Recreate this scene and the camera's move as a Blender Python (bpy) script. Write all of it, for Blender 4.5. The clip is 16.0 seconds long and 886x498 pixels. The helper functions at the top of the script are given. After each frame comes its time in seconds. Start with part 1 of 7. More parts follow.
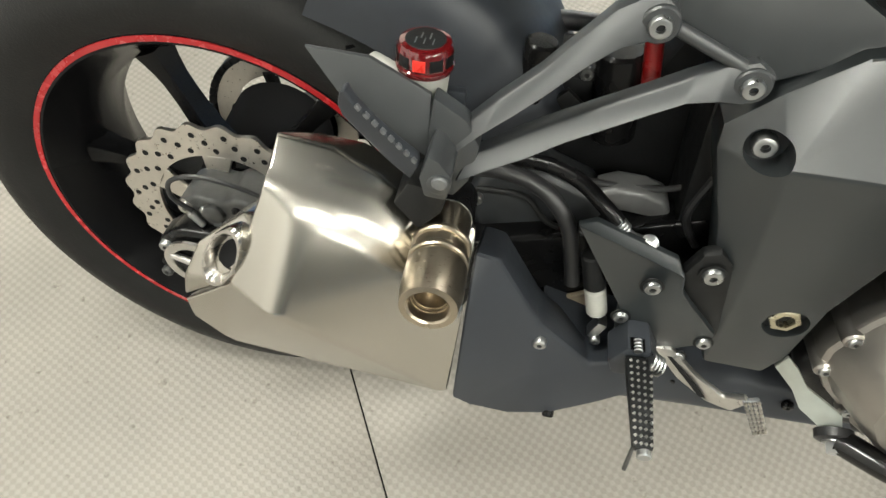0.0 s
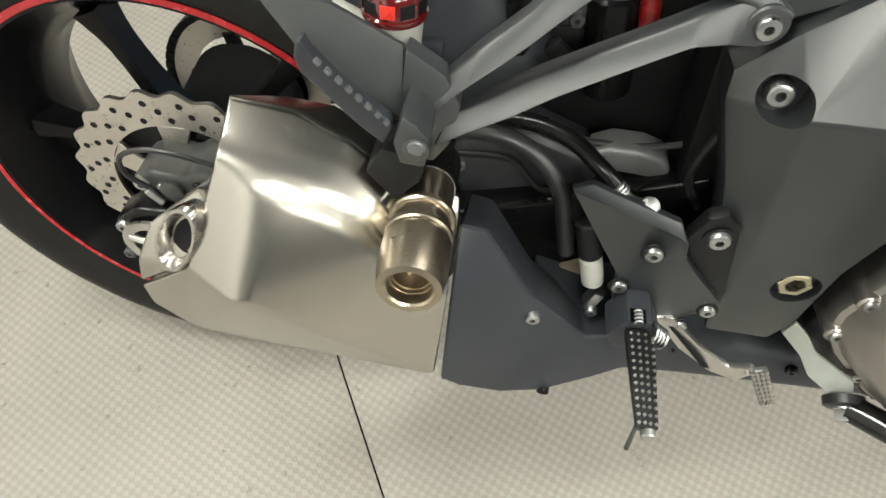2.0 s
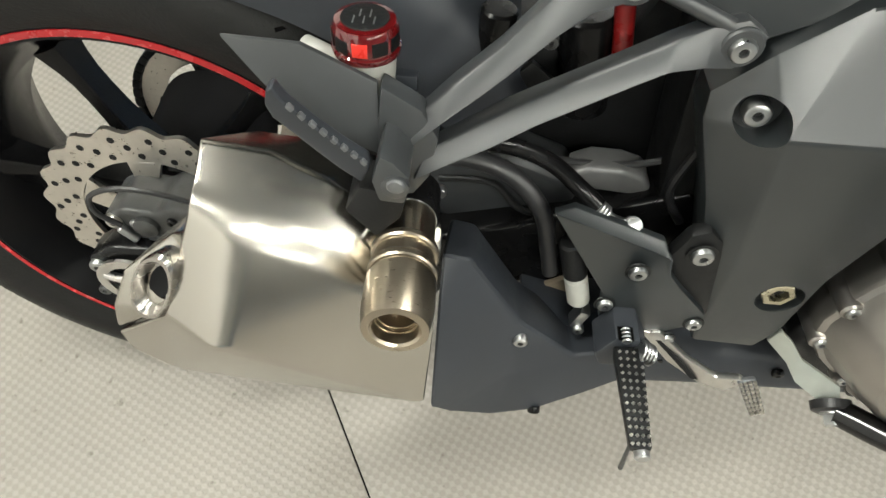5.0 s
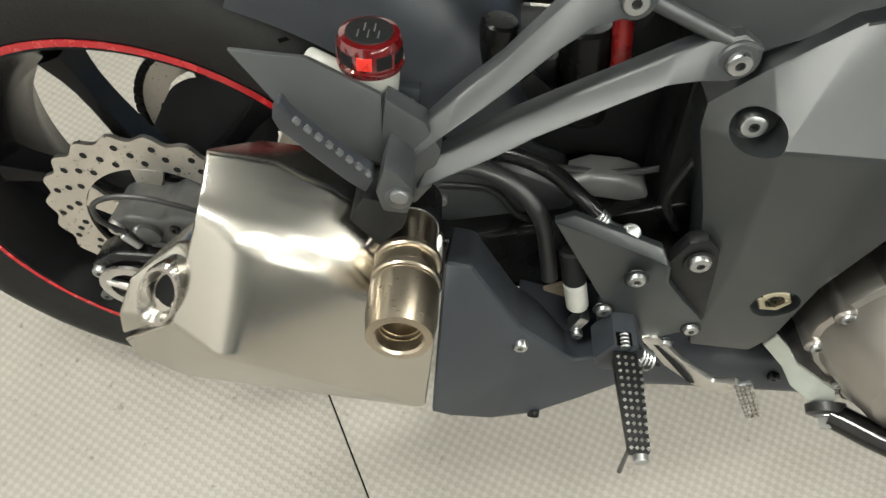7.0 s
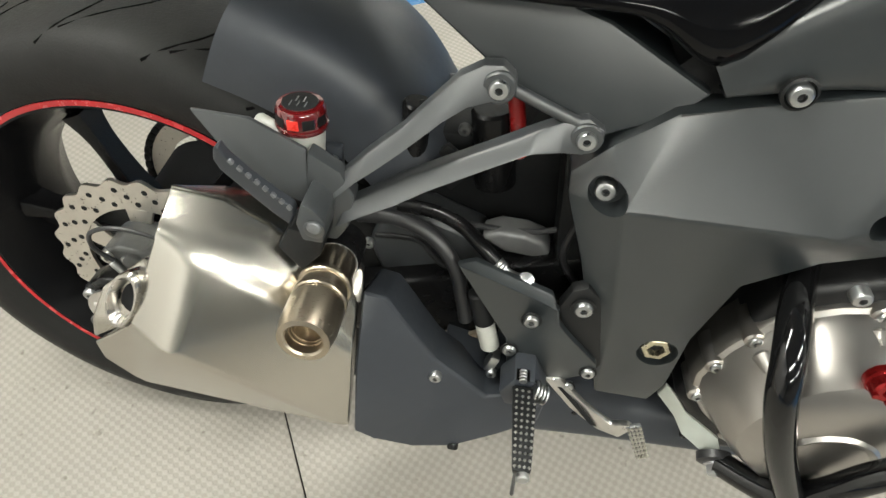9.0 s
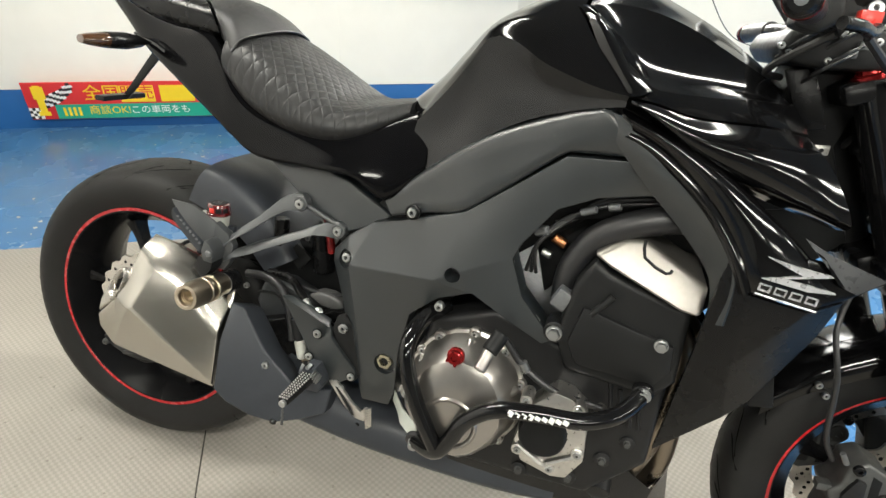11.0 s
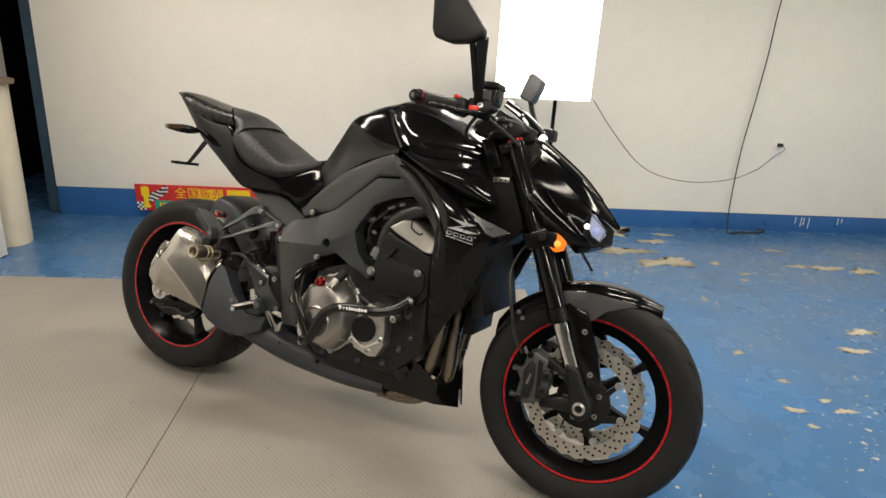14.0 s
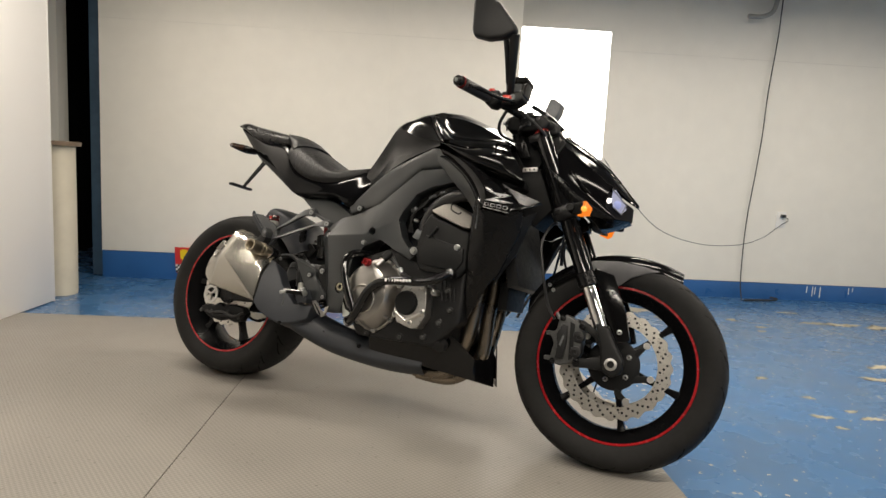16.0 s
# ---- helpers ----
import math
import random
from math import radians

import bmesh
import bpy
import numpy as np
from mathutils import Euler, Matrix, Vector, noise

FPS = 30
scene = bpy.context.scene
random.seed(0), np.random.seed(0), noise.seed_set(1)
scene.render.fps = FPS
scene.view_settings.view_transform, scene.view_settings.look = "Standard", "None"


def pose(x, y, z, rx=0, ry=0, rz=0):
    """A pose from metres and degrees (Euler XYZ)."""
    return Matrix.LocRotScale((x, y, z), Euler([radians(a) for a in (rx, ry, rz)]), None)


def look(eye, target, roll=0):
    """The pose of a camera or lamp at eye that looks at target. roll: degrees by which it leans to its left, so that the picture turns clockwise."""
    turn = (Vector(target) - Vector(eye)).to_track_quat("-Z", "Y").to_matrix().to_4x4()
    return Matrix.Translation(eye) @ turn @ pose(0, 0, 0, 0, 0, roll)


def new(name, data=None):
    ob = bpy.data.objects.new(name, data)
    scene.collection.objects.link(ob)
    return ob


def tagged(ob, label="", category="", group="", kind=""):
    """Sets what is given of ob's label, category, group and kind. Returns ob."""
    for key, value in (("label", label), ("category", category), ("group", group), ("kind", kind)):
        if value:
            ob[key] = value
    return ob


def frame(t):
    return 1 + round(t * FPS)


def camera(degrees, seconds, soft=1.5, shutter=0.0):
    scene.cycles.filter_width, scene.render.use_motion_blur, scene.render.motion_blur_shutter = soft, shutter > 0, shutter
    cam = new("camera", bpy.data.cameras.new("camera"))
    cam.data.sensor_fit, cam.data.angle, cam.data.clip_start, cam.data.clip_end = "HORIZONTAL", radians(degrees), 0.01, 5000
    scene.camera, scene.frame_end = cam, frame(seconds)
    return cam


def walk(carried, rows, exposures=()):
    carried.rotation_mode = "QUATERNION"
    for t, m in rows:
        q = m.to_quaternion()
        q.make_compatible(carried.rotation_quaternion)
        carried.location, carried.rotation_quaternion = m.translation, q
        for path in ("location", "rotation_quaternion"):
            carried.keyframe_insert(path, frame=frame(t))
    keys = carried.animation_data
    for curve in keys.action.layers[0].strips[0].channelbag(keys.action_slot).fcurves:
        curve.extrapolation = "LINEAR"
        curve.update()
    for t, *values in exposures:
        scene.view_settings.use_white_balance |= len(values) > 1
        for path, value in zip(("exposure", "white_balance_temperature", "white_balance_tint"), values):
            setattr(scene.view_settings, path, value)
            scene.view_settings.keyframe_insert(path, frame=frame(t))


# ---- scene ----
cam = camera(71.8, 16.0)
PATH = [
    (0, (0.2951, -0.3311, 0.9233), (0.2217, 0.1393, 0.0439), 1.76),
    (0.5, (0.2911, -0.3236, 0.8932), (0.2251, 0.1275, 0.0031), 1.92),
    (1, (0.2933, -0.3227, 0.8853), (0.2331, 0.1138, -0.0124), 2.04),
    (1.5, (0.2944, -0.3145, 0.8830), (0.2426, 0.1136, -0.0192), 2.31),
    (2, (0.2944, -0.3050, 0.8843), (0.2513, 0.1202, -0.0198), 2.46),
    (2.5, (0.2895, -0.2879, 0.8858), (0.2569, 0.1371, -0.0188), 2.75),
    (3, (0.2823, -0.2825, 0.8862), (0.2572, 0.1440, -0.0179), 2.82),
    (3.5, (0.2847, -0.2818, 0.8844), (0.2653, 0.1464, -0.0191), 3.02),
    (4, (0.2875, -0.2822, 0.8856), (0.2708, 0.1460, -0.0179), 3.19),
    (6.5, (0.2908, -0.2819, 0.8934), (0.2843, 0.1465, -0.0101), 3.79),
    (7, (0.2855, -0.2805, 0.8961), (0.2794, 0.1490, -0.0069), 4.06),
    (7.5, (0.2839, -0.2777, 0.8995), (0.2739, 0.1536, -0.0026), 4.11),
    (8, (0.2894, -0.2756, 0.9092), (0.2724, 0.1703, 0.0143), 4.15),
    (8.2, (0.2935, -0.2772, 0.9100), (0.2739, 0.1802, 0.0209), 4.21),
    (10.3, (0.6722, -0.6054, 1.1078), (0.4958, 0.1274, 0.4507), 1.90),
    (10.5, (0.7229, -0.6500, 1.1245), (0.5268, 0.1048, 0.4986), 1.97),
    (11, (0.8690, -0.7952, 1.1531), (0.6300, 0.0128, 0.6146), 3.28),
    (11.5, (1.0434, -0.9091, 1.1825), (0.7498, -0.0771, 0.7117), 3.53),
    (12, (1.2171, -1.0373, 1.2144), (0.8913, -0.1924, 0.7902), 3.66),
    (12.5, (1.3422, -1.1643, 1.2039), (0.9996, -0.3116, 0.8095), 3.66),
    (13, (1.4314, -1.2332, 1.2012), (1.0771, -0.3766, 0.8261), 3.65),
    (13.5, (1.5732, -1.3346, 1.2008), (1.2044, -0.4747, 0.8479), 3.58),
    (14, (1.6794, -1.4433, 1.1839), (1.2839, -0.5822, 0.8643), 3.29),
    (14.5, (1.7071, -1.5202, 1.0804), (1.2893, -0.6525, 0.8112), 3.28),
    (15, (1.7147, -1.5823, 0.9304), (1.2803, -0.7069, 0.7182), 3.17),
    (15.5, (1.7285, -1.6451, 0.8283), (1.2877, -0.7616, 0.6701), 3.04),
    (16, (1.7410, -1.7092, 0.8059), (1.3015, -0.8191, 0.6853), 2.94),
]
EXPOSURES = [(0.0, 0.60, 6400, 6), (8.0, 0.62, 6300, 6), (10.5, 0.76, 6400, 7), (11.0, 0.60, 6450, 8), (11.5, 0.38, 6500, 10), (12.0, 0.20, 6650, 11), (12.5, 0.04, 6800, 12), (13.0, -0.09, 6900, 12), (14.0, -0.18, 7000, 13), (16.0, -0.26, 7000, 14)]
walk(cam, [(t, look(eye, target, roll)) for t, eye, target, roll in PATH], EXPOSURES)

# ---- world and light ----
world = bpy.data.worlds.new("room_air")
world.use_nodes = True
world.node_tree.nodes["Background"].inputs[0].default_value = (0.9, 0.87, 0.8, 1)
world.node_tree.nodes["Background"].inputs[1].default_value = 0.02
scene.world = world

ROOM = pose(0, 0, 0, 0, 0, 29.5)   # the room is turned against the motorcycle
CEIL = 2.75


def area_lamp(name, m, sx, sy, watts, colour):
    la = bpy.data.lights.new(name, "AREA")
    la.shape, la.size, la.size_y, la.energy, la.color = "RECTANGLE", sx, sy, watts, colour
    ob = new(name, la)
    ob.matrix_world = m
    return ob


WARM = (1.0, 0.965, 0.87)
LAMP_Z = 2.32
# Fixtures are out of view; the v = -3.85 row is added for sheen.
LAMP_SPOTS = [(-0.2, -1.75), (1.7, -1.75), (3.7, -1.75), (-0.55, 0.35), (1.7, 0.35), (3.7, 0.35), (-0.2, -3.85), (1.7, -3.85), (3.7, -3.85)]
for lu, lv in LAMP_SPOTS:
    area_lamp("tube_light", ROOM @ pose(lu, lv, LAMP_Z), 1.2, 0.16, 34, WARM)
# ---- materials ----
def mat(name, col, rough=0.5, metal=0.0, scale=40.0, vary=0.15, bump=0.0, bump_scale=300.0, coat=0.0, stretch=(1, 1, 1), rvary=0.08, spec=0.5):
    m = bpy.data.materials.new(name)
    m.use_nodes = True
    nt = m.node_tree
    n, l = nt.nodes, nt.links
    b = n["Principled BSDF"]
    b.inputs["Metallic"].default_value = metal
    b.inputs["Coat Weight"].default_value = coat
    b.inputs["Specular IOR Level"].default_value = spec
    b.inputs["Coat Roughness"].default_value = 0.04
    tc = n.new("ShaderNodeTexCoord")
    mp = n.new("ShaderNodeMapping")
    mp.inputs["Scale"].default_value = stretch
    l.new(tc.outputs["Object"], mp.inputs[0])
    big, small = n.new("ShaderNodeTexNoise"), n.new("ShaderNodeTexNoise")
    big.inputs["Scale"].default_value, small.inputs["Scale"].default_value = scale * 0.15, scale
    big.inputs["Detail"].default_value, small.inputs["Detail"].default_value = 4, 6
    l.new(mp.outputs[0], big.inputs["Vector"])
    l.new(mp.outputs[0], small.inputs["Vector"])
    add = n.new("ShaderNodeMath")
    l.new(big.outputs["Fac"], add.inputs[0])
    l.new(small.outputs["Fac"], add.inputs[1])
    r = n.new("ShaderNodeMapRange")
    r.inputs["From Min"].default_value, r.inputs["From Max"].default_value = 0.6, 1.4
    r.inputs["To Min"].default_value, r.inputs["To Max"].default_value = 1 - vary, 1 + vary
    l.new(add.outputs[0], r.inputs["Value"])
    mul = n.new("ShaderNodeVectorMath")
    mul.operation = "SCALE"
    mul.inputs[0].default_value = col
    l.new(r.outputs[0], mul.inputs["Scale"])
    l.new(mul.outputs[0], b.inputs["Base Color"])
    rr = n.new("ShaderNodeMapRange")
    rr.inputs["From Min"].default_value, rr.inputs["From Max"].default_value = 0.3, 0.7
    rr.inputs["To Min"].default_value, rr.inputs["To Max"].default_value = max(0.02, rough - rvary), rough + rvary
    l.new(small.outputs["Fac"], rr.inputs["Value"])
    l.new(rr.outputs[0], b.inputs["Roughness"])
    if bump:
        bn = n.new("ShaderNodeTexNoise")
        bn.inputs["Scale"].default_value = bump_scale
        bn.inputs["Detail"].default_value = 5
        l.new(mp.outputs[0], bn.inputs["Vector"])
        bp = n.new("ShaderNodeBump")
        bp.inputs["Strength"].default_value = bump
        bp.inputs["Distance"].default_value = 0.001
        l.new(bn.outputs["Fac"], bp.inputs["Height"])
        l.new(bp.outputs[0], b.inputs["Normal"])
    return m


def glow(name, col, strength):
    m = bpy.data.materials.new(name)
    m.use_nodes = True
    b = m.node_tree.nodes["Principled BSDF"]
    b.inputs["Base Color"].default_value = (col[0] * 0.25, col[1] * 0.25, col[2] * 0.25, 1)
    b.inputs["Emission Color"].default_value = (*col, 1)
    b.inputs["Emission Strength"].default_value = strength
    return m


def clear(name, col, rough=0.02, transmission=1.0):
    m = bpy.data.materials.new(name)
    m.use_nodes = True
    b = m.node_tree.nodes["Principled BSDF"]
    b.inputs["Base Color"].default_value = (*col, 1)
    b.inputs["Roughness"].default_value = rough
    b.inputs["Transmission Weight"].default_value = transmission
    b.inputs["IOR"].default_value = 1.45
    return m


M_TYRE = mat("tyre_rubber", (0.0125, 0.0123, 0.0120), 0.55, 0, 60, 0.35, 0.45, 420, spec=0.19)
M_BAR = mat("glossy_guard_tube", (0.004, 0.004, 0.0043), 0.09, 0, 50, 0.1, 0, spec=0.42, rvary=0.02)
# Lighter than the fender blade itself; its bright reflections are put into this grey.
M_BLADE = mat("blade_reflection_grey", (0.13, 0.13, 0.134), 0.34, 0.75, 120, 0.08, 0.04, 900, rvary=0.03)
M_HEAD = mat("satin_bronze_paint", (0.26, 0.245, 0.225), 0.40, 0.9, 120, 0.10, 0.08, 900, rvary=0.04)
M_LINK = mat("moulded_grey_plastic", (0.030, 0.032, 0.034), 0.40, 0, 90, 0.2, 0.15, 600)
M_GROOVE = mat("tread_groove_shade", (0.002, 0.002, 0.002), 0.9, 0, 30, 0.1, spec=0.05)
M_RIM = mat("gloss_black_rim", (0.005, 0.005, 0.0055), 0.24, 0, 50, 0.1, 0, coat=0.0, spec=0.14, rvary=0.02)
M_TAPE = mat("red_rim_tape", (0.36, 0.012, 0.016), 0.24, 0, 80, 0.12)
M_DISC = mat("disc_steel", (0.62, 0.59, 0.54), 0.34, 1, 200, 0.10, 0.12, 900)
M_MATTE = mat("matte_black_plastic", (0.0075, 0.0078, 0.0080), 0.44, 0, 120, 0.18, 0.25, 900, spec=0.26)
M_FRAME = mat("charcoal_frame_paint", (0.0155, 0.0184, 0.0199), 0.36, 0, 150, 0.10, 0.06, 1500, spec=0.82, rvary=0.03)
M_HANGER = mat("charcoal_hanger_paint", (0.0270, 0.0295, 0.0318), 0.43, 0, 150, 0.12, 0.10, 1200, spec=0.9, rvary=0.03)
M_GUARD = mat("satin_grey_guard", (0.0275, 0.0310, 0.0375), 0.46, 0, 120, 0.10, 0.06, 1100, spec=0.42, rvary=0.03)
M_GLOSS = mat("gloss_black_paint", (0.0028, 0.0028, 0.0031), 0.105, 0, 20, 0.2, 0, spec=0.38, rvary=0.01)
M_FAIR = mat("deep_black_paint", (0.0030, 0.0030, 0.0034), 0.09, 0, 20, 0.1, 0, spec=0.15, rvary=0.01)
M_TANKSIDE = mat("scuffed_black_paint", (0.0062, 0.0065, 0.0069), 0.20, 0, 30, 0.15, 0, spec=0.33, rvary=0.02)
M_SATIN = mat("satin_black_paint", (0.0045, 0.0045, 0.0048), 0.27, 0, 30, 0.1, 0, spec=0.22, rvary=0.015)
M_DARK = mat("greasy_black_casting", (0.0075, 0.0078, 0.0082), 0.50, 0.0, 70, 0.35, 0.35, 400, spec=0.18)
M_SEAT = mat("black_vinyl", (0.012, 0.012, 0.0125), 0.46, 0, 180, 0.2, 0.3, 1300)
M_ENGINE = mat("bronze_grey_engine_paint", (0.365, 0.347, 0.324), 0.30, 0.95, 60, 0.05, 0.015, 500, rvary=0.02)
M_CASE = mat("black_case_and_socket_shade", (0.009, 0.009, 0.0094), 0.42, 0.0, 110, 0.35, 0.2, 500, spec=0.3)
M_ALU = mat("cast_aluminium", (0.60, 0.585, 0.56), 0.34, 1, 150, 0.12, 0.2, 800)
M_ZINC = mat("zinc_bolt", (0.44, 0.45, 0.45), 0.33, 1, 60, 0.08)
M_CHROME = mat("chrome_tube", (0.80, 0.79, 0.77), 0.08, 1, 60, 0.05)
M_BRONZE = mat("bronze_anodised", (0.42, 0.365, 0.285), 0.30, 1, 200, 0.05, 0.05, 500, stretch=(1, 6, 1), rvary=0.03)
M_RED = mat("red_anodised", (0.22, 0.010, 0.010), 0.18, 0.7, 120, 0.15)
M_REDPL = mat("red_plastic", (0.62, 0.03, 0.02), 0.30, 0, 120, 0.1, coat=0.5)
M_MUFF = mat("brushed_titanium", (0.485, 0.464, 0.416), 0.26, 1, 4, 0.02, 0, rvary=0.01)
M_HEADER = mat("heat_tinted_steel", (0.22, 0.185, 0.145), 0.30, 1, 14, 0.30, 0.05, 300)
M_PLATE = mat("dull_zinc_plate", (0.50, 0.53, 0.49), 0.42, 0.7, 90, 0.12)
M_SPRING = mat("red_spring_paint", (0.22, 0.010, 0.010), 0.3, 0, 60, 0.1)
M_CAST = mat("worn_black_casting", (0.055, 0.056, 0.055), 0.40, 0.25, 110, 0.35, 0.25, 500)
M_WHITEPL = mat("translucent_white_plastic", (0.36, 0.36, 0.33), 0.35, 0, 90, 0.15)
M_HOSE = mat("black_hose", (0.016, 0.016, 0.017), 0.40, 0, 90, 0.2, 0.2, 700)
M_TAN = mat("mat_stand_in_tan", (0.22, 0.18, 0.13), 0.55, 0, 60, 0.3, 0.3, 300)
M_WALL = mat("cream_wall_paint", (0.84, 0.815, 0.745), 0.55, 0, 9, 0.035, 0.12, 120)
# Ceiling colour lowered to stand for a ceiling that gets little light.
M_DIMCEIL = mat("unlit_tone_ceiling", (0.20, 0.195, 0.185), 0.8, 0, 6, 0.1, spec=0.2)
# Darkened wall colour for the unseen back wall; keeps reflections on the tank dark.
M_BACK = mat("darkened_wall_copy", (0.20, 0.19, 0.175), 0.7, 0, 6, 0.1, spec=0.2)
M_WALL_LINE = mat("joint_and_shade_line", (0.80, 0.775, 0.71), 0.6, 0, 5, 0.12)
M_CEIL = mat("white_ceiling", (0.78, 0.77, 0.74), 0.7, 0, 6, 0.04)
M_BOARD = mat("white_board", (0.82, 0.80, 0.78), 0.42, 0, 6, 0.02, 0.05, 60)
M_BLACK_GLOOM = mat("near_black_and_gloom", (0.012, 0.012, 0.013), 0.8, 0, 5, 0.2, spec=0.1)
M_CABLE = mat("black_cable", (0.02, 0.02, 0.02), 0.5, 0, 50, 0.1)
M_COLUMN = mat("cream_laminate", (0.62, 0.57, 0.46), 0.5, 0, 12, 0.08)
M_WOODTOP = mat("brown_top", (0.18, 0.13, 0.09), 0.45, 0, 30, 0.2)
M_SOFTBOX = glow("lit_softbox_cloth", (1.0, 0.98, 0.94), 9.0)
M_ORANGE = glow("lit_orange_lens", (1.0, 0.24, 0.014), 0.95)
M_CORE = glow("lit_orange_core", (1.0, 0.36, 0.05), 1.7)
M_LENS_O = mat("smoked_orange_lens", (0.045, 0.020, 0.008), 0.12, 0, 60, 0.2, coat=1.0)
M_LAMP = glow("lit_headlamp", (0.62, 0.68, 1.0), 0.30)
M_PROJ = glow("lit_projector", (0.46, 0.55, 1.0), 0.55)
M_REDCAP = mat("clear_red_cap", (0.085, 0.004, 0.005), 0.07, 0.0, 60, 0.2, coat=1.0)
M_BULB = glow("lit_bulb", (1.0, 0.98, 0.94), 3.0)
M_PEG = mat("worn_peg_casting", (0.13, 0.135, 0.14), 0.38, 0.4, 150, 0.3, 0.2, 700)
M_POS = glow("lit_position_lamp", (1.0, 0.93, 0.78), 9.0)
M_CUP = mat("smoked_cup_plastic", (0.014, 0.013, 0.012), 0.12, 0, 60, 0.2, spec=0.5)
M_WEDGE = mat("grey_wedge_print", (0.034, 0.035, 0.037), 0.3, 0.3, 90, 0.1)
M_RING = mat("polished_outlet_steel", (0.46, 0.44, 0.41), 0.26, 1, 60, 0.1)
M_BARE = mat("bare_tan_concrete", (0.40, 0.365, 0.275), 0.6, 0, 12, 0.4, 0.3, 120)
M_WHITE = mat("white_print", (0.80, 0.80, 0.78), 0.4, 0, 90, 0.05)
M_SILVER = mat("silver_print", (0.58, 0.58, 0.60), 0.3, 0.6, 90, 0.1)


def floor_paint():
    """Blue epoxy with bare chips and scuffs."""
    m = mat("blue_epoxy_floor", (0.040, 0.135, 0.300), 0.26, 0, 6, 0.16, 0.25, 60, rvary=0.10)
    nt = m.node_tree
    n, l = nt.nodes, nt.links
    b = n["Principled BSDF"]
    tc = n.new("ShaderNodeTexCoord")
    chips, zone, fine = n.new("ShaderNodeTexNoise"), n.new("ShaderNodeTexNoise"), n.new("ShaderNodeTexNoise")
    for node, s, d in ((chips, 6.0, 5), (zone, 1.1, 2), (fine, 38.0, 2)):
        node.inputs["Scale"].default_value, node.inputs["Detail"].default_value = s, d
        l.new(tc.outputs["Object"], node.inputs["Vector"])
    s1 = n.new("ShaderNodeMath")
    s1.operation = "MULTIPLY_ADD"
    s1.inputs[1].default_value = 0.45
    l.new(zone.outputs["Fac"], s1.inputs[0])
    l.new(chips.outputs["Fac"], s1.inputs[2])
    edge = n.new("ShaderNodeMapRange")
    edge.inputs["From Min"].default_value, edge.inputs["From Max"].default_value = 0.945, 0.955
    l.new(s1.outputs[0], edge.inputs["Value"])
    e2 = n.new("ShaderNodeMapRange")
    e2.inputs["From Min"].default_value, e2.inputs["From Max"].default_value = 0.872, 0.884
    s2 = n.new("ShaderNodeMath")
    s2.operation = "MULTIPLY_ADD"
    s2.inputs[1].default_value = 0.35
    l.new(zone.outputs["Fac"], s2.inputs[0])
    l.new(fine.outputs["Fac"], s2.inputs[2])
    l.new(s2.outputs[0], e2.inputs["Value"])
    old = b.inputs["Base Color"].links[0].from_socket
    mx, mx2 = n.new("ShaderNodeMix"), n.new("ShaderNodeMix")
    mx.data_type = mx2.data_type = "RGBA"
    l.new(edge.outputs[0], mx.inputs["Factor"])
    l.new(old, mx.inputs["A"])
    mx.inputs["B"].default_value = (0.36, 0.30, 0.19, 1)
    l.new(e2.outputs[0], mx2.inputs["Factor"])
    l.new(mx.outputs["Result"], mx2.inputs["A"])
    mx2.inputs["B"].default_value = (0.48, 0.46, 0.40, 1)
    dust = n.new("ShaderNodeTexNoise")
    dust.inputs["Scale"].default_value, dust.inputs["Detail"].default_value = 2.2, 6
    l.new(tc.outputs["Object"], dust.inputs["Vector"])
    dm = n.new("ShaderNodeMapRange")
    dm.inputs["From Min"].default_value, dm.inputs["From Max"].default_value = 0.42, 0.72
    dm.inputs["To Max"].default_value = 0.38
    l.new(dust.outputs["Fac"], dm.inputs["Value"])
    mx3 = n.new("ShaderNodeMix")
    mx3.data_type = "RGBA"
    l.new(dm.outputs[0], mx3.inputs["Factor"])
    l.new(mx2.outputs["Result"], mx3.inputs["A"])
    mx3.inputs["B"].default_value = (0.105, 0.150, 0.190, 1)
    l.new(mx3.outputs["Result"], b.inputs["Base Color"])
    return m


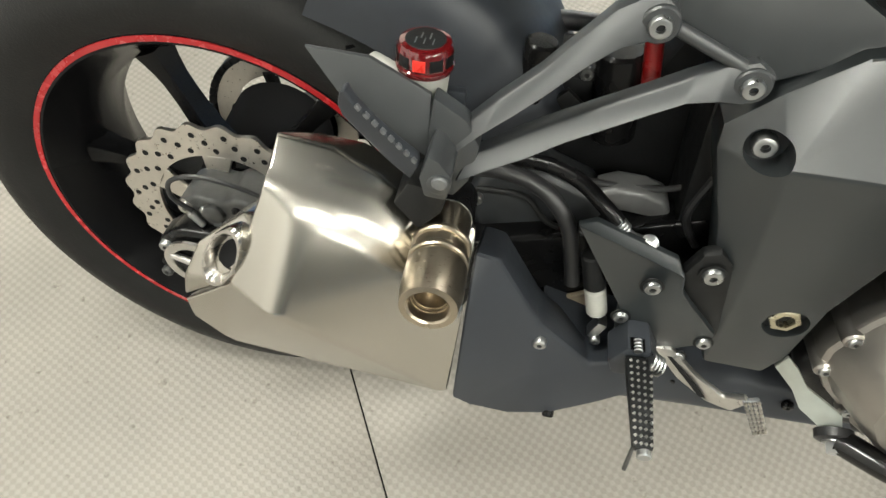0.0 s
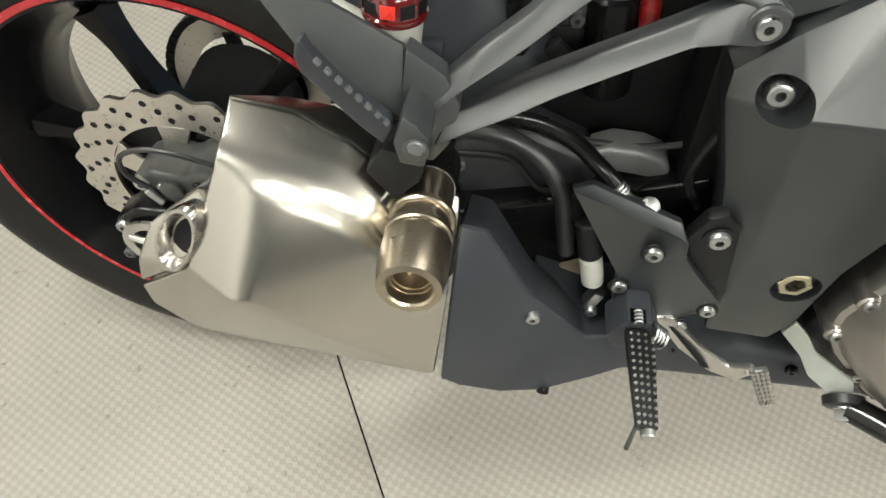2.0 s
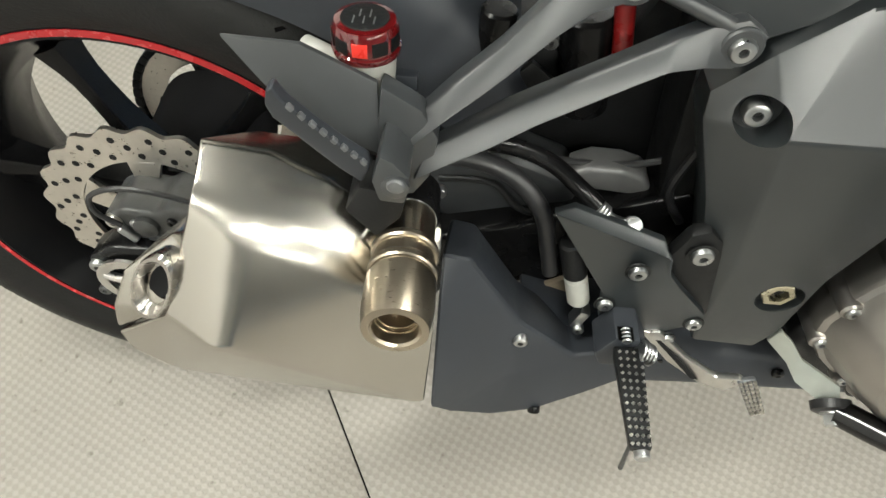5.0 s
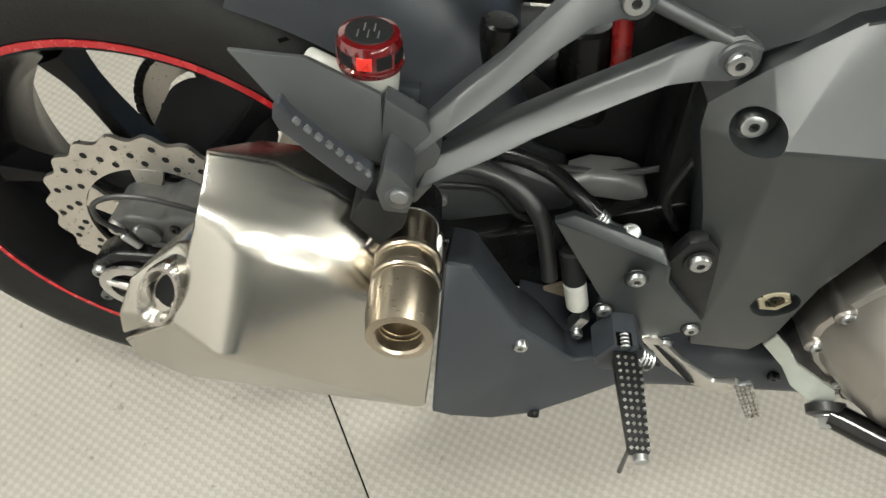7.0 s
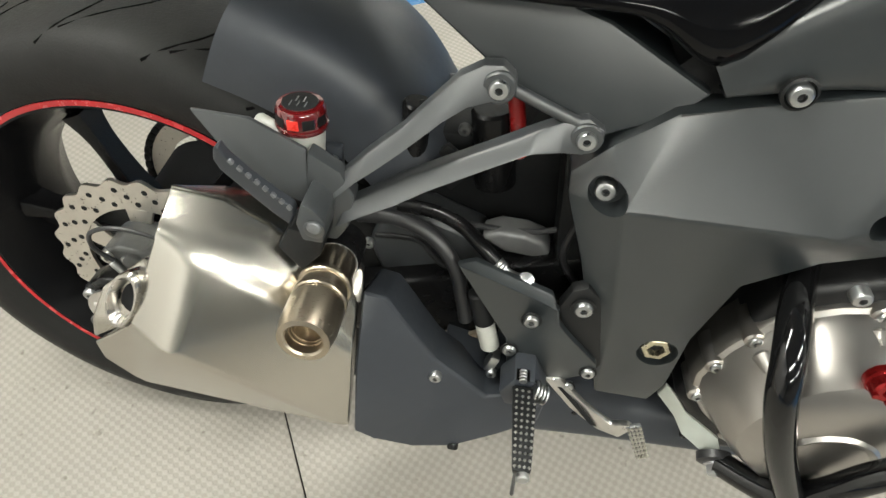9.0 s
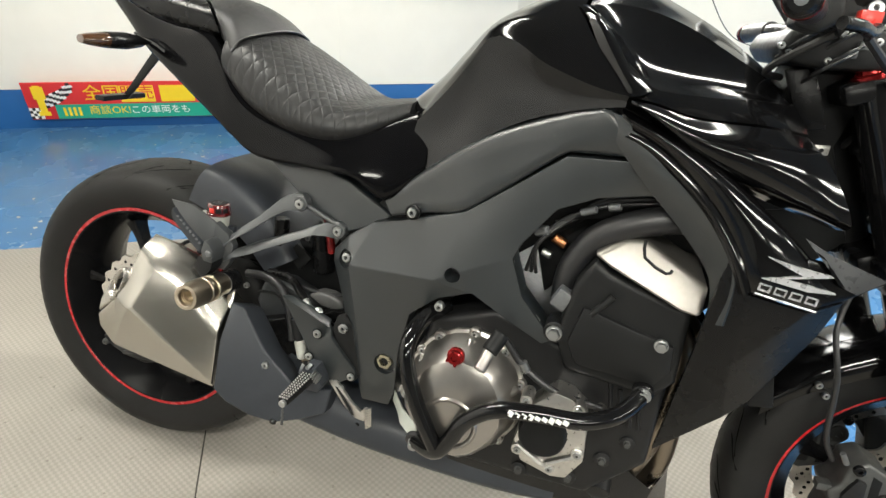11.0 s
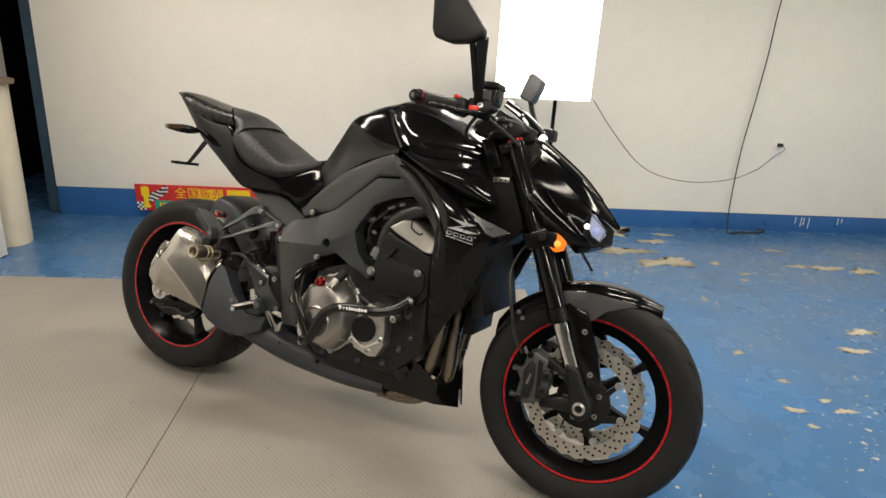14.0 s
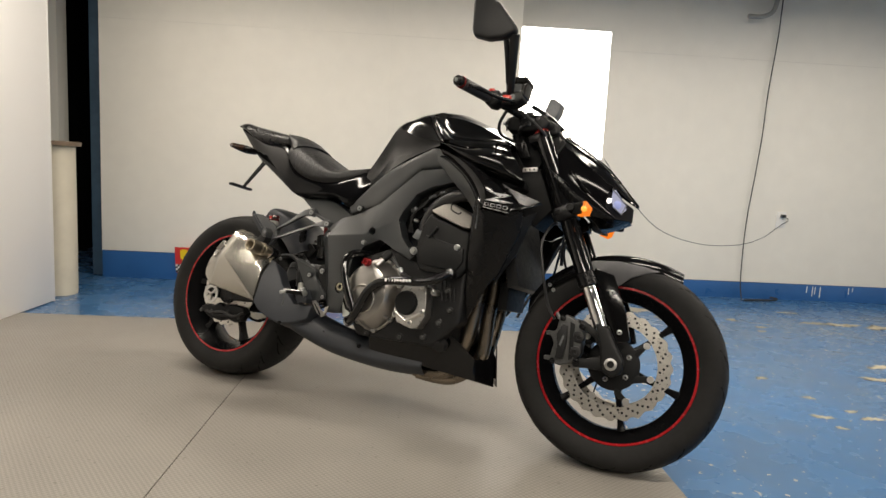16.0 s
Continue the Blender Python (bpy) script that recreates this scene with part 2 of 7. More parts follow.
def mat_weave():
    """Grey vinyl mat with small raised pads in a basket weave."""
    m = mat("grey_vinyl_mat", (0.278, 0.258, 0.230), 0.48, 0, 5, 0.15, 0, rvary=0.08)
    nt = m.node_tree
    n, l = nt.nodes, nt.links
    b = n["Principled BSDF"]
    tc = n.new("ShaderNodeTexCoord")
    mp = n.new("ShaderNodeMapping")
    mp.inputs["Rotation"].default_value = (0, 0, radians(8))
    l.new(tc.outputs["Object"], mp.inputs[0])
    sp = n.new("ShaderNodeSeparateXYZ")
    l.new(mp.outputs[0], sp.inputs[0])
    waves = []
    for axis, period in (("X", 0.0160), ("Y", 0.0155)):
        k = n.new("ShaderNodeMath")
        k.operation = "MULTIPLY"
        k.inputs[1].default_value = 2 * math.pi / period
        l.new(sp.outputs[axis], k.inputs[0])
        w = n.new("ShaderNodeMath")
        w.operation = "SINE"
        l.new(k.outputs[0], w.inputs[0])
        waves.append(w)
    pads = n.new("ShaderNodeMath")
    pads.operation = "MULTIPLY"
    l.new(waves[0].outputs[0], pads.inputs[0])
    l.new(waves[1].outputs[0], pads.inputs[1])
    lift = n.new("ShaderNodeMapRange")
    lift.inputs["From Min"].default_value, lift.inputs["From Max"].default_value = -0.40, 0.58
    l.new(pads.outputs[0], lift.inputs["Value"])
    bp = n.new("ShaderNodeBump")
    bp.inputs["Strength"].default_value, bp.inputs["Distance"].default_value = 0.48, 0.0013
    l.new(lift.outputs[0], bp.inputs["Height"])
    l.new(bp.outputs[0], b.inputs["Normal"])
    dirt = n.new("ShaderNodeTexNoise")
    dirt.inputs["Scale"].default_value, dirt.inputs["Detail"].default_value = 55, 3
    l.new(tc.outputs["Object"], dirt.inputs["Vector"])
    dr = n.new("ShaderNodeMapRange")
    dr.inputs["From Min"].default_value, dr.inputs["From Max"].default_value = 0.66, 0.74
    dr.inputs["To Max"].default_value = 0.6
    l.new(dirt.outputs["Fac"], dr.inputs["Value"])
    first = b.inputs["Base Color"].links[0].from_socket
    # Colour follows the relief: grooves a little darker, pad tops a little lighter.
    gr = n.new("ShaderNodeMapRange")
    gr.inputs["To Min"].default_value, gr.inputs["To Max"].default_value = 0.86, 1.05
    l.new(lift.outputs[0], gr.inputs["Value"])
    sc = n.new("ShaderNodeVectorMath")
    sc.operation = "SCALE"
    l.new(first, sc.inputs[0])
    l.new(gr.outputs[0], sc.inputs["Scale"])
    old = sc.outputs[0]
    mx = n.new("ShaderNodeMix")
    mx.data_type = "RGBA"
    l.new(dr.outputs[0], mx.inputs["Factor"])
    l.new(old, mx.inputs["A"])
    mx.inputs["B"].default_value = (0.10, 0.09, 0.07, 1)
    l.new(mx.outputs["Result"], b.inputs["Base Color"])
    return m


def quilt():
    """Black vinyl sewn in diamonds."""
    m = mat("quilted_black_vinyl", (0.009, 0.009, 0.0095), 0.46, 0, 180, 0.2, 0, spec=0.4)
    nt = m.node_tree
    n, l = nt.nodes, nt.links
    tc, sp = n.new("ShaderNodeTexCoord"), n.new("ShaderNodeSeparateXYZ")
    l.new(tc.outputs["Object"], sp.inputs[0])
    waves = []
    for sign in (1, -1):
        a = n.new("ShaderNodeMath")
        a.operation = "MULTIPLY_ADD"
        a.inputs[1].default_value = 0.8 * sign
        l.new(sp.outputs["Y"], a.inputs[0])
        l.new(sp.outputs["X"], a.inputs[2])
        k = n.new("ShaderNodeMath")
        k.operation = "MULTIPLY"
        k.inputs[1].default_value = math.pi / 0.021
        l.new(a.outputs[0], k.inputs[0])
        si = n.new("ShaderNodeMath")
        si.operation = "SINE"
        l.new(k.outputs[0], si.inputs[0])
        ab = n.new("ShaderNodeMath")
        ab.operation = "ABSOLUTE"
        l.new(si.outputs[0], ab.inputs[0])
        waves.append(ab)
    mn = n.new("ShaderNodeMath")
    mn.operation = "MINIMUM"
    l.new(waves[0].outputs[0], mn.inputs[0])
    l.new(waves[1].outputs[0], mn.inputs[1])
    rt = n.new("ShaderNodeMath")
    rt.operation = "POWER"
    rt.inputs[1].default_value = 0.6
    l.new(mn.outputs[0], rt.inputs[0])
    b = n.new("ShaderNodeBump")
    b.inputs["Strength"].default_value, b.inputs["Distance"].default_value = 0.40, 0.0022
    l.new(rt.outputs[0], b.inputs["Height"])
    l.new(b.outputs[0], n["Principled BSDF"].inputs["Normal"])
    return m


M_FLOOR, M_MAT, M_QUILT = floor_paint(), mat_weave(), quilt()
M_BASE = mat("blue_skirting_paint", (0.022, 0.115, 0.33), 0.35, 0, 8, 0.12, 0.15, 80)
M_JAMB = mat("worn_blue_jamb", (0.045, 0.085, 0.13), 0.5, 0, 14, 0.35, 0.3, 60)


# ---- mesh tools ----
def cat(p, n, closed=False):
    """A smooth line through points, n steps a stretch."""
    p = [Vector(q) for q in p]
    k = len(p)
    out = []
    for i in range(k if closed else k - 1):
        if closed:
            a, b, c, d = p[i - 1], p[i], p[(i + 1) % k], p[(i + 2) % k]
        else:
            a, b, c, d = p[max(i - 1, 0)], p[i], p[i + 1], p[min(i + 2, k - 1)]
        for j in range(n):
            t = j / n
            out.append(0.5 * (2 * b + (c - a) * t + (2 * a - 5 * b + 4 * c - d) * t * t + (3 * b - a - 3 * c + d) * t ** 3))
    if not closed:
        out.append(p[-1])
    return out


def obj_mesh(name, bm, material, parent=None, label="", angle=38, mats=()):
    bmesh.ops.recalc_face_normals(bm, faces=bm.faces)
    me = bpy.data.meshes.new(name)
    bm.to_mesh(me)
    bm.free()
    me.materials.append(material)
    for x in mats:
        me.materials.append(x)
    me.shade_smooth()
    me.set_sharp_from_angle(angle=radians(angle))
    ob = new(name, me)
    if parent:
        ob.parent = parent
    if label:
        tagged(ob, label)
    return ob


def part(name, bm, material, parent, label="", angle=38, mats=()):
    return obj_mesh(name, bm, material, parent, label, angle, mats)


def bevel(bm, w, seg=2, ang=25):
    e = [x for x in bm.edges if len(x.link_faces) == 2 and x.calc_face_angle(0) > radians(ang)]
    if e and w:
        bmesh.ops.bevel(bm, geom=e, offset=w, segments=seg, affect="EDGES", profile=0.6, clamp_overlap=True)
    return bm


def box(c, s, bev=0.0, m=None, bm=None):
    b2 = bmesh.new()
    bmesh.ops.create_cube(b2, size=1)
    for v in b2.verts:
        v.co = Vector((v.co[i] * s[i] for i in range(3)))
    bevel(b2, bev)
    for v in b2.verts:
        v.co = (m @ v.co if m else v.co) + Vector(c)
    return join(bm, b2)


def join(bm, b2):
    if bm is None:
        return b2
    me = bpy.data.meshes.new("tmp")
    b2.to_mesh(me)
    b2.free()
    bm.from_mesh(me)
    bpy.data.meshes.remove(me)
    return bm


def basis(d):
    d = Vector(d).normalized()
    a = Vector((0, 0, 1)) if abs(d.z) < 0.9 else Vector((1, 0, 0))
    x = a.cross(d).normalized()
    return x, d.cross(x), d


def turned(c, axis, profile, seg=32, bm=None, a0=0.0, a1=360.0, close=True):
    """Profile rows (along the axis, radius) turned round the axis."""
    b2 = bmesh.new()
    x, y, d = basis(axis)
    c = Vector(c)
    full = a1 - a0 >= 359.9
    k = seg if full else seg + 1
    rows = []
    for h, r in profile:
        rows.append([b2.verts.new(c + d * h + (x * math.cos(t) + y * math.sin(t)) * max(r, 1e-5)) for t in (radians(a0 + (a1 - a0) * i / seg) for i in range(k))])
    for r0, r1 in zip(rows, rows[1:]):
        for i in range(k if full else k - 1):
            b2.faces.new((r0[i], r0[(i + 1) % k], r1[(i + 1) % k], r1[i]))
    if close and full:
        for r in (rows[0], rows[-1]):
            b2.faces.new(r)
    bmesh.ops.remove_doubles(b2, verts=b2.verts, dist=3e-5)
    return join(bm, b2)


def rod(p, q, r, seg=16, bev=0.0, r2=None, bm=None):
    p, q = Vector(p), Vector(q)
    h, r2 = (q - p).length, r if r2 is None else r2
    bv = min(bev, h / 3)
    prof = [(0, max(r - bv, 1e-4)), (bv, r), (h - bv, r2), (h, max(r2 - bv, 1e-4))] if bv else [(0, r), (h, r2)]
    return turned(p, q - p, prof, seg, bm)


def tube(pts, r, seg=12, steps=8, bm=None, closed=False, radii=None):
    """A round bar swept along a smooth line."""
    line = cat(pts, steps, closed)
    b2 = bmesh.new()
    rows = []
    x = None
    k = len(line)
    rr = [r] * k if radii is None else [v.x for v in cat([(q, 0, 0) for q in radii], steps, closed)]
    for i, p in enumerate(line):
        d = (line[(i + 1) % k] - line[i - 1] if closed else line[min(i + 1, k - 1)] - line[max(i - 1, 0)]).normalized()
        if x is None:
            x = basis(d)[0]
        x = (x - d * x.dot(d)).normalized()
        y = d.cross(x)
        rows.append([b2.verts.new(p + (x * math.cos(a) + y * math.sin(a)) * rr[i]) for a in (2 * math.pi * j / seg for j in range(seg))])
    for i in range(k if closed else k - 1):
        r0, r1 = rows[i], rows[(i + 1) % k]
        for j in range(seg):
            b2.faces.new((r0[j], r0[(j + 1) % seg], r1[(j + 1) % seg], r1[j]))
    if not closed:
        b2.faces.new(rows[0])
        b2.faces.new(rows[-1])
    return join(bm, b2)


def plate(outline, y, thick, bev=0.003, seg=2, bm=None, smooth=0, taper=0.0):
    """A plate standing in the length of the motorcycle: outline (x, z), outer face at y (a number or y(x, z)), thickness inwards (+y)."""
    if smooth:
        outline = [(p.x, p.y) for p in cat([(a, b, 0) for a, b in outline], smooth, True)]
    f = y if callable(y) else (lambda px, pz: y)
    cx = sum(p[0] for p in outline) / len(outline)
    cz = sum(p[1] for p in outline) / len(outline)
    b2 = bmesh.new()
    face = [b2.verts.new((px, f(px, pz), pz)) for px, pz in outline]
    back = [b2.verts.new((cx + (px - cx) * (1 + taper), f(px, pz) + thick, cz + (pz - cz) * (1 + taper))) for px, pz in outline]
    k = len(outline)
    b2.faces.new(face)
    b2.faces.new(back[::-1])
    for i in range(k):
        b2.faces.new((face[i], face[(i + 1) % k], back[(i + 1) % k], back[i]))
    bmesh.ops.recalc_face_normals(b2, faces=b2.faces)
    bevel(b2, bev, seg, 40)
    bmesh.ops.triangulate(b2, faces=[q for q in b2.faces if len(q.verts) > 4])
    return join(bm, b2)


def loft(rows, nu=4, nv=4, thick=0.0, mirror=False, caps=False, bm=None, closed=False):
    """A smooth skin through rows of points; mirrored over the middle plane if asked."""
    lines = [cat(r, nv, closed) for r in rows]
    cols = [cat([ln[j] for ln in lines], nu) for j in range(len(lines[0]))]
    b2 = bmesh.new()
    sides = (1, -1) if mirror else (1,)
    for s in sides:
        v = [[b2.verts.new((p.x, p.y * s, p.z)) for p in col] for col in cols]
        k = len(v)
        for i in range(k if closed else k - 1):
            for j in range(len(v[0]) - 1):
                b2.faces.new((v[i][j], v[(i + 1) % k][j], v[(i + 1) % k][j + 1], v[i][j + 1]))
        if caps:
            b2.faces.new([c[0] for c in v])
            b2.faces.new([c[-1] for c in v])
    bmesh.ops.remove_doubles(b2, verts=b2.verts, dist=2e-4)
    bmesh.ops.recalc_face_normals(b2, faces=b2.faces)
    if thick:
        bmesh.ops.solidify(b2, geom=b2.faces[:], thickness=thick)
    return join(bm, b2)


def solid(points, faces, bev=0.004, seg=2, bm=None, mirror=False):
    """A flat-faced body from named corners."""
    b2 = bmesh.new()
    for s in ((1, -1) if mirror else (1,)):
        v = [b2.verts.new((x, y * s, z)) for x, y, z in points]
        for f in faces:
            b2.faces.new([v[i] for i in f])
    bmesh.ops.remove_doubles(b2, verts=b2.verts, dist=1e-4)
    bmesh.ops.recalc_face_normals(b2, faces=b2.faces)
    bevel(b2, bev, seg, 12)
    return join(bm, b2)


def bolt(p, r, parent, axis=(0, -1, 0), material=None, h=None, name="bolt", hexhead=False):
    """A button-head bolt with a hexagon socket, or a flanged hexagon bolt."""
    h = h or r * 0.5
    if hexhead:
        bm = turned(p, axis, [(-0.003, r * 1.25), (0.0015, r * 1.25), (0.002, r * 1.1), (0.002, r * 0.5)], 20)
        turned(Vector(p) + Vector(axis).normalized() * 0.0015, axis, [(0, r), (h * 0.85, r), (h, r * 0.88)], 6, bm)
    else:
        bm = turned(p, axis, [(-0.004, r), (h * 0.45, r), (h * 0.85, r * 0.86), (h, r * 0.60), (h * 0.96, r * 0.38), (h * 0.3, r * 0.36), (h * 0.2, 0.0)], 24, close=False)
        ax_ = Vector(axis).normalized()
        # Socket faces turn near-black; the shade inside the recess is painted on.
        for f in bm.faces:
            d_ = f.calc_center_median() - Vector(p)
            if (d_ - ax_ * d_.dot(ax_)).length < r * 0.365 and d_.dot(ax_) > -0.002:
                f.material_index = 1
    return part(name, bm, material or M_ZINC, parent, "", 38, (M_CASE,))


def thing(name, label, category, m=None, group=""):
    ob = new(name)
    ob.empty_display_size = 0.1
    if m:
        ob.matrix_world = m
    return tagged(ob, label, category, group)


def structure(name, bm, material, label, m=ROOM, mats=()):
    ob = obj_mesh(name, bm, material, None, "", 30, mats)
    ob.matrix_world = m
    return tagged(ob, label, name.split("_")[0], kind="structure")


# ---- the room ----
structure("floor", box((1.2, -1.2, -0.055), (9.2, 9.6, 0.10)), M_FLOOR, "glossy blue epoxy floor with bare worn chips")
structure("ceiling", box((1.2, -1.2, CEIL + 0.05), (9.2, 9.6, 0.10)), M_DIMCEIL, "plain unseen ceiling, its unlit look put into the grey")
structure("wall_left", box((-0.02, 2.0, CEIL / 2 + 0.09), (2.78, 0.20, CEIL - 0.18), 0.004), M_WALL, "cream painted wall with faint scuffs")
structure("wall_right", box((3.62, 2.18, CEIL / 2 + 0.06), (4.5, 0.20, CEIL - 0.12), 0.004), M_WALL, "cream painted wall")
structure("baseboard_left", box((-0.02, 2.005, 0.086), (2.78, 0.20, 0.185), 0.003), M_BASE, "blue painted skirting with scuffs")
structure("baseboard_right", box((3.62, 2.184, 0.055), (4.5, 0.20, 0.125), 0.003), M_BASE, "blue painted skirting with white drips")
structure("wall_side", box((5.75, -1.2, CEIL / 2), (0.1, 9.6, CEIL)), M_WALL, "cream painted side wall")
structure("wall_back", box((1.2, -5.95, CEIL / 2), (9.2, 0.1, CEIL)), M_BACK, "unseen back wall, coloured dark grey to keep reflections dark")
structure("wall_far_side", box((-3.4, -1.2, CEIL / 2), (0.1, 9.6, CEIL)), M_WALL, "cream painted wall")
structure("wall_passage", box((-2.55, 2.05, CEIL / 2), (1.65, 0.12, CEIL)), M_WALL, "grey cream wall beside the doorway")
# Near-black walls: the next room's lack of light is put into their colour.
structure("wall_dark", box((-1.55, 3.4, CEIL / 2), (1.4, 0.1, CEIL)), M_BLACK_GLOOM, "back wall of the next room, its darkness put into the colour")
structure("wall_dark_left", box((-2.2, 2.7, CEIL / 2), (0.1, 1.3, CEIL)), M_BLACK_GLOOM, "side wall of the next room, its darkness put into the colour")
structure("wall_dark_right", box((-1.0, 2.75, CEIL / 2), (0.1, 1.3, CEIL)), M_BLACK_GLOOM, "side wall of the next room, its darkness put into the colour")
structure("doorframe", box((-1.45, 2.02, CEIL / 2), (0.085, 0.16, CEIL), 0.003), M_JAMB, "worn dark blue door jamb with paint chips")
# mat sheets laid edge to edge
for i, (u0, u1) in enumerate(((-1.30, 0.0640), (0.0665, 1.43))):
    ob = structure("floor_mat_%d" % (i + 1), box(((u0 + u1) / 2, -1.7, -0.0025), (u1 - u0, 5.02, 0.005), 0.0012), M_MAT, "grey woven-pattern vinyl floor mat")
    tagged(ob, category="floor mat")
for lu, lv in LAMP_SPOTS:
    li = thing("hanging_light", "white hanging tube light with a shallow reflector", "ceiling light", ROOM @ pose(lu, lv, LAMP_Z), "hanging tube lights")
    part("housing", box((0, 0, 0.035), (1.30, 0.26, 0.05), 0.006), M_CEIL, li)
    for sy in (-0.133, 0.133):
        part("reflector_edge", box((0, sy, -0.006), (1.30, 0.008, 0.034), 0.002), M_CEIL, li)
    for sx in (-0.5, 0.5):
        part("hanger_rod", rod((sx, 0, 0.06), (sx, 0, CEIL - LAMP_Z), 0.005, 8), M_SATIN, li)

# board, column, softbox, sign, cable
pan = thing("white_panel", "tall plain white board standing upright on the floor", "board", ROOM @ pose(-1.29, -0.19, -0.004))
part("board", box((0, 0, 1.1), (0.018, 2.59, 2.19), 0.002), M_BOARD, pan)
for sy in (-1.2975, 1.2975):
    part("edge_strip", box((0, sy, 1.1), (0.021, 0.006, 2.20), 0.001), M_BOARD, pan)
col = thing("counter_end", "cream rounded counter end with a dark wooden top", "counter", ROOM @ pose(-1.375, 1.32, -0.004))
part("body", turned((0, 0, 0), (0, 0, 1), [(0, 0.098), (0.02, 0.1), (0.86, 0.1), (0.865, 0.09)], 40), M_COLUMN, col)
part("top", turned((0, 0, 0.862), (0, 0, 1), [(0, 0.09), (0.001, 0.128), (0.022, 0.13), (0.026, 0.12)], 40), M_WOODTOP, col, "dark brown wooden top")

soft = thing("softbox", "lit rectangular white softbox on a thin black stand", "studio light", ROOM @ pose(1.49, 1.12, 0.0))
part("diffuser", box((0, -0.01, 1.285), (0.50, 0.02, 0.70), 0.015), M_SOFTBOX, soft, "glowing white cloth")
part("back_shell", loft([[(-0.247, 0.0, 0.938), (0.247, 0.0, 0.938), (0.247, 0.0, 1.632), (-0.247, 0.0, 1.632)], [(-0.2, 0.08, 0.98), (0.2, 0.08, 0.98), (0.2, 0.08, 1.59), (-0.2, 0.08, 1.59)], [(-0.05, 0.2, 1.2), (0.05, 0.2, 1.2), (0.05, 0.2, 1.35), (-0.05, 0.2, 1.35)]], 3, 1, closed=True), M_MATTE, soft, "black cloth shell")
part("pole", rod((0.10, 0.12, 0.3), (0.10, 0.12, 1.25), 0.011, 12), M_SATIN, soft)
for a in (90, 210, 330):
    d = Vector((math.cos(radians(a)), math.sin(radians(a)), 0))
    part("leg", rod(Vector((0.10, 0.12, 0.42)) + d * 0.02, Vector((0.10, 0.12, 0.010)) + d * 0.32, 0.008, 10), M_SATIN, soft)
area_lamp("softbox_light", ROOM @ pose(1.49, 1.095, 1.285, 90, 0, 0), 0.48, 0.68, 16, (1.0, 0.97, 0.92))

def slab3(points, thick, faces=None, bev=0.003, seg=2, bm=None, inner=1.0, drop=0.0):
    """A body with a shaped outer face (3D outline, optional facets) and a copy of it set inwards."""
    b2 = bmesh.new()
    k = len(points)
    cx, cz = sum(p[0] for p in points) / k, sum(p[2] for p in points) / k
    face = [b2.verts.new(p) for p in points]
    back = [b2.verts.new((cx + (p[0] - cx) * inner, p[1] + thick, cz + (p[2] - cz) * inner - drop)) for p in points]
    rim = [i for i in range(k)]
    if faces:
        used = {}
        for f in faces:
            b2.faces.new([face[i] for i in f])
            b2.faces.new([back[i] for i in f])
            for a, b in zip(f, f[1:] + f[:1]):
                key = (min(a, b), max(a, b))
                used[key] = used.get(key, 0) + 1
        rim_edges = [e for e, n in used.items() if n == 1]
    else:
        b2.faces.new(face)
        b2.faces.new(back[::-1])
        rim_edges = [(i, (i + 1) % k) for i in rim]
    for a, b in rim_edges:
        b2.faces.new((face[a], face[b], back[b], back[a]))
    bmesh.ops.recalc_face_normals(b2, faces=b2.faces)
    bevel(b2, bev, seg, 14)
    bmesh.ops.triangulate(b2, faces=[q for q in b2.faces if len(q.verts) > 4])
    return join(bm, b2)




# ---- the motorcycle ----
LEAN, STEER_DEG = 13.35, 3.7
bike = thing("motorcycle", "gloss black naked sport motorcycle leaning on its side stand", "motorcycle", pose(0, 0, 0, -LEAN, 0, 0))
RAKE = radians(24.5)
STEER_AXIS = Vector((-math.sin(RAKE), 0, math.cos(RAKE)))
STEER = Matrix.Translation((1.536, 0, 0)) @ Matrix.Rotation(radians(STEER_DEG), 4, STEER_AXIS) @ Matrix.Translation((-1.536, 0, 0))
RW, FW = Vector((0, 0, 0.3075)), Vector((1.4416, 0, 0.2935))


def front(ob):
    ob.matrix_basis = STEER
    return ob


def tyre_profile(rad, half, bead):
    """Half round tread with straight side walls."""
    pts = [(-half * 0.86, bead), (-half * 0.98, bead + 0.02), (-half, bead + 0.035)]
    for i in range(13):
        a = math.pi * (i / 12)
        e = math.cos(a)
        pts.append((-half * e, bead + 0.043 + (rad - bead - 0.043) * math.sin(a) ** 0.8))
    pts += [(half, bead + 0.035), (half * 0.98, bead + 0.02), (half * 0.86, bead)]
    return pts


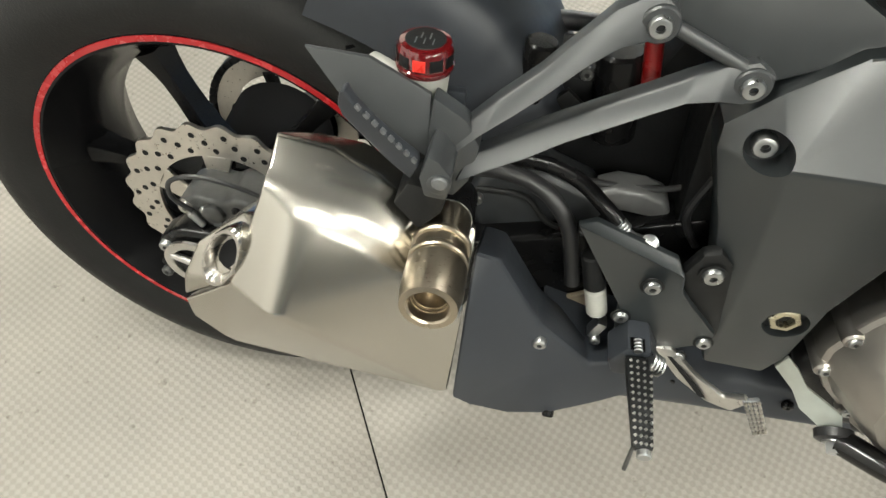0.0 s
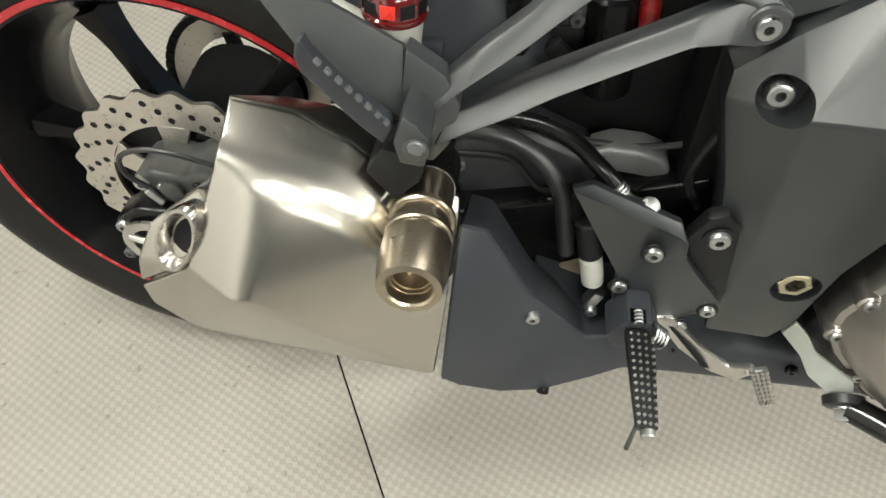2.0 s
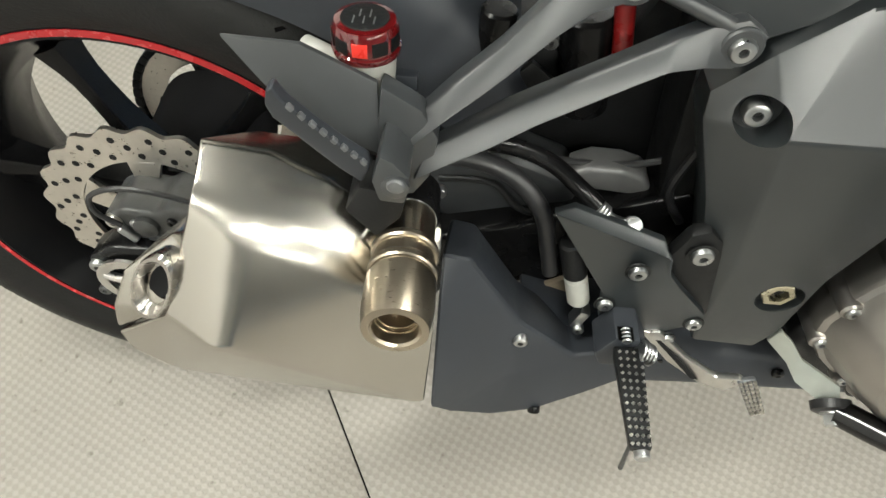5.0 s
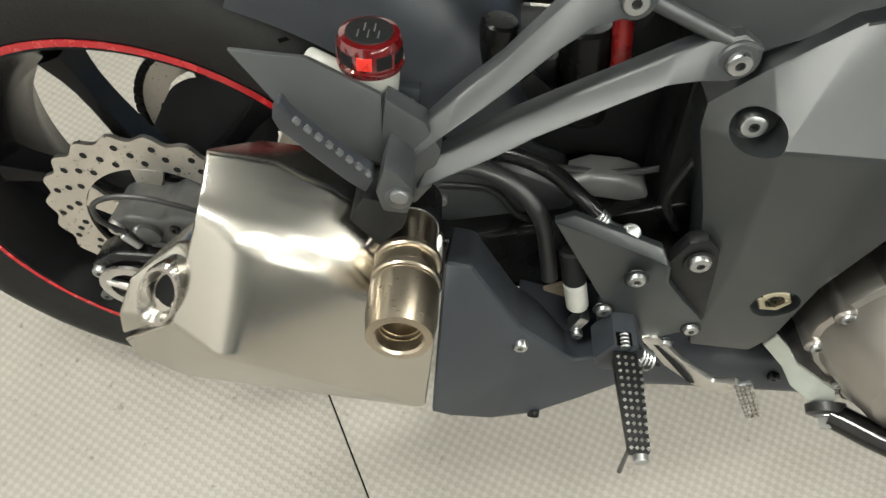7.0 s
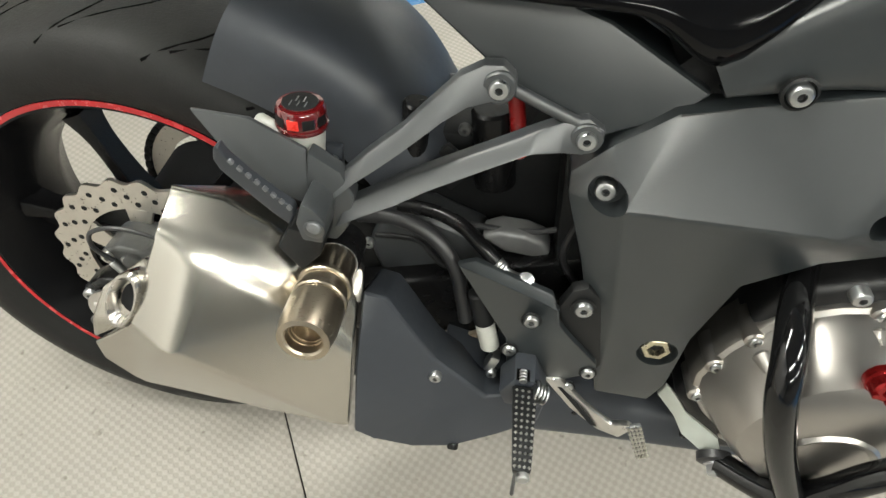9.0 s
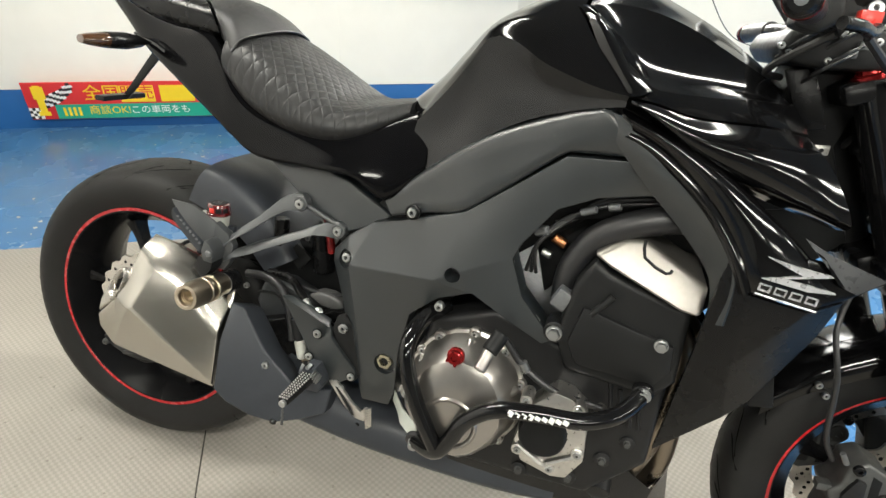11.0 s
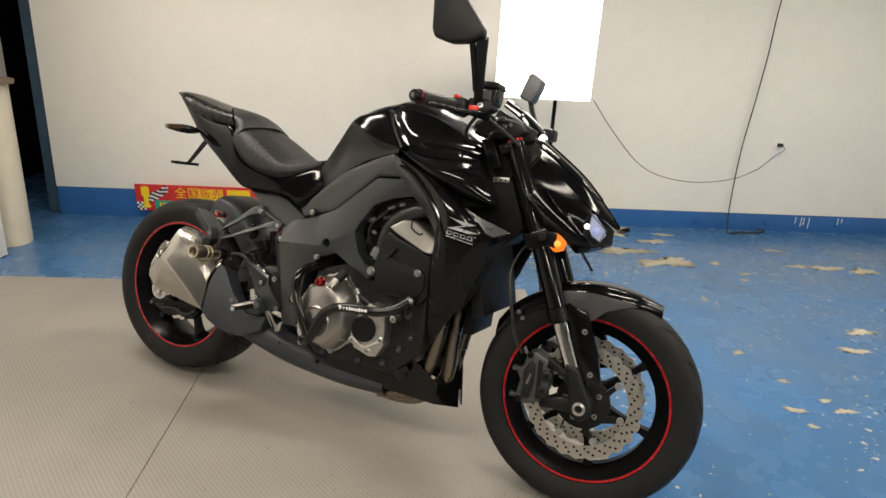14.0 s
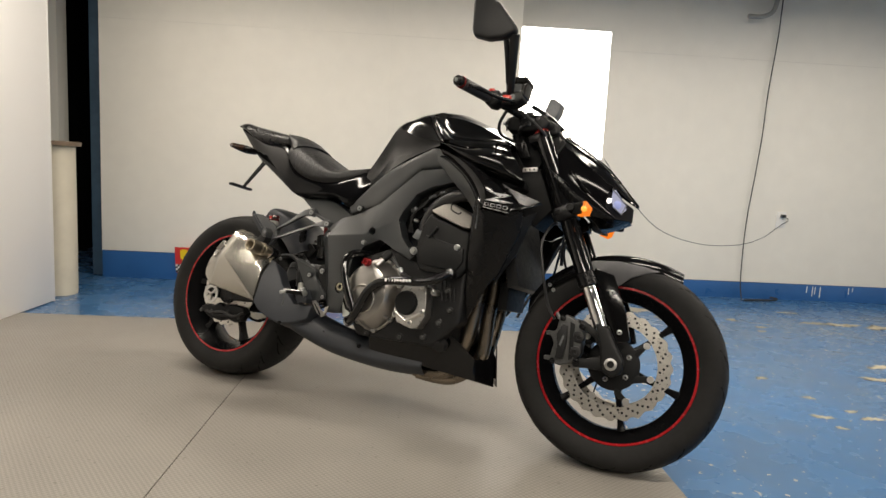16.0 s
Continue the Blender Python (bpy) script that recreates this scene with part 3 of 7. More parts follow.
def wheel(name, c, rad, half, bead, rimhalf, spokes, label, turn=0.0, yo=0.0):
    bm = turned(c, (0, 1, 0), [(-rimhalf, 0.214), (-rimhalf, 0.2255), (-rimhalf + 0.006, 0.2255), (-rimhalf + 0.012, 0.213), (-rimhalf * 0.55, 0.205), (-rimhalf * 0.3, 0.190), (rimhalf * 0.3, 0.190),
                                 (rimhalf * 0.55, 0.205), (rimhalf - 0.012, 0.213), (rimhalf - 0.006, 0.2255), (rimhalf, 0.2255), (rimhalf, 0.214), (rimhalf * 0.6, 0.196), (rimhalf * 0.3, 0.182),
                                 (-rimhalf * 0.3, 0.182), (-rimhalf * 0.6, 0.196), (-rimhalf, 0.214)], 96, close=False)
    w = part(name, bm, M_RIM, bike, label)
    part("tyre", turned(c, (0, 1, 0), tyre_profile(rad, half, bead), 96, close=False), M_TYRE, w, "black road tyre")
    prof = tyre_profile(rad, half, bead)[3:-3]
    # Near-black strips on the tread; the grooves' shade is in their colour.
    gb = bmesh.new()
    for i in range(18):
        for s in (-1, 1):
            for y0, y1, da, ph in ((0.12, 0.80, 14, 0), (0.35, 0.93, 9, 9)):
                line = []
                for q in range(5):
                    f = y0 + (y1 - y0) * q / 4
                    yy = s * half * f
                    rr = np.interp(f, [-p[0] / half for p in prof][6::-1], [p[1] for p in prof][6::-1])
                    a = radians(20 * i + ph + da * (q / 4) ** 1.5 + (4 if s > 0 else 0))
                    line.append((c.x + math.cos(a) * (rr - 0.0016), yy, c.z + math.sin(a) * (rr - 0.0016)))
                tube(line, 0.0023, 5, 2, gb)
    tg = part("tread_groove", gb, M_GROOVE, w, "near-black raised strips painting the shade of tread grooves")
    tg["kind"] = "stuff"
    for s in (-1, 1):
        y = s * (rimhalf + 0.0006)
        part("rim_tape", turned(c, (0, 1, 0), [(y, 0.2165), (y + s * 0.0006, 0.2170), (y + s * 0.0006, 0.2225), (y, 0.2230)], 96, close=False), M_TAPE, w, "red rim tape")
    part("hub", turned(c, (0, 1, 0), [(-0.055, 0.022), (-0.055, 0.042), (-0.035, 0.050), (0.035, 0.050), (0.055, 0.042), (0.055, 0.022)], 32), M_DARK, w)
    for i in range(spokes):
        a = radians(turn + 360 * i / spokes)
        m = Matrix.Translation(c) @ Matrix.Rotation(a, 4, "Y")
        rows = []
        for r, wd, dp in ((0.036, 0.015, 0.022), (0.09, 0.0085, 0.015), (0.15, 0.0075, 0.013), (0.188, 0.012, 0.018)):
            rows.append([m @ Vector((r, y + yo, z)) for y, z in ((-dp, -wd), (-dp * 1.1, 0), (-dp, wd), (dp, wd), (dp * 1.1, 0), (dp, -wd))])
        part("spoke", loft(rows, 3, 1, closed=True), M_RIM, w)
    return w


def brake_disc(parent, c, y, r, inner, waves, holes, label, carrier=None, depth=0.005):
    """A wavy-edged drilled brake rotor."""
    bm = bmesh.new()
    k = waves * 8
    prof = []
    for i in range(k):
        ph = (i % 8) / 8
        prof.append(r - 0.0035 + 0.0035 * math.sin(2 * math.pi * ph) ** 1)
    ring = lambda rad, yy: [bm.verts.new((c[0] + (rad[i] if isinstance(rad, list) else rad) * math.cos(2 * math.pi * i / k), yy, c[2] + (rad[i] if isinstance(rad, list) else rad) * math.sin(2 * math.pi * i / k))) for i in range(k)]
    o0, o1, i0, i1 = ring(prof, y), ring(prof, y + depth), ring(inner, y), ring(inner, y + depth)
    for i in range(k):
        j = (i + 1) % k
        for q in ((o0[i], o0[j], i0[j], i0[i]), (o1[i], o1[j], i1[j], i1[i]), (o0[i], o0[j], o1[j], o1[i]), (i0[i], i0[j], i1[j], i1[i])):
            bm.faces.new(q)
    d = part("brake_disc", bm, M_DISC, parent, label)
    # Dark plugs stand for drilled holes; their shade is in the colour.
    hb = bmesh.new()
    for i in range(holes):
        a = 2 * math.pi * i / holes
        for q, off in ((0.22, 0.0), (0.5, 0.33), (0.78, 0.66)):
            rad = inner + (r - 0.006 - inner) * q
            aa = a + off * 2 * math.pi / holes
            turned((c[0] + rad * math.cos(aa), y - 0.0004, c[2] + rad * math.sin(aa)), (0, 1, 0), [(0, 0.0035), (depth + 0.0008, 0.0035)], 8, hb)
    hp = part("hole_plug", hb, M_DARK, d, "rows of dark plugs painting the shade of drilled holes")
    hp["kind"] = "stuff"
    return d


# rear wheel with its disc
rear = wheel("rear_wheel", RW, 0.3075, 0.096, 0.2235, 0.083, 6, "gloss black cast wheel with red rim tape", -112, -0.03)
brake_disc(rear, RW, -0.082, 0.126, 0.086, 22, 20, "drilled wavy steel brake disc")
for i in range(6):
    a0, a1 = radians(60 * i + 20), radians(60 * i + 42)
    q = [(RW.x + r * math.cos(a), RW.z + r * math.sin(a)) for r, a in ((0.087, a0), (0.087, a1), (0.056, a1 + 0.1), (0.056, a0 + 0.1))]
    part("disc_arm", plate(q, -0.0818, 0.0046, 0.0005, 1), M_DISC, rear)
part("disc_ring", turned(RW, (0, 1, 0), [(-0.082, 0.040), (-0.082, 0.058), (-0.077, 0.058), (-0.077, 0.040)], 48, close=False), M_DISC, rear)
part("disc_hub", turned(RW, (0, 1, 0), [(-0.086, 0.02), (-0.086, 0.042), (-0.05, 0.044)], 36), M_RIM, rear)
part("hub_shell", turned(RW, (0, 1, 0), [(-0.045, 0.040), (-0.040, 0.058), (0.030, 0.064), (0.088, 0.068), (0.092, 0.060), (0.092, 0.0)], 36, close=False), M_BLACK_GLOOM, rear, "black wheel hub")
# chain and sprocket on the far side
part("sprocket", turned(RW, (0, 1, 0), [(0.10, 0.070), (0.10, 0.097), (0.106, 0.097), (0.106, 0.070)], 41, close=False), M_DISC, rear, "steel chain sprocket")
for i in range(5):
    a = radians(72 * i + 30)
    part("sprocket_arm", rod(RW + Vector((math.cos(a) * 0.04, 0.103, math.sin(a) * 0.04)), RW + Vector((math.cos(a) * 0.075, 0.103, math.sin(a) * 0.075)), 0.009, 8), M_DARK, rear)
ch = bmesh.new()
for i in range(26):
    a = radians(86 + 188 * i / 25)
    box(RW + Vector((math.cos(a) * 0.102, 0.103, math.sin(a) * 0.102)), (0.009, 0.016, 0.012), 0.002, Matrix.Rotation(-a, 3, "Y"), ch)
for i in range(34):
    for z0, z1 in ((0.410, 0.445), (0.206, 0.375)):
        f = i / 33
        box((0.52 * f, 0.103, z0 + (z1 - z0) * f), (0.012, 0.016, 0.009), 0.002, None, ch)
tagged(part("drive_chain", ch, M_DARK, bike, "black drive chain"), kind="stuff")

# front wheel
frontw = front(wheel("front_wheel", FW, 0.2985, 0.061, 0.2235, 0.047, 6, "gloss black cast wheel with red rim tape", -42))
brake_disc(frontw, FW, -0.068, 0.155, 0.117, 24, 28, "drilled wavy steel brake disc")
brake_disc(frontw, FW, 0.063, 0.155, 0.117, 24, 28, "drilled wavy steel brake disc")
part("disc_carrier", turned(FW, (0, 1, 0), [(-0.070, 0.030), (-0.070, 0.062), (-0.066, 0.072), (-0.058, 0.072), (-0.058, 0.030)], 40), M_DARK, frontw)
for i in range(5):
    a = radians(72 * i + 33)
    bolt(FW + Vector((math.cos(a) * 0.047, -0.0705, math.sin(a) * 0.047)), 0.0075, frontw)
for i in range(7):
    a = radians(24 - 360 * i / 7)
    p, q = FW + Vector((math.cos(a) * 0.058, -0.069, math.sin(a) * 0.07)), FW + Vector((math.cos(a + 0.25) * 0.105, -0.066, math.sin(a + 0.25) * 0.105))
    part("carrier_arm", slab3([p + Vector((0, 0, 0.012)), q + Vector((0, 0, 0.008)), q - Vector((0, 0, 0.008)), p - Vector((0, 0, 0.012))], 0.006, None, 0.0015, 2), M_DARK, frontw)
    part("disc_bobbin", turned(q + Vector((0, -0.007, 0)), (0, 1, 0), [(0, 0.004), (0, 0.0095), (0.008, 0.0095), (0.008, 0.004)], 16), M_ALU, frontw)

# tank
def resample(line, n):
    """n points at even steps along a smooth line."""
    p = cat(line, 8)
    d = [0.0]
    for a, b in zip(p, p[1:]):
        d.append(d[-1] + (b - a).length)
    return [Vector([float(np.interp(d[-1] * i / (n - 1), d, [q[k] for q in p])) for k in range(3)]) for i in range(n)]


def skin(lines, n=22, nu=5, thick=0.003, sides=(1, -1), bm=None):
    """A smooth panel spanned across lines that run along it, on one or both sides of the middle plane."""
    for s in sides:
        bm = loft([[(q.x, q.y * s, q.z) for q in resample(ln, n)] for ln in lines], nu, 1, thick=thick * (1 if s > 0 else -1), bm=bm)
    return bm


def panel(name, lines, material, parent, label="", angle=35, **kw):
    """One panel on each side of the middle plane; gives back the near one."""
    far = part(name, skin(lines, sides=(-1,), **kw), material, parent, label, angle)
    near = part(name, skin(lines, sides=(1,), **kw), material, parent, label, angle)
    return near


T_MID = [(0.515, 0, 0.818), (0.56, 0, 0.862), (0.60, 0, 0.908), (0.64, 0, 0.952), (0.70, 0, 0.995), (0.75, 0, 1.024), (0.80, 0, 1.041)]
T_SHOULDER = [(0.550, -0.092, 0.802), (0.600, -0.110, 0.866), (0.640, -0.119, 0.920), (0.672, -0.123, 0.955), (0.715, -0.127, 0.978), (0.755, -0.130, 0.990), (0.786, -0.138, 0.984)]
T_KNEE = [(0.557, -0.110, 0.797), (0.604, -0.129, 0.850), (0.640, -0.138, 0.900), (0.664, -0.144, 0.934), (0.702, -0.160, 0.934), (0.745, -0.177, 0.913), (0.785, -0.187, 0.900), (0.825, -0.196, 0.890), (0.868, -0.207, 0.885)]
T_LOW = [(0.560, -0.118, 0.735), (0.597, -0.142, 0.730), (0.633, -0.152, 0.760), (0.68, -0.160, 0.797), (0.739, -0.168, 0.832), (0.796, -0.178, 0.853), (0.833, -0.190, 0.864), (0.866, -0.203, 0.871)]
T_SCOOP_TOP = [(0.792, -0.132, 0.990), (0.822, -0.104, 0.998), (0.876, -0.090, 0.994), (0.931, -0.086, 0.978), (0.986, -0.082, 0.953), (1.050, -0.078, 0.922)]
T_SCOOP_LOW = [(0.866, -0.184, 0.914), (0.888, -0.187, 0.901), (0.913, -0.183, 0.896), (0.968, -0.174, 0.896), (1.020, -0.160, 0.899), (1.072, -0.135, 0.898)]
T_RIDGE = [(0.872, -0.205, 0.884), (0.905, -0.199, 0.881), (0.935, -0.197, 0.874), (0.970, -0.195, 0.871), (1.035, -0.190, 0.873), (1.090, -0.168, 0.868)]
tank = panel("fuel_tank", [T_MID, [(0.528, -0.050, 0.815), (0.570, -0.062, 0.855), (0.610, -0.070, 0.905), (0.652, -0.075, 0.955), (0.71, -0.080, 0.990), (0.76, -0.085, 1.009), (0.797, -0.088, 1.018)], T_SHOULDER,
                           [(0.553, -0.102, 0.799), (0.602, -0.121, 0.858), (0.641, -0.131, 0.914), (0.668, -0.136, 0.949), (0.710, -0.148, 0.962), (0.760, -0.160, 0.958), (0.815, -0.172, 0.941)], T_KNEE], M_GLOSS, bike, "gloss black sculpted fuel tank", thick=0)
panel("knee_panel", [T_KNEE, [(0.553, -0.110, 0.772), (0.600, -0.128, 0.790), (0.638, -0.135, 0.830), (0.674, -0.144, 0.872), (0.720, -0.156, 0.878), (0.765, -0.169, 0.876), (0.813, -0.184, 0.876), (0.866, -0.203, 0.879)], T_LOW], M_TANKSIDE, tank, "satin black knee panel", thick=0)
panel("tank_ridge", [[(0.776, -0.134, 0.989), (0.792, -0.152, 0.976), (0.818, -0.173, 0.938), (0.845, -0.190, 0.905), (0.870, -0.206, 0.884)], [(0.784, -0.131, 0.991), (0.808, -0.160, 0.976), (0.832, -0.181, 0.943), (0.857, -0.195, 0.912), (0.884, -0.207, 0.889)],
                     [(0.792, -0.131, 0.991), (0.819, -0.154, 0.970), (0.840, -0.170, 0.946), (0.864, -0.183, 0.917), (0.894, -0.194, 0.895)]], M_GLOSS, tank, thick=0)
panel("tank_scoop", [T_SCOOP_TOP, [(0.806, -0.142, 0.982), (0.845, -0.116, 0.972), (0.900, -0.105, 0.957), (0.960, -0.100, 0.938), (1.062, -0.095, 0.908)], [(0.838, -0.168, 0.948), (0.866, -0.146, 0.930), (0.915, -0.132, 0.920), (0.975, -0.126, 0.912), (1.068, -0.115, 0.901)], T_SCOOP_LOW], M_GLOSS, tank, thick=0)
panel("tank_front", [[(0.800, 0, 1.041), (0.84, 0, 1.039), (0.89, 0, 1.020), (0.97, 0, 0.985), (1.04, 0, 0.944), (1.09, 0, 0.912)], [(0.797, -0.088, 1.018), (0.84, -0.058, 1.020), (0.89, -0.052, 1.006), (0.97, -0.049, 0.971), (1.04, -0.046, 0.936), (1.085, -0.042, 0.908)], T_SCOOP_TOP], M_GLOSS, tank, thick=0)
panel("tank_ledge", [T_SCOOP_LOW, [(0.869, -0.197, 0.899), (0.897, -0.194, 0.890), (0.925, -0.191, 0.885), (0.970, -0.186, 0.884), (1.030, -0.177, 0.886), (1.082, -0.152, 0.884)], T_RIDGE], M_GLOSS, tank, thick=0)
panel("tank_side_cover", [[(x, y - 0.003, z - 0.003) for x, y, z in T_RIDGE], [(0.884, -0.216, 0.876), (0.925, -0.224, 0.862), (0.975, -0.229, 0.849), (1.03, -0.229, 0.840), (1.085, -0.218, 0.832), (1.124, -0.195, 0.830)],
                          [(0.900, -0.213, 0.865), (0.945, -0.223, 0.841), (1.000, -0.224, 0.816), (1.06, -0.222, 0.799), (1.11, -0.217, 0.786), (1.157, -0.208, 0.772)], [(0.898, -0.185, 0.858), (0.940, -0.190, 0.830), (1.000, -0.190, 0.800), (1.06, -0.188, 0.780), (1.11, -0.180, 0.768), (1.145, -0.170, 0.757)]], M_GLOSS, tank, "gloss black tank side cover")
part("filler_cap", turned((0.800, 0, 1.020), (-0.1, 0, 1), [(-0.004, 0.060), (0.003, 0.057), (0.008, 0.044), (0.010, 0.025), (0.0105, 0.0)], 40, close=False), M_GLOSS, tank)

# dark mass between tank and frame
part("airbox", plate([(0.56, 0.70), (0.62, 0.770), (0.75, 0.845), (0.86, 0.885), (1.06, 0.885), (1.13, 0.77), (1.00, 0.74), (0.86, 0.70), (0.70, 0.66)], -0.138, 0.276, 0.01, 2), M_DARK, bike)

# seats
R = [(0.212, [(-0.122, 0.822), (-0.132, 0.848), (-0.112, 0.882), (-0.05, 0.902), (0, 0.905)]),
     (0.262, [(-0.132, 0.782), (-0.146, 0.808), (-0.124, 0.860), (-0.06, 0.886), (0, 0.890)]),
     (0.320, [(-0.138, 0.757), (-0.154, 0.780), (-0.132, 0.830), (-0.07, 0.857), (0, 0.860)]),
     (0.375, [(-0.138, 0.744), (-0.153, 0.766), (-0.133, 0.805), (-0.07, 0.827), (0, 0.830)]),
     (0.425, [(-0.134, 0.744), (-0.145, 0.764), (-0.128, 0.791), (-0.07, 0.803), (0, 0.805)]),
     (0.475, [(-0.115, 0.757), (-0.125, 0.775), (-0.108, 0.800), (-0.06, 0.808), (0, 0.809)]),
     (0.535, [(-0.080, 0.792), (-0.088, 0.802), (-0.078, 0.817), (-0.04, 0.821), (0, 0.822)])]
part("rider_seat", loft([[(x, y, z) for y, z in r] for x, r in R], 6, 5, mirror=True, caps=True), M_QUILT, bike, "quilted black vinyl saddle")
part("pillion_cover", loft([[(-0.150, -0.030, 0.973), (-0.155, -0.034, 0.978), (-0.159, -0.024, 0.983), (-0.160, -0.010, 0.985), (-0.160, 0, 0.985)],
                            [(-0.070, -0.076, 0.948), (-0.075, -0.085, 0.960), (-0.085, -0.066, 0.979), (-0.095, -0.030, 0.985), (-0.100, 0, 0.986)],
                            [(0.000, -0.086, 0.912), (-0.005, -0.097, 0.926), (-0.025, -0.080, 0.961), (-0.040, -0.030, 0.975), (-0.045, 0, 0.977)],
                            [(0.080, -0.092, 0.890), (0.078, -0.105, 0.904), (0.050, -0.090, 0.942), (0.030, -0.035, 0.961), (0.025, 0, 0.964)],
                            [(0.190, -0.096, 0.880), (0.190, -0.110, 0.892), (0.165, -0.097, 0.924), (0.105, -0.035, 0.946), (0.095, 0, 0.949)]], 6, 5, mirror=True, caps=True), M_SATIN, bike, "satin black hard tail cover", 30)
pad = part("pillion_pad", loft([[(0.186, -0.094, 0.878), (0.193, -0.106, 0.890), (0.170, -0.094, 0.925), (0.108, -0.035, 0.950), (0.098, 0, 0.953)],
                                [(0.204, -0.106, 0.866), (0.212, -0.118, 0.878), (0.214, -0.100, 0.907), (0.198, -0.040, 0.933), (0.194, 0, 0.937)],
                                [(0.220, -0.118, 0.850), (0.228, -0.128, 0.862), (0.238, -0.110, 0.884), (0.254, -0.045, 0.897), (0.256, 0, 0.900)]], 5, 5, mirror=True, caps=True), M_SEAT, bike, "black vinyl pad with a sewn strap")
part("seam", tube([(0.229, -0.128, 0.861), (0.240, -0.110, 0.883), (0.256, -0.045, 0.896), (0.258, 0, 0.899), (0.256, 0.045, 0.896), (0.240, 0.110, 0.883)], 0.0022, 8, 5), M_HOSE, pad)
# the cowl's top edge runs in under the cover and the saddle
C = [(-0.120, [(0.0, 0.948), (-0.034, 0.952), (-0.046, 0.958), (-0.046, 0.962)]),
     (-0.030, [(0.0, 0.868), (-0.060, 0.878), (-0.076, 0.898), (-0.078, 0.924)]),
     (0.030, [(0.0, 0.828), (-0.084, 0.838), (-0.094, 0.862), (-0.088, 0.903)]),
     (0.090, [(0.0, 0.792), (-0.100, 0.804), (-0.108, 0.838), (-0.094, 0.891)]),
     (0.160, [(-0.02, 0.752), (-0.117, 0.765), (-0.123, 0.806), (-0.102, 0.883)]),
     (0.205, [(-0.03, 0.728), (-0.127, 0.740), (-0.133, 0.775), (-0.120, 0.846)]),
     (0.235, [(-0.04, 0.711), (-0.132, 0.722), (-0.139, 0.752), (-0.132, 0.804)]),
     (0.290, [(-0.05, 0.686), (-0.138, 0.696), (-0.144, 0.720), (-0.136, 0.768)]),
     (0.400, [(-0.06, 0.686), (-0.146, 0.696), (-0.150, 0.715), (-0.137, 0.748)]),
     (0.470, [(-0.07, 0.686), (-0.148, 0.695), (-0.150, 0.715), (-0.122, 0.762)]),
     (0.528, [(-0.08, 0.660), (-0.146, 0.668), (-0.145, 0.710), (-0.100, 0.790)]),
     (0.585, [(-0.09, 0.715), (-0.135, 0.722), (-0.127, 0.760), (-0.085, 0.822)])]
tc = part("tail_cowl", loft([[(x, y, z) for y, z in r + [(r[-1][0] * 0.80, r[-1][1] + 0.003), (r[-1][0] * 0.45, r[-1][1] + 0.003)]] for x, r in C], 5, 4, thick=0.003, mirror=True), M_FAIR, bike, "gloss black tail cowl", 50)
for s in (-1, 1):
    part("cowl_lip", tube([(-0.018, s * 0.066, 0.862), (0.018, s * 0.089, 0.858), (0.055, s * 0.103, 0.853), (0.085, s * 0.110, 0.842)], 0.0032, 8, 6), M_GLOSS, tc)

# frame covers
FC = [(0.525, -0.166, 0.303), (0.506, -0.166, 0.373), (0.472, -0.158, 0.482), (0.447, -0.150, 0.547), (0.4455, -0.147, 0.566), (0.472, -0.150, 0.597), (0.513, -0.146, 0.628), (0.560, -0.146, 0.640), (0.612, -0.156, 0.660), (0.668, -0.172, 0.682),
      (0.726, -0.179, 0.729), (0.804, -0.187, 0.794), (0.889, -0.193, 0.802), (0.943, -0.194, 0.777), (0.943, -0.187, 0.765), (0.856, -0.188, 0.744), (0.804, -0.187, 0.717), (0.762, -0.186, 0.655), (0.753, -0.187, 0.630), (0.776, -0.190, 0.575),
      (0.818, -0.193, 0.533), (0.841, -0.195, 0.524), (0.818, -0.193, 0.508), (0.760, -0.190, 0.532), (0.699, -0.188, 0.561), (0.645, -0.186, 0.538), (0.601, -0.180, 0.497), (0.587, -0.176, 0.418), (0.587, -0.174, 0.340), (0.578, -0.172, 0.310),
      (0.488, -0.181, 0.557), (0.638, -0.198, 0.572), (0.512, -0.175, 0.430)]
def drilled(bm, holes):
    """A body with round wells sunk into it: rows of place, axis, radius and depth."""
    me = bpy.data.meshes.new("tmp")
    bm.to_mesh(me)
    bm.free()
    body = new("tmp_body", me)
    gone = [body]
    for p, axis, r, deep in holes:
        cut_me = bpy.data.meshes.new("tmp")
        cb_ = turned(Vector(p) - Vector(axis).normalized() * deep, axis, [(0, r * 0.94), (deep + 0.03, r)], 36)
        bmesh.ops.recalc_face_normals(cb_, faces=cb_.faces)
        cb_.to_mesh(cut_me)
        cb_.free()
        tool = new("tmp_tool", cut_me)
        gone.append(tool)
        md = body.modifiers.new("well", "BOOLEAN")
        md.object, md.operation, md.solver = tool, "DIFFERENCE", "EXACT"
    bpy.context.view_layer.update()
    out = bpy.data.meshes.new_from_object(body.evaluated_get(bpy.context.evaluated_depsgraph_get()))
    for o in gone:
        bpy.data.objects.remove(o)
    b2 = bmesh.new()
    b2.from_mesh(out)
    bpy.data.meshes.remove(out)
    return b2


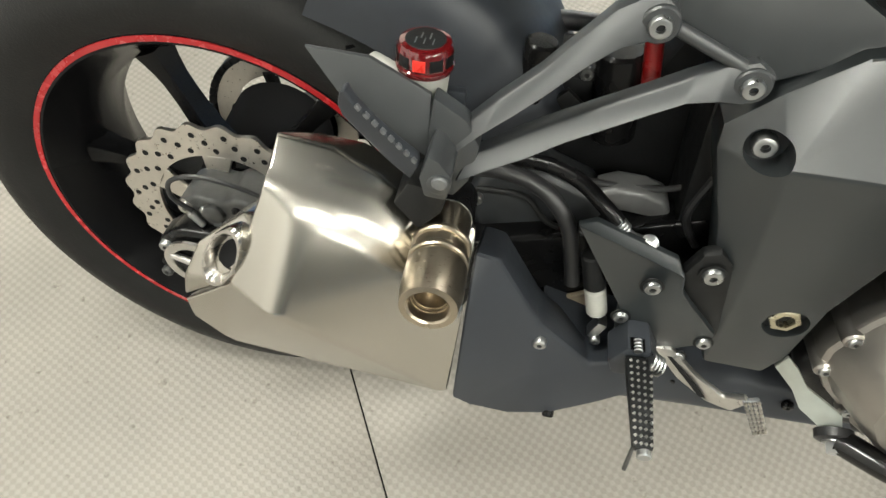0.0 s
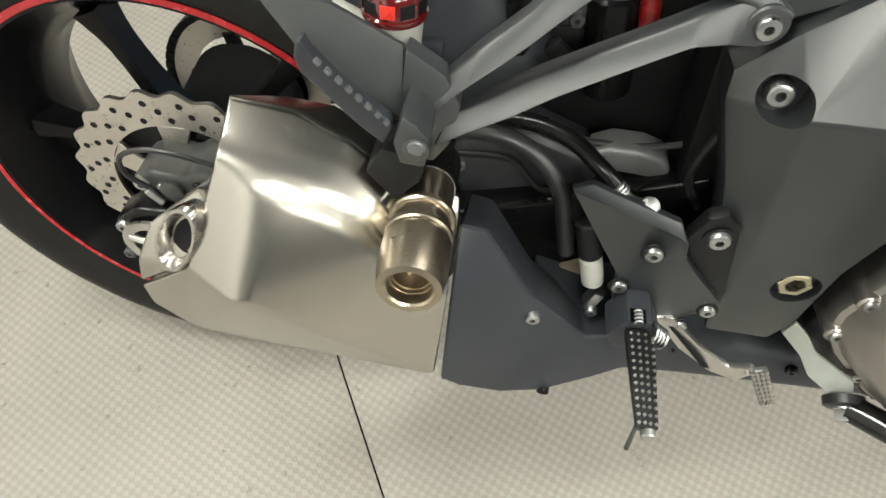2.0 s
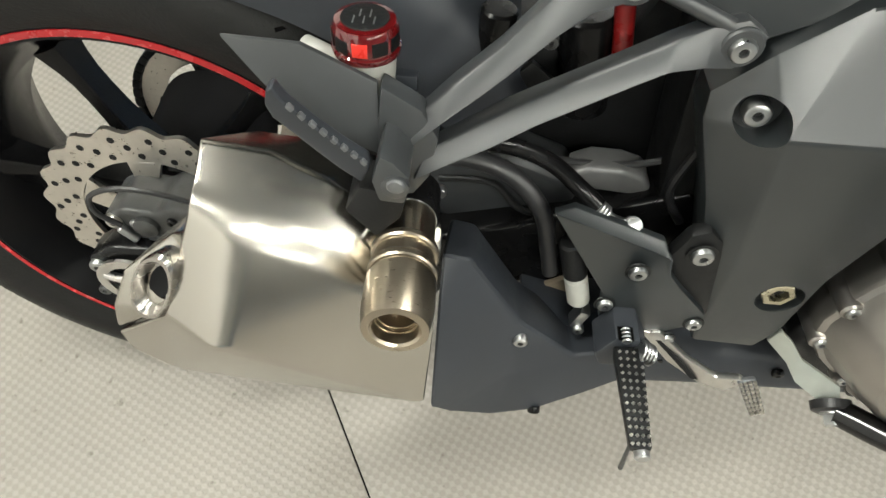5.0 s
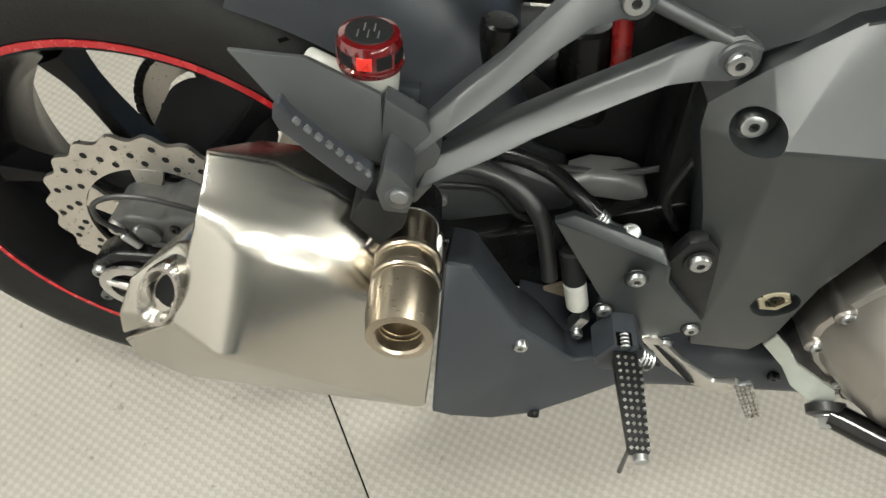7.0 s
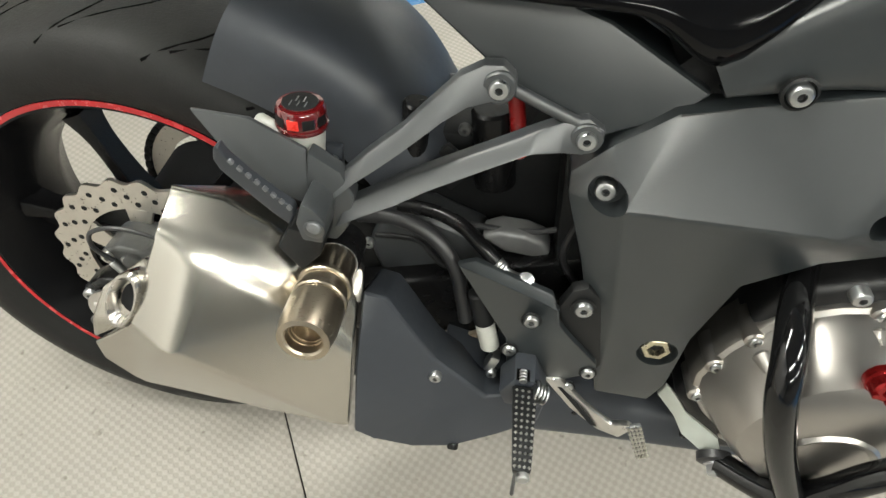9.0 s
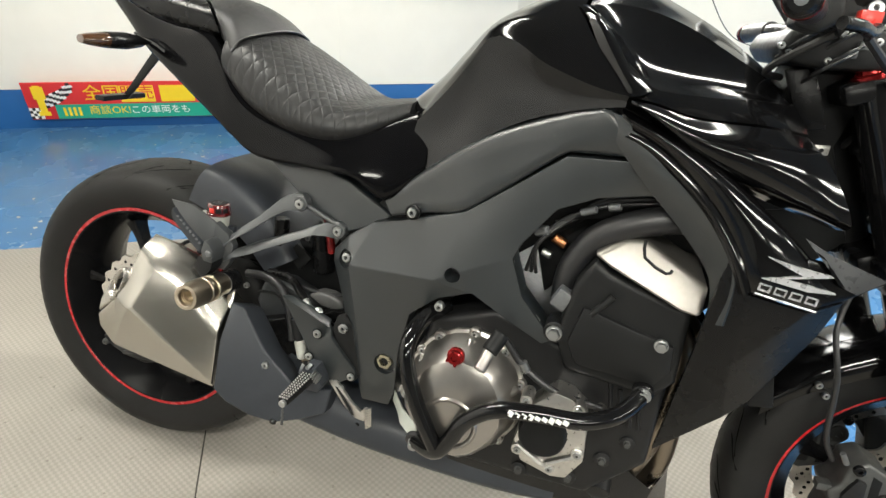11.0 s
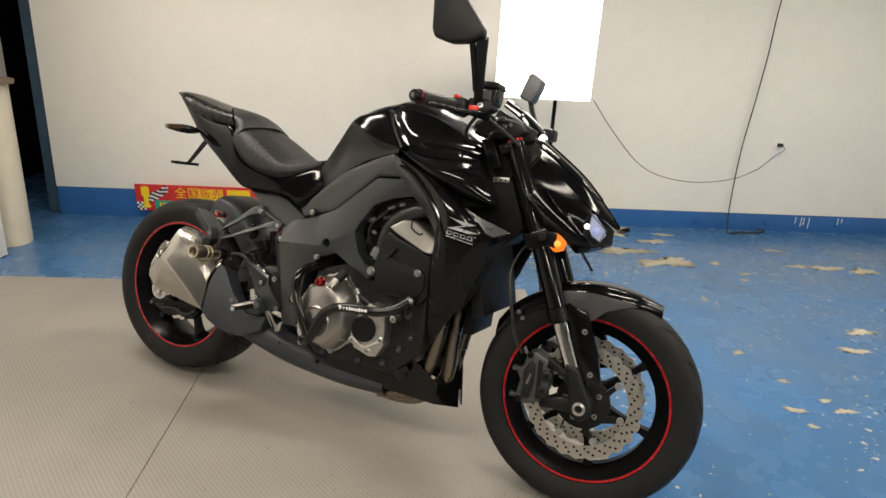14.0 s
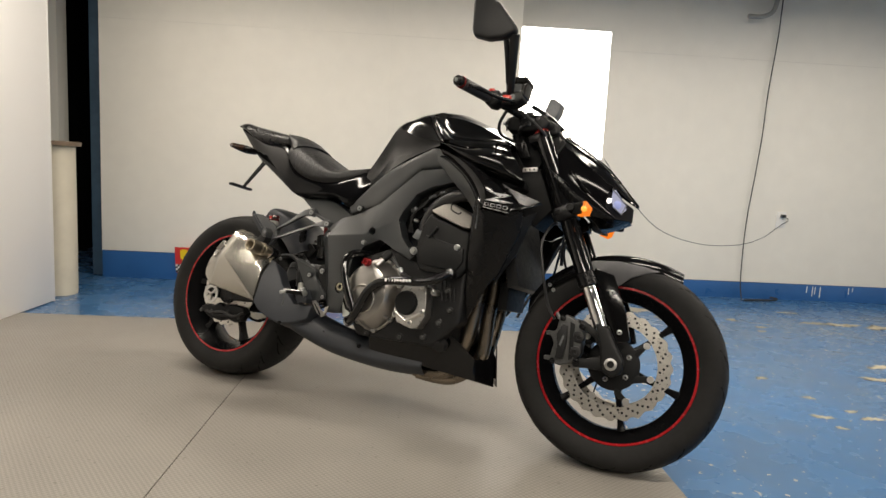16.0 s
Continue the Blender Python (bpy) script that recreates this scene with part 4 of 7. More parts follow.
WELLS = [((0.4758, -0.1620, 0.5605), (-0.12, -1, 0.10), 0.0165, 0.012), ((0.5645, -0.1720, 0.3900), (0, -1, 0), 0.0200, 0.008), ((0.6665, -0.1890, 0.5855), (0, -1, 0), 0.0125, 0.035)]
fr = part("frame_cover", drilled(slab3(FC, 0.05, [(3, 4, 5, 30), (2, 3, 30, 32), (5, 6, 7, 8, 31, 30), (30, 31, 25, 26), (30, 26, 27, 32), (32, 27, 28, 29, 0), (2, 32, 1), (1, 32, 0), (8, 9, 17, 18, 31), (9, 10, 16, 17), (10, 11, 12, 15, 16), (12, 13, 14, 15), (18, 19, 23, 24, 31), (19, 20, 21, 22, 23), (24, 25, 31)], 0.0022, 2), WELLS), M_FRAME, bike, "matte charcoal frame side cover", 24)
RAIL_TOP = [(0.525, -0.136, 0.668), (0.598, -0.150, 0.732), (0.673, -0.163, 0.789), (0.752, -0.173, 0.830), (0.833, -0.190, 0.861), (0.852, -0.198, 0.860), (0.893, -0.197, 0.818)]
RAIL_LOW = [(0.541, -0.143, 0.644), (0.608, -0.153, 0.666), (0.660, -0.166, 0.682), (0.722, -0.173, 0.731), (0.797, -0.182, 0.795), (0.823, -0.184, 0.803), (0.888, -0.190, 0.807)]
for s in (1, -1):
    part("rail_cover", skin([[(x, y + 0.030, z + 0.004) for x, y, z in RAIL_TOP], RAIL_TOP, [((a[0] + b[0]) / 2, (a[1] + b[1]) / 2 - 0.003, (a[2] + b[2]) / 2) for a, b in zip(RAIL_TOP, RAIL_LOW)], RAIL_LOW, [(x, y + 0.020, z - 0.003) for x, y, z in RAIL_LOW]], n=30, sides=(s,)), M_FRAME, bike, "", 45)
B = [(0.296, 0.691), (0.337, 0.688), (0.406, 0.693), (0.453, 0.680), (0.537, 0.639), (0.514, 0.619), (0.449, 0.591), (0.371, 0.640)]
part("subframe_cover", plate(B, lambda x, z: -0.127 + 0.25 * (z - 0.655), 0.06, 0.005, 3), M_FRAME, bike, "", 30)
# inner mass behind the covers
part("frame", solid([(0.47, -0.12, 0.32), (0.60, -0.12, 0.32), (0.66, -0.12, 0.54), (0.90, -0.12, 0.74), (0.86, -0.12, 0.84), (0.55, -0.12, 0.70), (0.44, -0.12, 0.58),
                     (0.47, 0.12, 0.32), (0.60, 0.12, 0.32), (0.66, 0.12, 0.54), (0.90, 0.12, 0.74), (0.86, 0.12, 0.84), (0.55, 0.12, 0.70), (0.44, 0.12, 0.58)],
                    [(0, 1, 2, 3, 4, 5, 6), (7, 8, 9, 10, 11, 12, 13), (0, 1, 8, 7), (1, 2, 9, 8), (2, 3, 10, 9), (3, 4, 11, 10), (4, 5, 12, 11), (5, 6, 13, 12), (6, 0, 7, 13)], 0.006), M_DARK, bike)


# engine
def dome(outline, rings, smooth=4):
    pts = [(p.x, p.y) for p in cat([(a, b, 0) for a, b in outline], smooth, True)]
    cx, cz = sum(p[0] for p in pts) / len(pts), sum(p[1] for p in pts) / len(pts)
    b2 = bmesh.new()
    rows = [[b2.verts.new((cx + (px - cx) * s, y, cz + (pz - cz) * s)) for px, pz in pts] for y, s in rings]
    k = len(pts)
    for r0, r1 in zip(rows, rows[1:]):
        for i in range(k):
            b2.faces.new((r0[i], r0[(i + 1) % k], r1[(i + 1) % k], r1[i]))
    b2.faces.new(rows[-1])
    return b2


cyl = [(0.872, 0.660), (0.895, 0.645), (1.012, 0.612), (1.015, 0.502), (0.990, 0.470), (0.858, 0.480), (0.836, 0.534), (0.850, 0.621)]
eng = part("engine", plate(cyl, -0.203, 0.406, 0.010, 3), M_MATTE, bike, "black four-cylinder engine")
part("cylinder_step", plate([(0.868, 0.590), (0.930, 0.575), (1.000, 0.560), (1.004, 0.520), (0.985, 0.490), (0.872, 0.496), (0.855, 0.530)], -0.210, 0.02, 0.006, 2), M_MATTE, eng)
part("cover_fin", rod((0.905, -0.208, 0.615), (0.880, -0.208, 0.580), 0.005, 8), M_MATTE, eng)
cc = part("cylinder_cover", plate([(0.866, 0.667), (0.905, 0.695), (0.932, 0.698), (1.023, 0.655), (1.019, 0.618), (0.992, 0.620), (0.893, 0.654)], lambda x, z: -0.222 + 0.55 * (z - 0.625), 0.40, 0.008, 3), M_HEAD, eng, "bronze-grey cylinder head cover")
part("cover_groove", tube([(0.931, -0.183, 0.697), (0.934, -0.195, 0.676), (0.965, -0.203, 0.662), (0.972, -0.200, 0.668)], 0.0022, 6, 2), M_DARK, cc)
part("crankcase", plate([(0.600, 0.330), (0.640, 0.500), (0.740, 0.540), (0.860, 0.505), (1.010, 0.505), (1.010, 0.340), (0.930, 0.255), (0.660, 0.250)], -0.180, 0.36, 0.012, 3), M_CASE, eng)
clutch = [(0.607, 0.352), (0.608, 0.402), (0.628, 0.447), (0.656, 0.481), (0.715, 0.502), (0.771, 0.483), (0.804, 0.429), (0.810, 0.371), (0.782, 0.312), (0.727, 0.268), (0.662, 0.288)]
cl = part("clutch_cover", dome(clutch, [(-0.140, 1.0), (-0.180, 1.0), (-0.184, 0.985), (-0.187, 0.94), (-0.232, 0.80), (-0.244, 0.72), (-0.250, 0.60), (-0.253, 0.3)], 2), M_ENGINE, eng, "bronze-grey clutch cover", 22)
part("cover_recess", turned((0.706, -0.2525, 0.367), (0, -1, 0), [(0, 0.046), (0.004, 0.043), (0.0035, 0.040), (0.0005, 0.037), (0.0, 0.0)], 40, close=False), M_ENGINE, cl)
for px, pz in clutch:
    q = Vector((px, -0.183, pz)).lerp(Vector((0.706, -0.183, 0.387)), 0.06)
    part("bolt_ear", turned(q, (0, -1, 0), [(-0.03, 0.0105), (0.006, 0.0095), (0.008, 0.0075)], 16), M_ENGINE, cl)
    bolt(q + Vector((0, -0.008, 0)), 0.0058, cl)
for k in (2, 4, 6, 8, 10):
    px, pz = clutch[k]
    q = Vector((px, 0, pz)).lerp(Vector((0.706, 0, 0.387)), 0.14)
    r = Vector((px, 0, pz)).lerp(Vector((0.706, 0, 0.387)), 0.36)
    part("cover_rib", rod((q.x, -0.196, q.z), (r.x, -0.243, r.z), 0.010, 12, 0.003, 0.006), M_ENGINE, cl)
fc = part("oil_filler_cap", turned((0.701, -0.240, 0.480), (0, -1, 0.1), [(0, 0.0135), (0.006, 0.0135), (0.007, 0.0112), (0.015, 0.0112), (0.017, 0.0092), (0.017, 0.005), (0.013, 0.004)], 14), M_RED, eng, "red anodised oil filler cap")
for i in range(4):
    a = radians(90 * i + 20)
    part("grip_lug", rod((0.701 + math.cos(a) * 0.0098, -0.246, 0.480 + math.sin(a) * 0.0098), (0.701 + math.cos(a) * 0.0098, -0.259, 0.481 + math.sin(a) * 0.0098), 0.0026, 8), M_RED, fc)
se = part("pickup_sensor", rod((0.752, -0.225, 0.505), (0.740, -0.254, 0.472), 0.0095, 16, 0.002), M_ENGINE, eng)
part("sensor_cap", rod((0.760, -0.215, 0.520), (0.748, -0.236, 0.496), 0.013, 16, 0.002), M_DARK, se)
part("sensor_wire", tube([(0.765, -0.212, 0.512), (0.800, -0.205, 0.470), (0.855, -0.212, 0.445), (0.925, -0.198, 0.430)], 0.0055, 10, 8), M_HOSE, se)
part("wire_clip", rod((0.797, -0.208, 0.478), (0.805, -0.206, 0.464), 0.0075, 12), M_ZINC, se)
alt = [(0.806, 0.350), (0.812, 0.380), (0.826, 0.420), (0.855, 0.450), (0.880, 0.446), (0.904, 0.428), (0.912, 0.390), (0.915, 0.343), (0.895, 0.306), (0.872, 0.302), (0.822, 0.315)]
ac = part("starter_cover", plate(alt, -0.222, 0.05, 0.004, 2), M_ALU, eng, "cast aluminium end cover")
part("starter_disc", turned((0.848, -0.220, 0.376), (0, -1, 0), [(0, 0.038), (0.012, 0.036), (0.015, 0.033), (0.015, 0.0)], 40, close=False), M_DARK, ac, "round black cover plate")
part("cover_rib", rod((0.812, -0.222, 0.345), (0.855, -0.224, 0.322), 0.006, 8), M_ALU, ac)
part("cover_rib", rod((0.857, -0.224, 0.322), (0.905, -0.222, 0.352), 0.006, 8), M_ALU, ac)
for p in ((0.815, -0.224, 0.425), (0.893, -0.224, 0.432), (0.905, -0.224, 0.356), (0.868, -0.224, 0.318), (0.815, -0.224, 0.337), (0.925, -0.205, 0.418)):
    part("bolt_ear", turned(p, (0, -1, 0), [(-0.03, 0.0100), (0.002, 0.0095), (0.003, 0.008)], 16), M_ALU, ac)
    bolt(Vector(p) + Vector((0, -0.003, 0)), 0.0058, ac)
for p, r in (((0.982, -0.214, 0.560), 0.0078), ((0.834, -0.204, 0.536), 0.0096), ((0.660, -0.221, 0.543), 0.0075), ((0.755, -0.20, 0.312), 0.007)):
    bolt(p, r, eng, hexhead=r > 0.0077, h=r * 0.9)
part("mount_sleeve", rod((0.834, -0.16, 0.536), (0.834, -0.203, 0.536), 0.0165, 20, 0.002), M_MATTE, eng)
part("mount_block", box((0.835, -0.188, 0.588), (0.024, 0.024, 0.030), 0.004, Matrix.Rotation(radians(25), 3, "Y")), M_PEG, eng, "bright fuel rail end")
part("water_hose", tube([(0.836, -0.150, 0.560), (0.838, -0.158, 0.625), (0.862, -0.163, 0.676), (0.905, -0.168, 0.708), (0.960, -0.165, 0.728), (1.02, -0.14, 0.73)], 0.020, 16, 8), M_HOSE, bike, "thick black coolant hose")
part("inlet_mass", plate([(0.775, 0.630), (0.80, 0.70), (0.86, 0.745), (0.96, 0.765), (1.05, 0.74), (1.04, 0.66), (0.90, 0.68), (0.84, 0.60), (0.80, 0.55)], -0.10, 0.2, 0.01, 2), M_DARK, bike)
part("copper_fitting", rod((0.800, -0.115, 0.655), (0.822, -0.115, 0.645), 0.008, 12, 0.002), mat("copper", (0.45, 0.20, 0.09), 0.35, 1, 90, 0.2), bike)
part("throttle_link", box((0.815, -0.118, 0.690), (0.035, 0.012, 0.016), 0.003, Matrix.Rotation(radians(-30), 3, "Y")), M_ALU, bike)
part("throttle_cable", tube([(0.82, -0.12, 0.70), (0.86, -0.125, 0.735), (0.93, -0.13, 0.755), (1.00, -0.12, 0.76)], 0.004, 8, 6), M_HOSE, bike)
part("frame_inlay", tube([(0.752, -0.180, 0.625), (0.770, -0.182, 0.575), (0.808, -0.184, 0.540)], 0.0035, 8, 8), M_ALU, bike)

# crash bar
cb = part("crash_bar", tube([(0.655, -0.150, 0.512), (0.634, -0.205, 0.508), (0.626, -0.246, 0.488), (0.632, -0.262, 0.452), (0.657, -0.267, 0.392), (0.692, -0.266, 0.328)], 0.0127, 16, 10), M_BAR, bike, "gloss black engine guard tube")
part("lower_tube", tube([(0.650, -0.222, 0.292), (0.690, -0.258, 0.312), (0.712, -0.268, 0.345), (0.735, -0.272, 0.392), (0.775, -0.272, 0.425), (0.835, -0.270, 0.437), (0.90, -0.264, 0.441), (0.945, -0.248, 0.456), (0.974, -0.222, 0.482)], 0.0127, 16, 10), M_BAR, cb)
bolt((0.974, -0.224, 0.482), 0.0095, cb, (0, -1, 0), hexhead=True, h=0.008)
part("bar_tab", rod((0.974, -0.17, 0.482), (0.974, -0.222, 0.482), 0.015, 18, 0.002), M_SATIN, cb)
for i in range(9):
    f = i / 8
    part("print_bar", box((0.800 + 0.078 * f, -0.2825 + 0.003 * f, 0.434 + 0.007 * f), (0.0080, 0.0030, 0.0065 if i % 3 else 0.0090), 0.0, Matrix.Rotation(radians(18), 3, "Y")), M_WHITE, cb)

# shrouds
U_EDGE = [(0.864, -0.203, 0.864), (0.905, -0.209, 0.850), (0.945, -0.217, 0.837), (0.993, -0.229, 0.814), (1.043, -0.238, 0.781), (1.074, -0.242, 0.760), (1.105, -0.241, 0.736), (1.130, -0.236, 0.716), (1.150, -0.230, 0.700)]
W_EDGE = [(0.880, -0.202, 0.842), (0.918, -0.211, 0.828), (0.962, -0.225, 0.800), (1.000, -0.237, 0.768), (1.028, -0.245, 0.735), (1.047, -0.251, 0.705), (1.060, -0.253, 0.680), (1.085, -0.253, 0.677), (1.135, -0.246, 0.670)]


def mirrored(b2, s):
    if s < 0:
        for v in b2.verts:
            v.co.y *= -1
        bmesh.ops.reverse_faces(b2, faces=b2.faces)
    return b2


for s in (1, -1):
    sh = part("radiator_shroud", skin([[(x, y + 0.022, z + 0.004) for x, y, z in U_EDGE], U_EDGE, [((a[0] + b[0]) / 2 + 0.004, (a[1] + b[1]) / 2 - 0.009, (a[2] + b[2]) / 2 + 0.003) for a, b in zip(U_EDGE, W_EDGE)], W_EDGE, [(x - 0.012, y + 0.020, z - 0.004) for x, y, z in W_EDGE]], sides=(s,)), M_GLOSS, bike, "gloss black radiator shroud", 40)
    part("edge_trim", skin([[(x, y - 0.0012, z) for x, y, z in W_EDGE[:7]], [(x - 0.005, y - 0.003, z - 0.006) for x, y, z in W_EDGE[:7]], [(x - 0.011, y + 0.004, z - 0.010) for x, y, z in W_EDGE[:7]]], sides=(s,)), M_GLOSS, sh)
    part("shroud_tip", mirrored(slab3([(1.135, -0.2475, 0.671), (1.112, -0.2435, 0.730), (1.150, -0.2325, 0.726), (1.219, -0.208, 0.711), (1.169, -0.232, 0.684)], 0.010, [(0, 1, 2, 4), (2, 3, 4)], 0.002, 2), s), M_GLOSS, sh)
    if s > 0:
        part("grey_insert", slab3([(1.103, -0.2450, 0.755), (1.139, -0.2370, 0.738), (1.215, -0.2115, 0.7125), (1.181, -0.2295, 0.694), (1.160, -0.2390, 0.702), (1.130, -0.2460, 0.730)], 0.002, None, 0.0), M_WEDGE, sh, "grey printed wedge")
        part("insert_slot", slab3([(1.118, -0.2460, 0.742), (1.128, -0.2440, 0.737), (1.164, -0.2400, 0.7015), (1.154, -0.2430, 0.706)], 0.002, None, 0.0), M_GLOSS, sh)
        ZL = [(1.066, 0.728), (1.098, 0.722), (1.142, 0.717), (1.092, 0.705), (1.150, 0.697), (1.120, 0.694), (1.066, 0.700), (1.110, 0.712)]
        part("emblem", slab3([(x, -0.2600 + 0.06 * max(0, x - 1.09), z) for x, z in ZL], 0.008, None, 0.0), M_SILVER, sh, "silver zigzag emblem")
        for k in range(4):
            x0, y0, z0 = 1.073 + 0.0185 * k, -0.2575 + 0.0020 * k, 0.6885 - 0.0022 * k
            for dx, dz, w_, h_ in ((0, 0.004, 0.013, 0.0016), (0, -0.004, 0.013, 0.0016), (-0.006, 0, 0.0016, 0.0095), (0.006, 0, 0.0016, 0.0095)):
                part("print_bar", box((x0 + dx, y0, z0 + dz - 0.12 * dx), (w_, 0.004, h_), 0.0, Matrix.Rotation(radians(7), 3, "Y")), M_SILVER, sh)
        part("underline", tube([(1.064, -0.2578, 0.6795), (1.138, -0.2500, 0.6685)], 0.0012, 6, 4), M_SILVER, sh)
    LO = [(1.030, -0.244, 0.725), (1.060, -0.249, 0.672), (1.134, -0.240, 0.662), (1.172, -0.226, 0.680), (1.164, -0.205, 0.620), (1.115, -0.195, 0.500), (1.087, -0.195, 0.463), (1.017, -0.150, 0.352), (1.018, -0.185, 0.440), (1.022, -0.218, 0.560), (1.024, -0.232, 0.640), (1.070, -0.226, 0.560)]
    part("lower_shroud", mirrored(slab3(LO, 0.010, [(0, 1, 10), (1, 2, 11), (2, 3, 4, 11), (4, 5, 6, 11), (6, 7, 8, 11), (8, 9, 11), (9, 10, 1, 11)], 0.002, 2), s), M_SATIN if s > 0 else M_MATTE, bike, "satin black lower shroud", 40)
    part("inner_blade", skin([[(0.838, -0.187, 0.866), (0.862, -0.193, 0.828), (0.915, -0.196, 0.775), (0.975, -0.200, 0.722), (1.020, -0.210, 0.670), (1.030, -0.212, 0.610)],
                              [(0.852, -0.194, 0.862), (0.885, -0.203, 0.826), (0.940, -0.212, 0.785), (0.995, -0.221, 0.735), (1.030, -0.228, 0.680), (1.036, -0.226, 0.615)],
                              [(0.866, -0.199, 0.860), (0.915, -0.206, 0.825), (0.965, -0.220, 0.793), (1.010, -0.233, 0.745), (1.042, -0.243, 0.690), (1.046, -0.238, 0.620)]], sides=(s,)), M_FRAME, sh, "matte charcoal inner blade")
    FP = [(1.150, -0.212, 0.655), (1.200, -0.185, 0.690), (1.165, -0.172, 0.612), (1.153, -0.172, 0.565), (1.112, -0.180, 0.492), (1.102, -0.188, 0.464)]
    part("front_panel", mirrored(slab3(FP, 0.008, None, 0.002, 2), s), M_MATTE, bike)
part("radiator", box((1.118, 0, 0.585), (0.035, 0.29, 0.24), 0.004, Matrix.Rotation(radians(-14), 3, "Y")), M_DARK, bike, "black radiator")
# Added block, no real part: keeps the gap under the radiator dark.
part("gap_block", box((1.100, 0.0, 0.440), (0.030, 0.17, 0.085), 0.005), M_DARK, bike, "added dark block that closes the gap under the radiator")
for s in (1, -1):
    b2 = solid([(0.925, -0.150, 0.338), (1.043, -0.098, 0.238), (1.086, -0.015, 0.157), (1.068, -0.015, 0.285), (1.060, -0.055, 0.236), (1.036, -0.085, 0.172), (0.887, -0.130, 0.190), (0.690, -0.135, 0.205), (0.690, -0.150, 0.262), (0.790, -0.158, 0.290), (0.862, -0.156, 0.328), (0.940, -0.138, 0.240)],
               [(0, 1, 11), (1, 5, 11), (5, 6, 11), (0, 11, 10), (11, 6, 9), (10, 11, 9), (9, 6, 7, 8), (1, 2, 5), (1, 4, 2), (4, 3, 2)], 0.0)
    bmesh.ops.solidify(b2, geom=b2.faces[:], thickness=0.004)
    if s < 0:
        for v in b2.verts:
            v.co.y *= -1
        bmesh.ops.reverse_faces(b2, faces=b2.faces)
    part("belly_pan", b2, M_GLOSS, bike, "gloss black belly pan", 30)


# wiring and fittings in the gap above the engine
for p, q, r_, m_ in (((0.775, -0.150, 0.668), (0.795, -0.155, 0.676), 0.008, M_PEG), ((0.835, -0.158, 0.712), (0.858, -0.160, 0.722), 0.006, M_PEG), ((0.872, -0.162, 0.728), (0.890, -0.164, 0.733), 0.006, M_PEG), ((0.790, -0.150, 0.640), (0.806, -0.152, 0.636), 0.006, M_ZINC)):
    part("wiring_plug", rod(p, q, r_, 12, 0.002), m_, bike)
for k in range(3):
    part("wiring", tube([(0.770 + 0.008 * k, -0.140, 0.600), (0.782, -0.150 - 0.004 * k, 0.650), (0.812 + 0.004 * k, -0.150, 0.694), (0.872, -0.154, 0.728 + 0.006 * k), (0.960, -0.150, 0.748 + 0.006 * k)], 0.0032, 8, 6), M_HOSE, bike)

# lower front of the crankcase
for p, r_ in (((0.945, -0.183, 0.330), 0.008), ((0.975, -0.183, 0.372), 0.007), ((0.960, -0.183, 0.430), 0.008), ((0.900, -0.183, 0.280), 0.008), ((0.820, -0.183, 0.268), 0.008), ((0.700, -0.183, 0.262), 0.007)):
    part("bolt_boss", turned((p[0], -0.181, p[2]), (0, -1, 0), [(-0.006, r_ * 1.7), (0.002, r_ * 1.6), (0.003, r_ * 1.4)], 18), M_CASE, eng)
    bolt(p, r_ * 0.7, eng, hexhead=True, h=0.006, material=M_CAST)
part("drain_boss", turned((0.952, -0.150, 0.268), (0, -1, -0.4), [(0, 0.020), (0.024, 0.018), (0.026, 0.012)], 20), M_CASE, eng)
for k in range(4):
    part("case_rib", rod((0.930 + 0.016 * k, -0.181, 0.470 - 0.01 * k), (0.944 + 0.014 * k, -0.181, 0.400), 0.0035, 8), M_CASE, eng)

# exhaust
part("header_pipe", tube([(1.00, -0.05, 0.56), (1.052, -0.055, 0.50), (1.050, -0.052, 0.36), (1.040, -0.045, 0.24), (0.96, -0.055, 0.165), (0.85, -0.085, 0.165)], 0.0215, 14, 8), M_HEADER, bike, "heat-tinted steel header pipe")
part("header_pipe", tube([(1.00, -0.10, 0.56), (1.030, -0.105, 0.50), (1.020, -0.10, 0.36), (0.990, -0.085, 0.25), (0.94, -0.080, 0.180), (0.84, -0.085, 0.17)], 0.0215, 14, 8), M_HEADER, bike)
part("header_pipe", tube([(1.00, 0.03, 0.56), (1.06, 0.03, 0.50), (1.055, 0.02, 0.36), (1.03, 0.0, 0.23), (0.95, -0.03, 0.165)], 0.021, 14, 8), M_HEADER, bike)
hs = part("heat_shield", loft([[(x, y + 0.05, z0), (x, y, z0 + 0.008), (x, y - 0.028, z0 + 0.03), (x, y - 0.03, (z0 + z1) / 2), (x, y - 0.015, z1 - 0.018), (x, y + 0.03, z1), (x, y + 0.08, z1 - 0.01)] for x, y, z0, z1 in ((0.36, -0.175, 0.232, 0.330), (0.44, -0.150, 0.196, 0.300), (0.54, -0.125, 0.164, 0.268), (0.68, -0.112, 0.148, 0.243), (0.78, -0.108, 0.146, 0.238), (0.885, -0.105, 0.153, 0.240))], 5, 4, thick=0.004), M_GUARD, bike, "satin grey exhaust heat shield")
for p in ((0.515, -0.152, 0.235), (0.655, -0.143, 0.212)):
    bolt(p, 0.0065, hs, (0, -1, -0.2), M_SATIN)


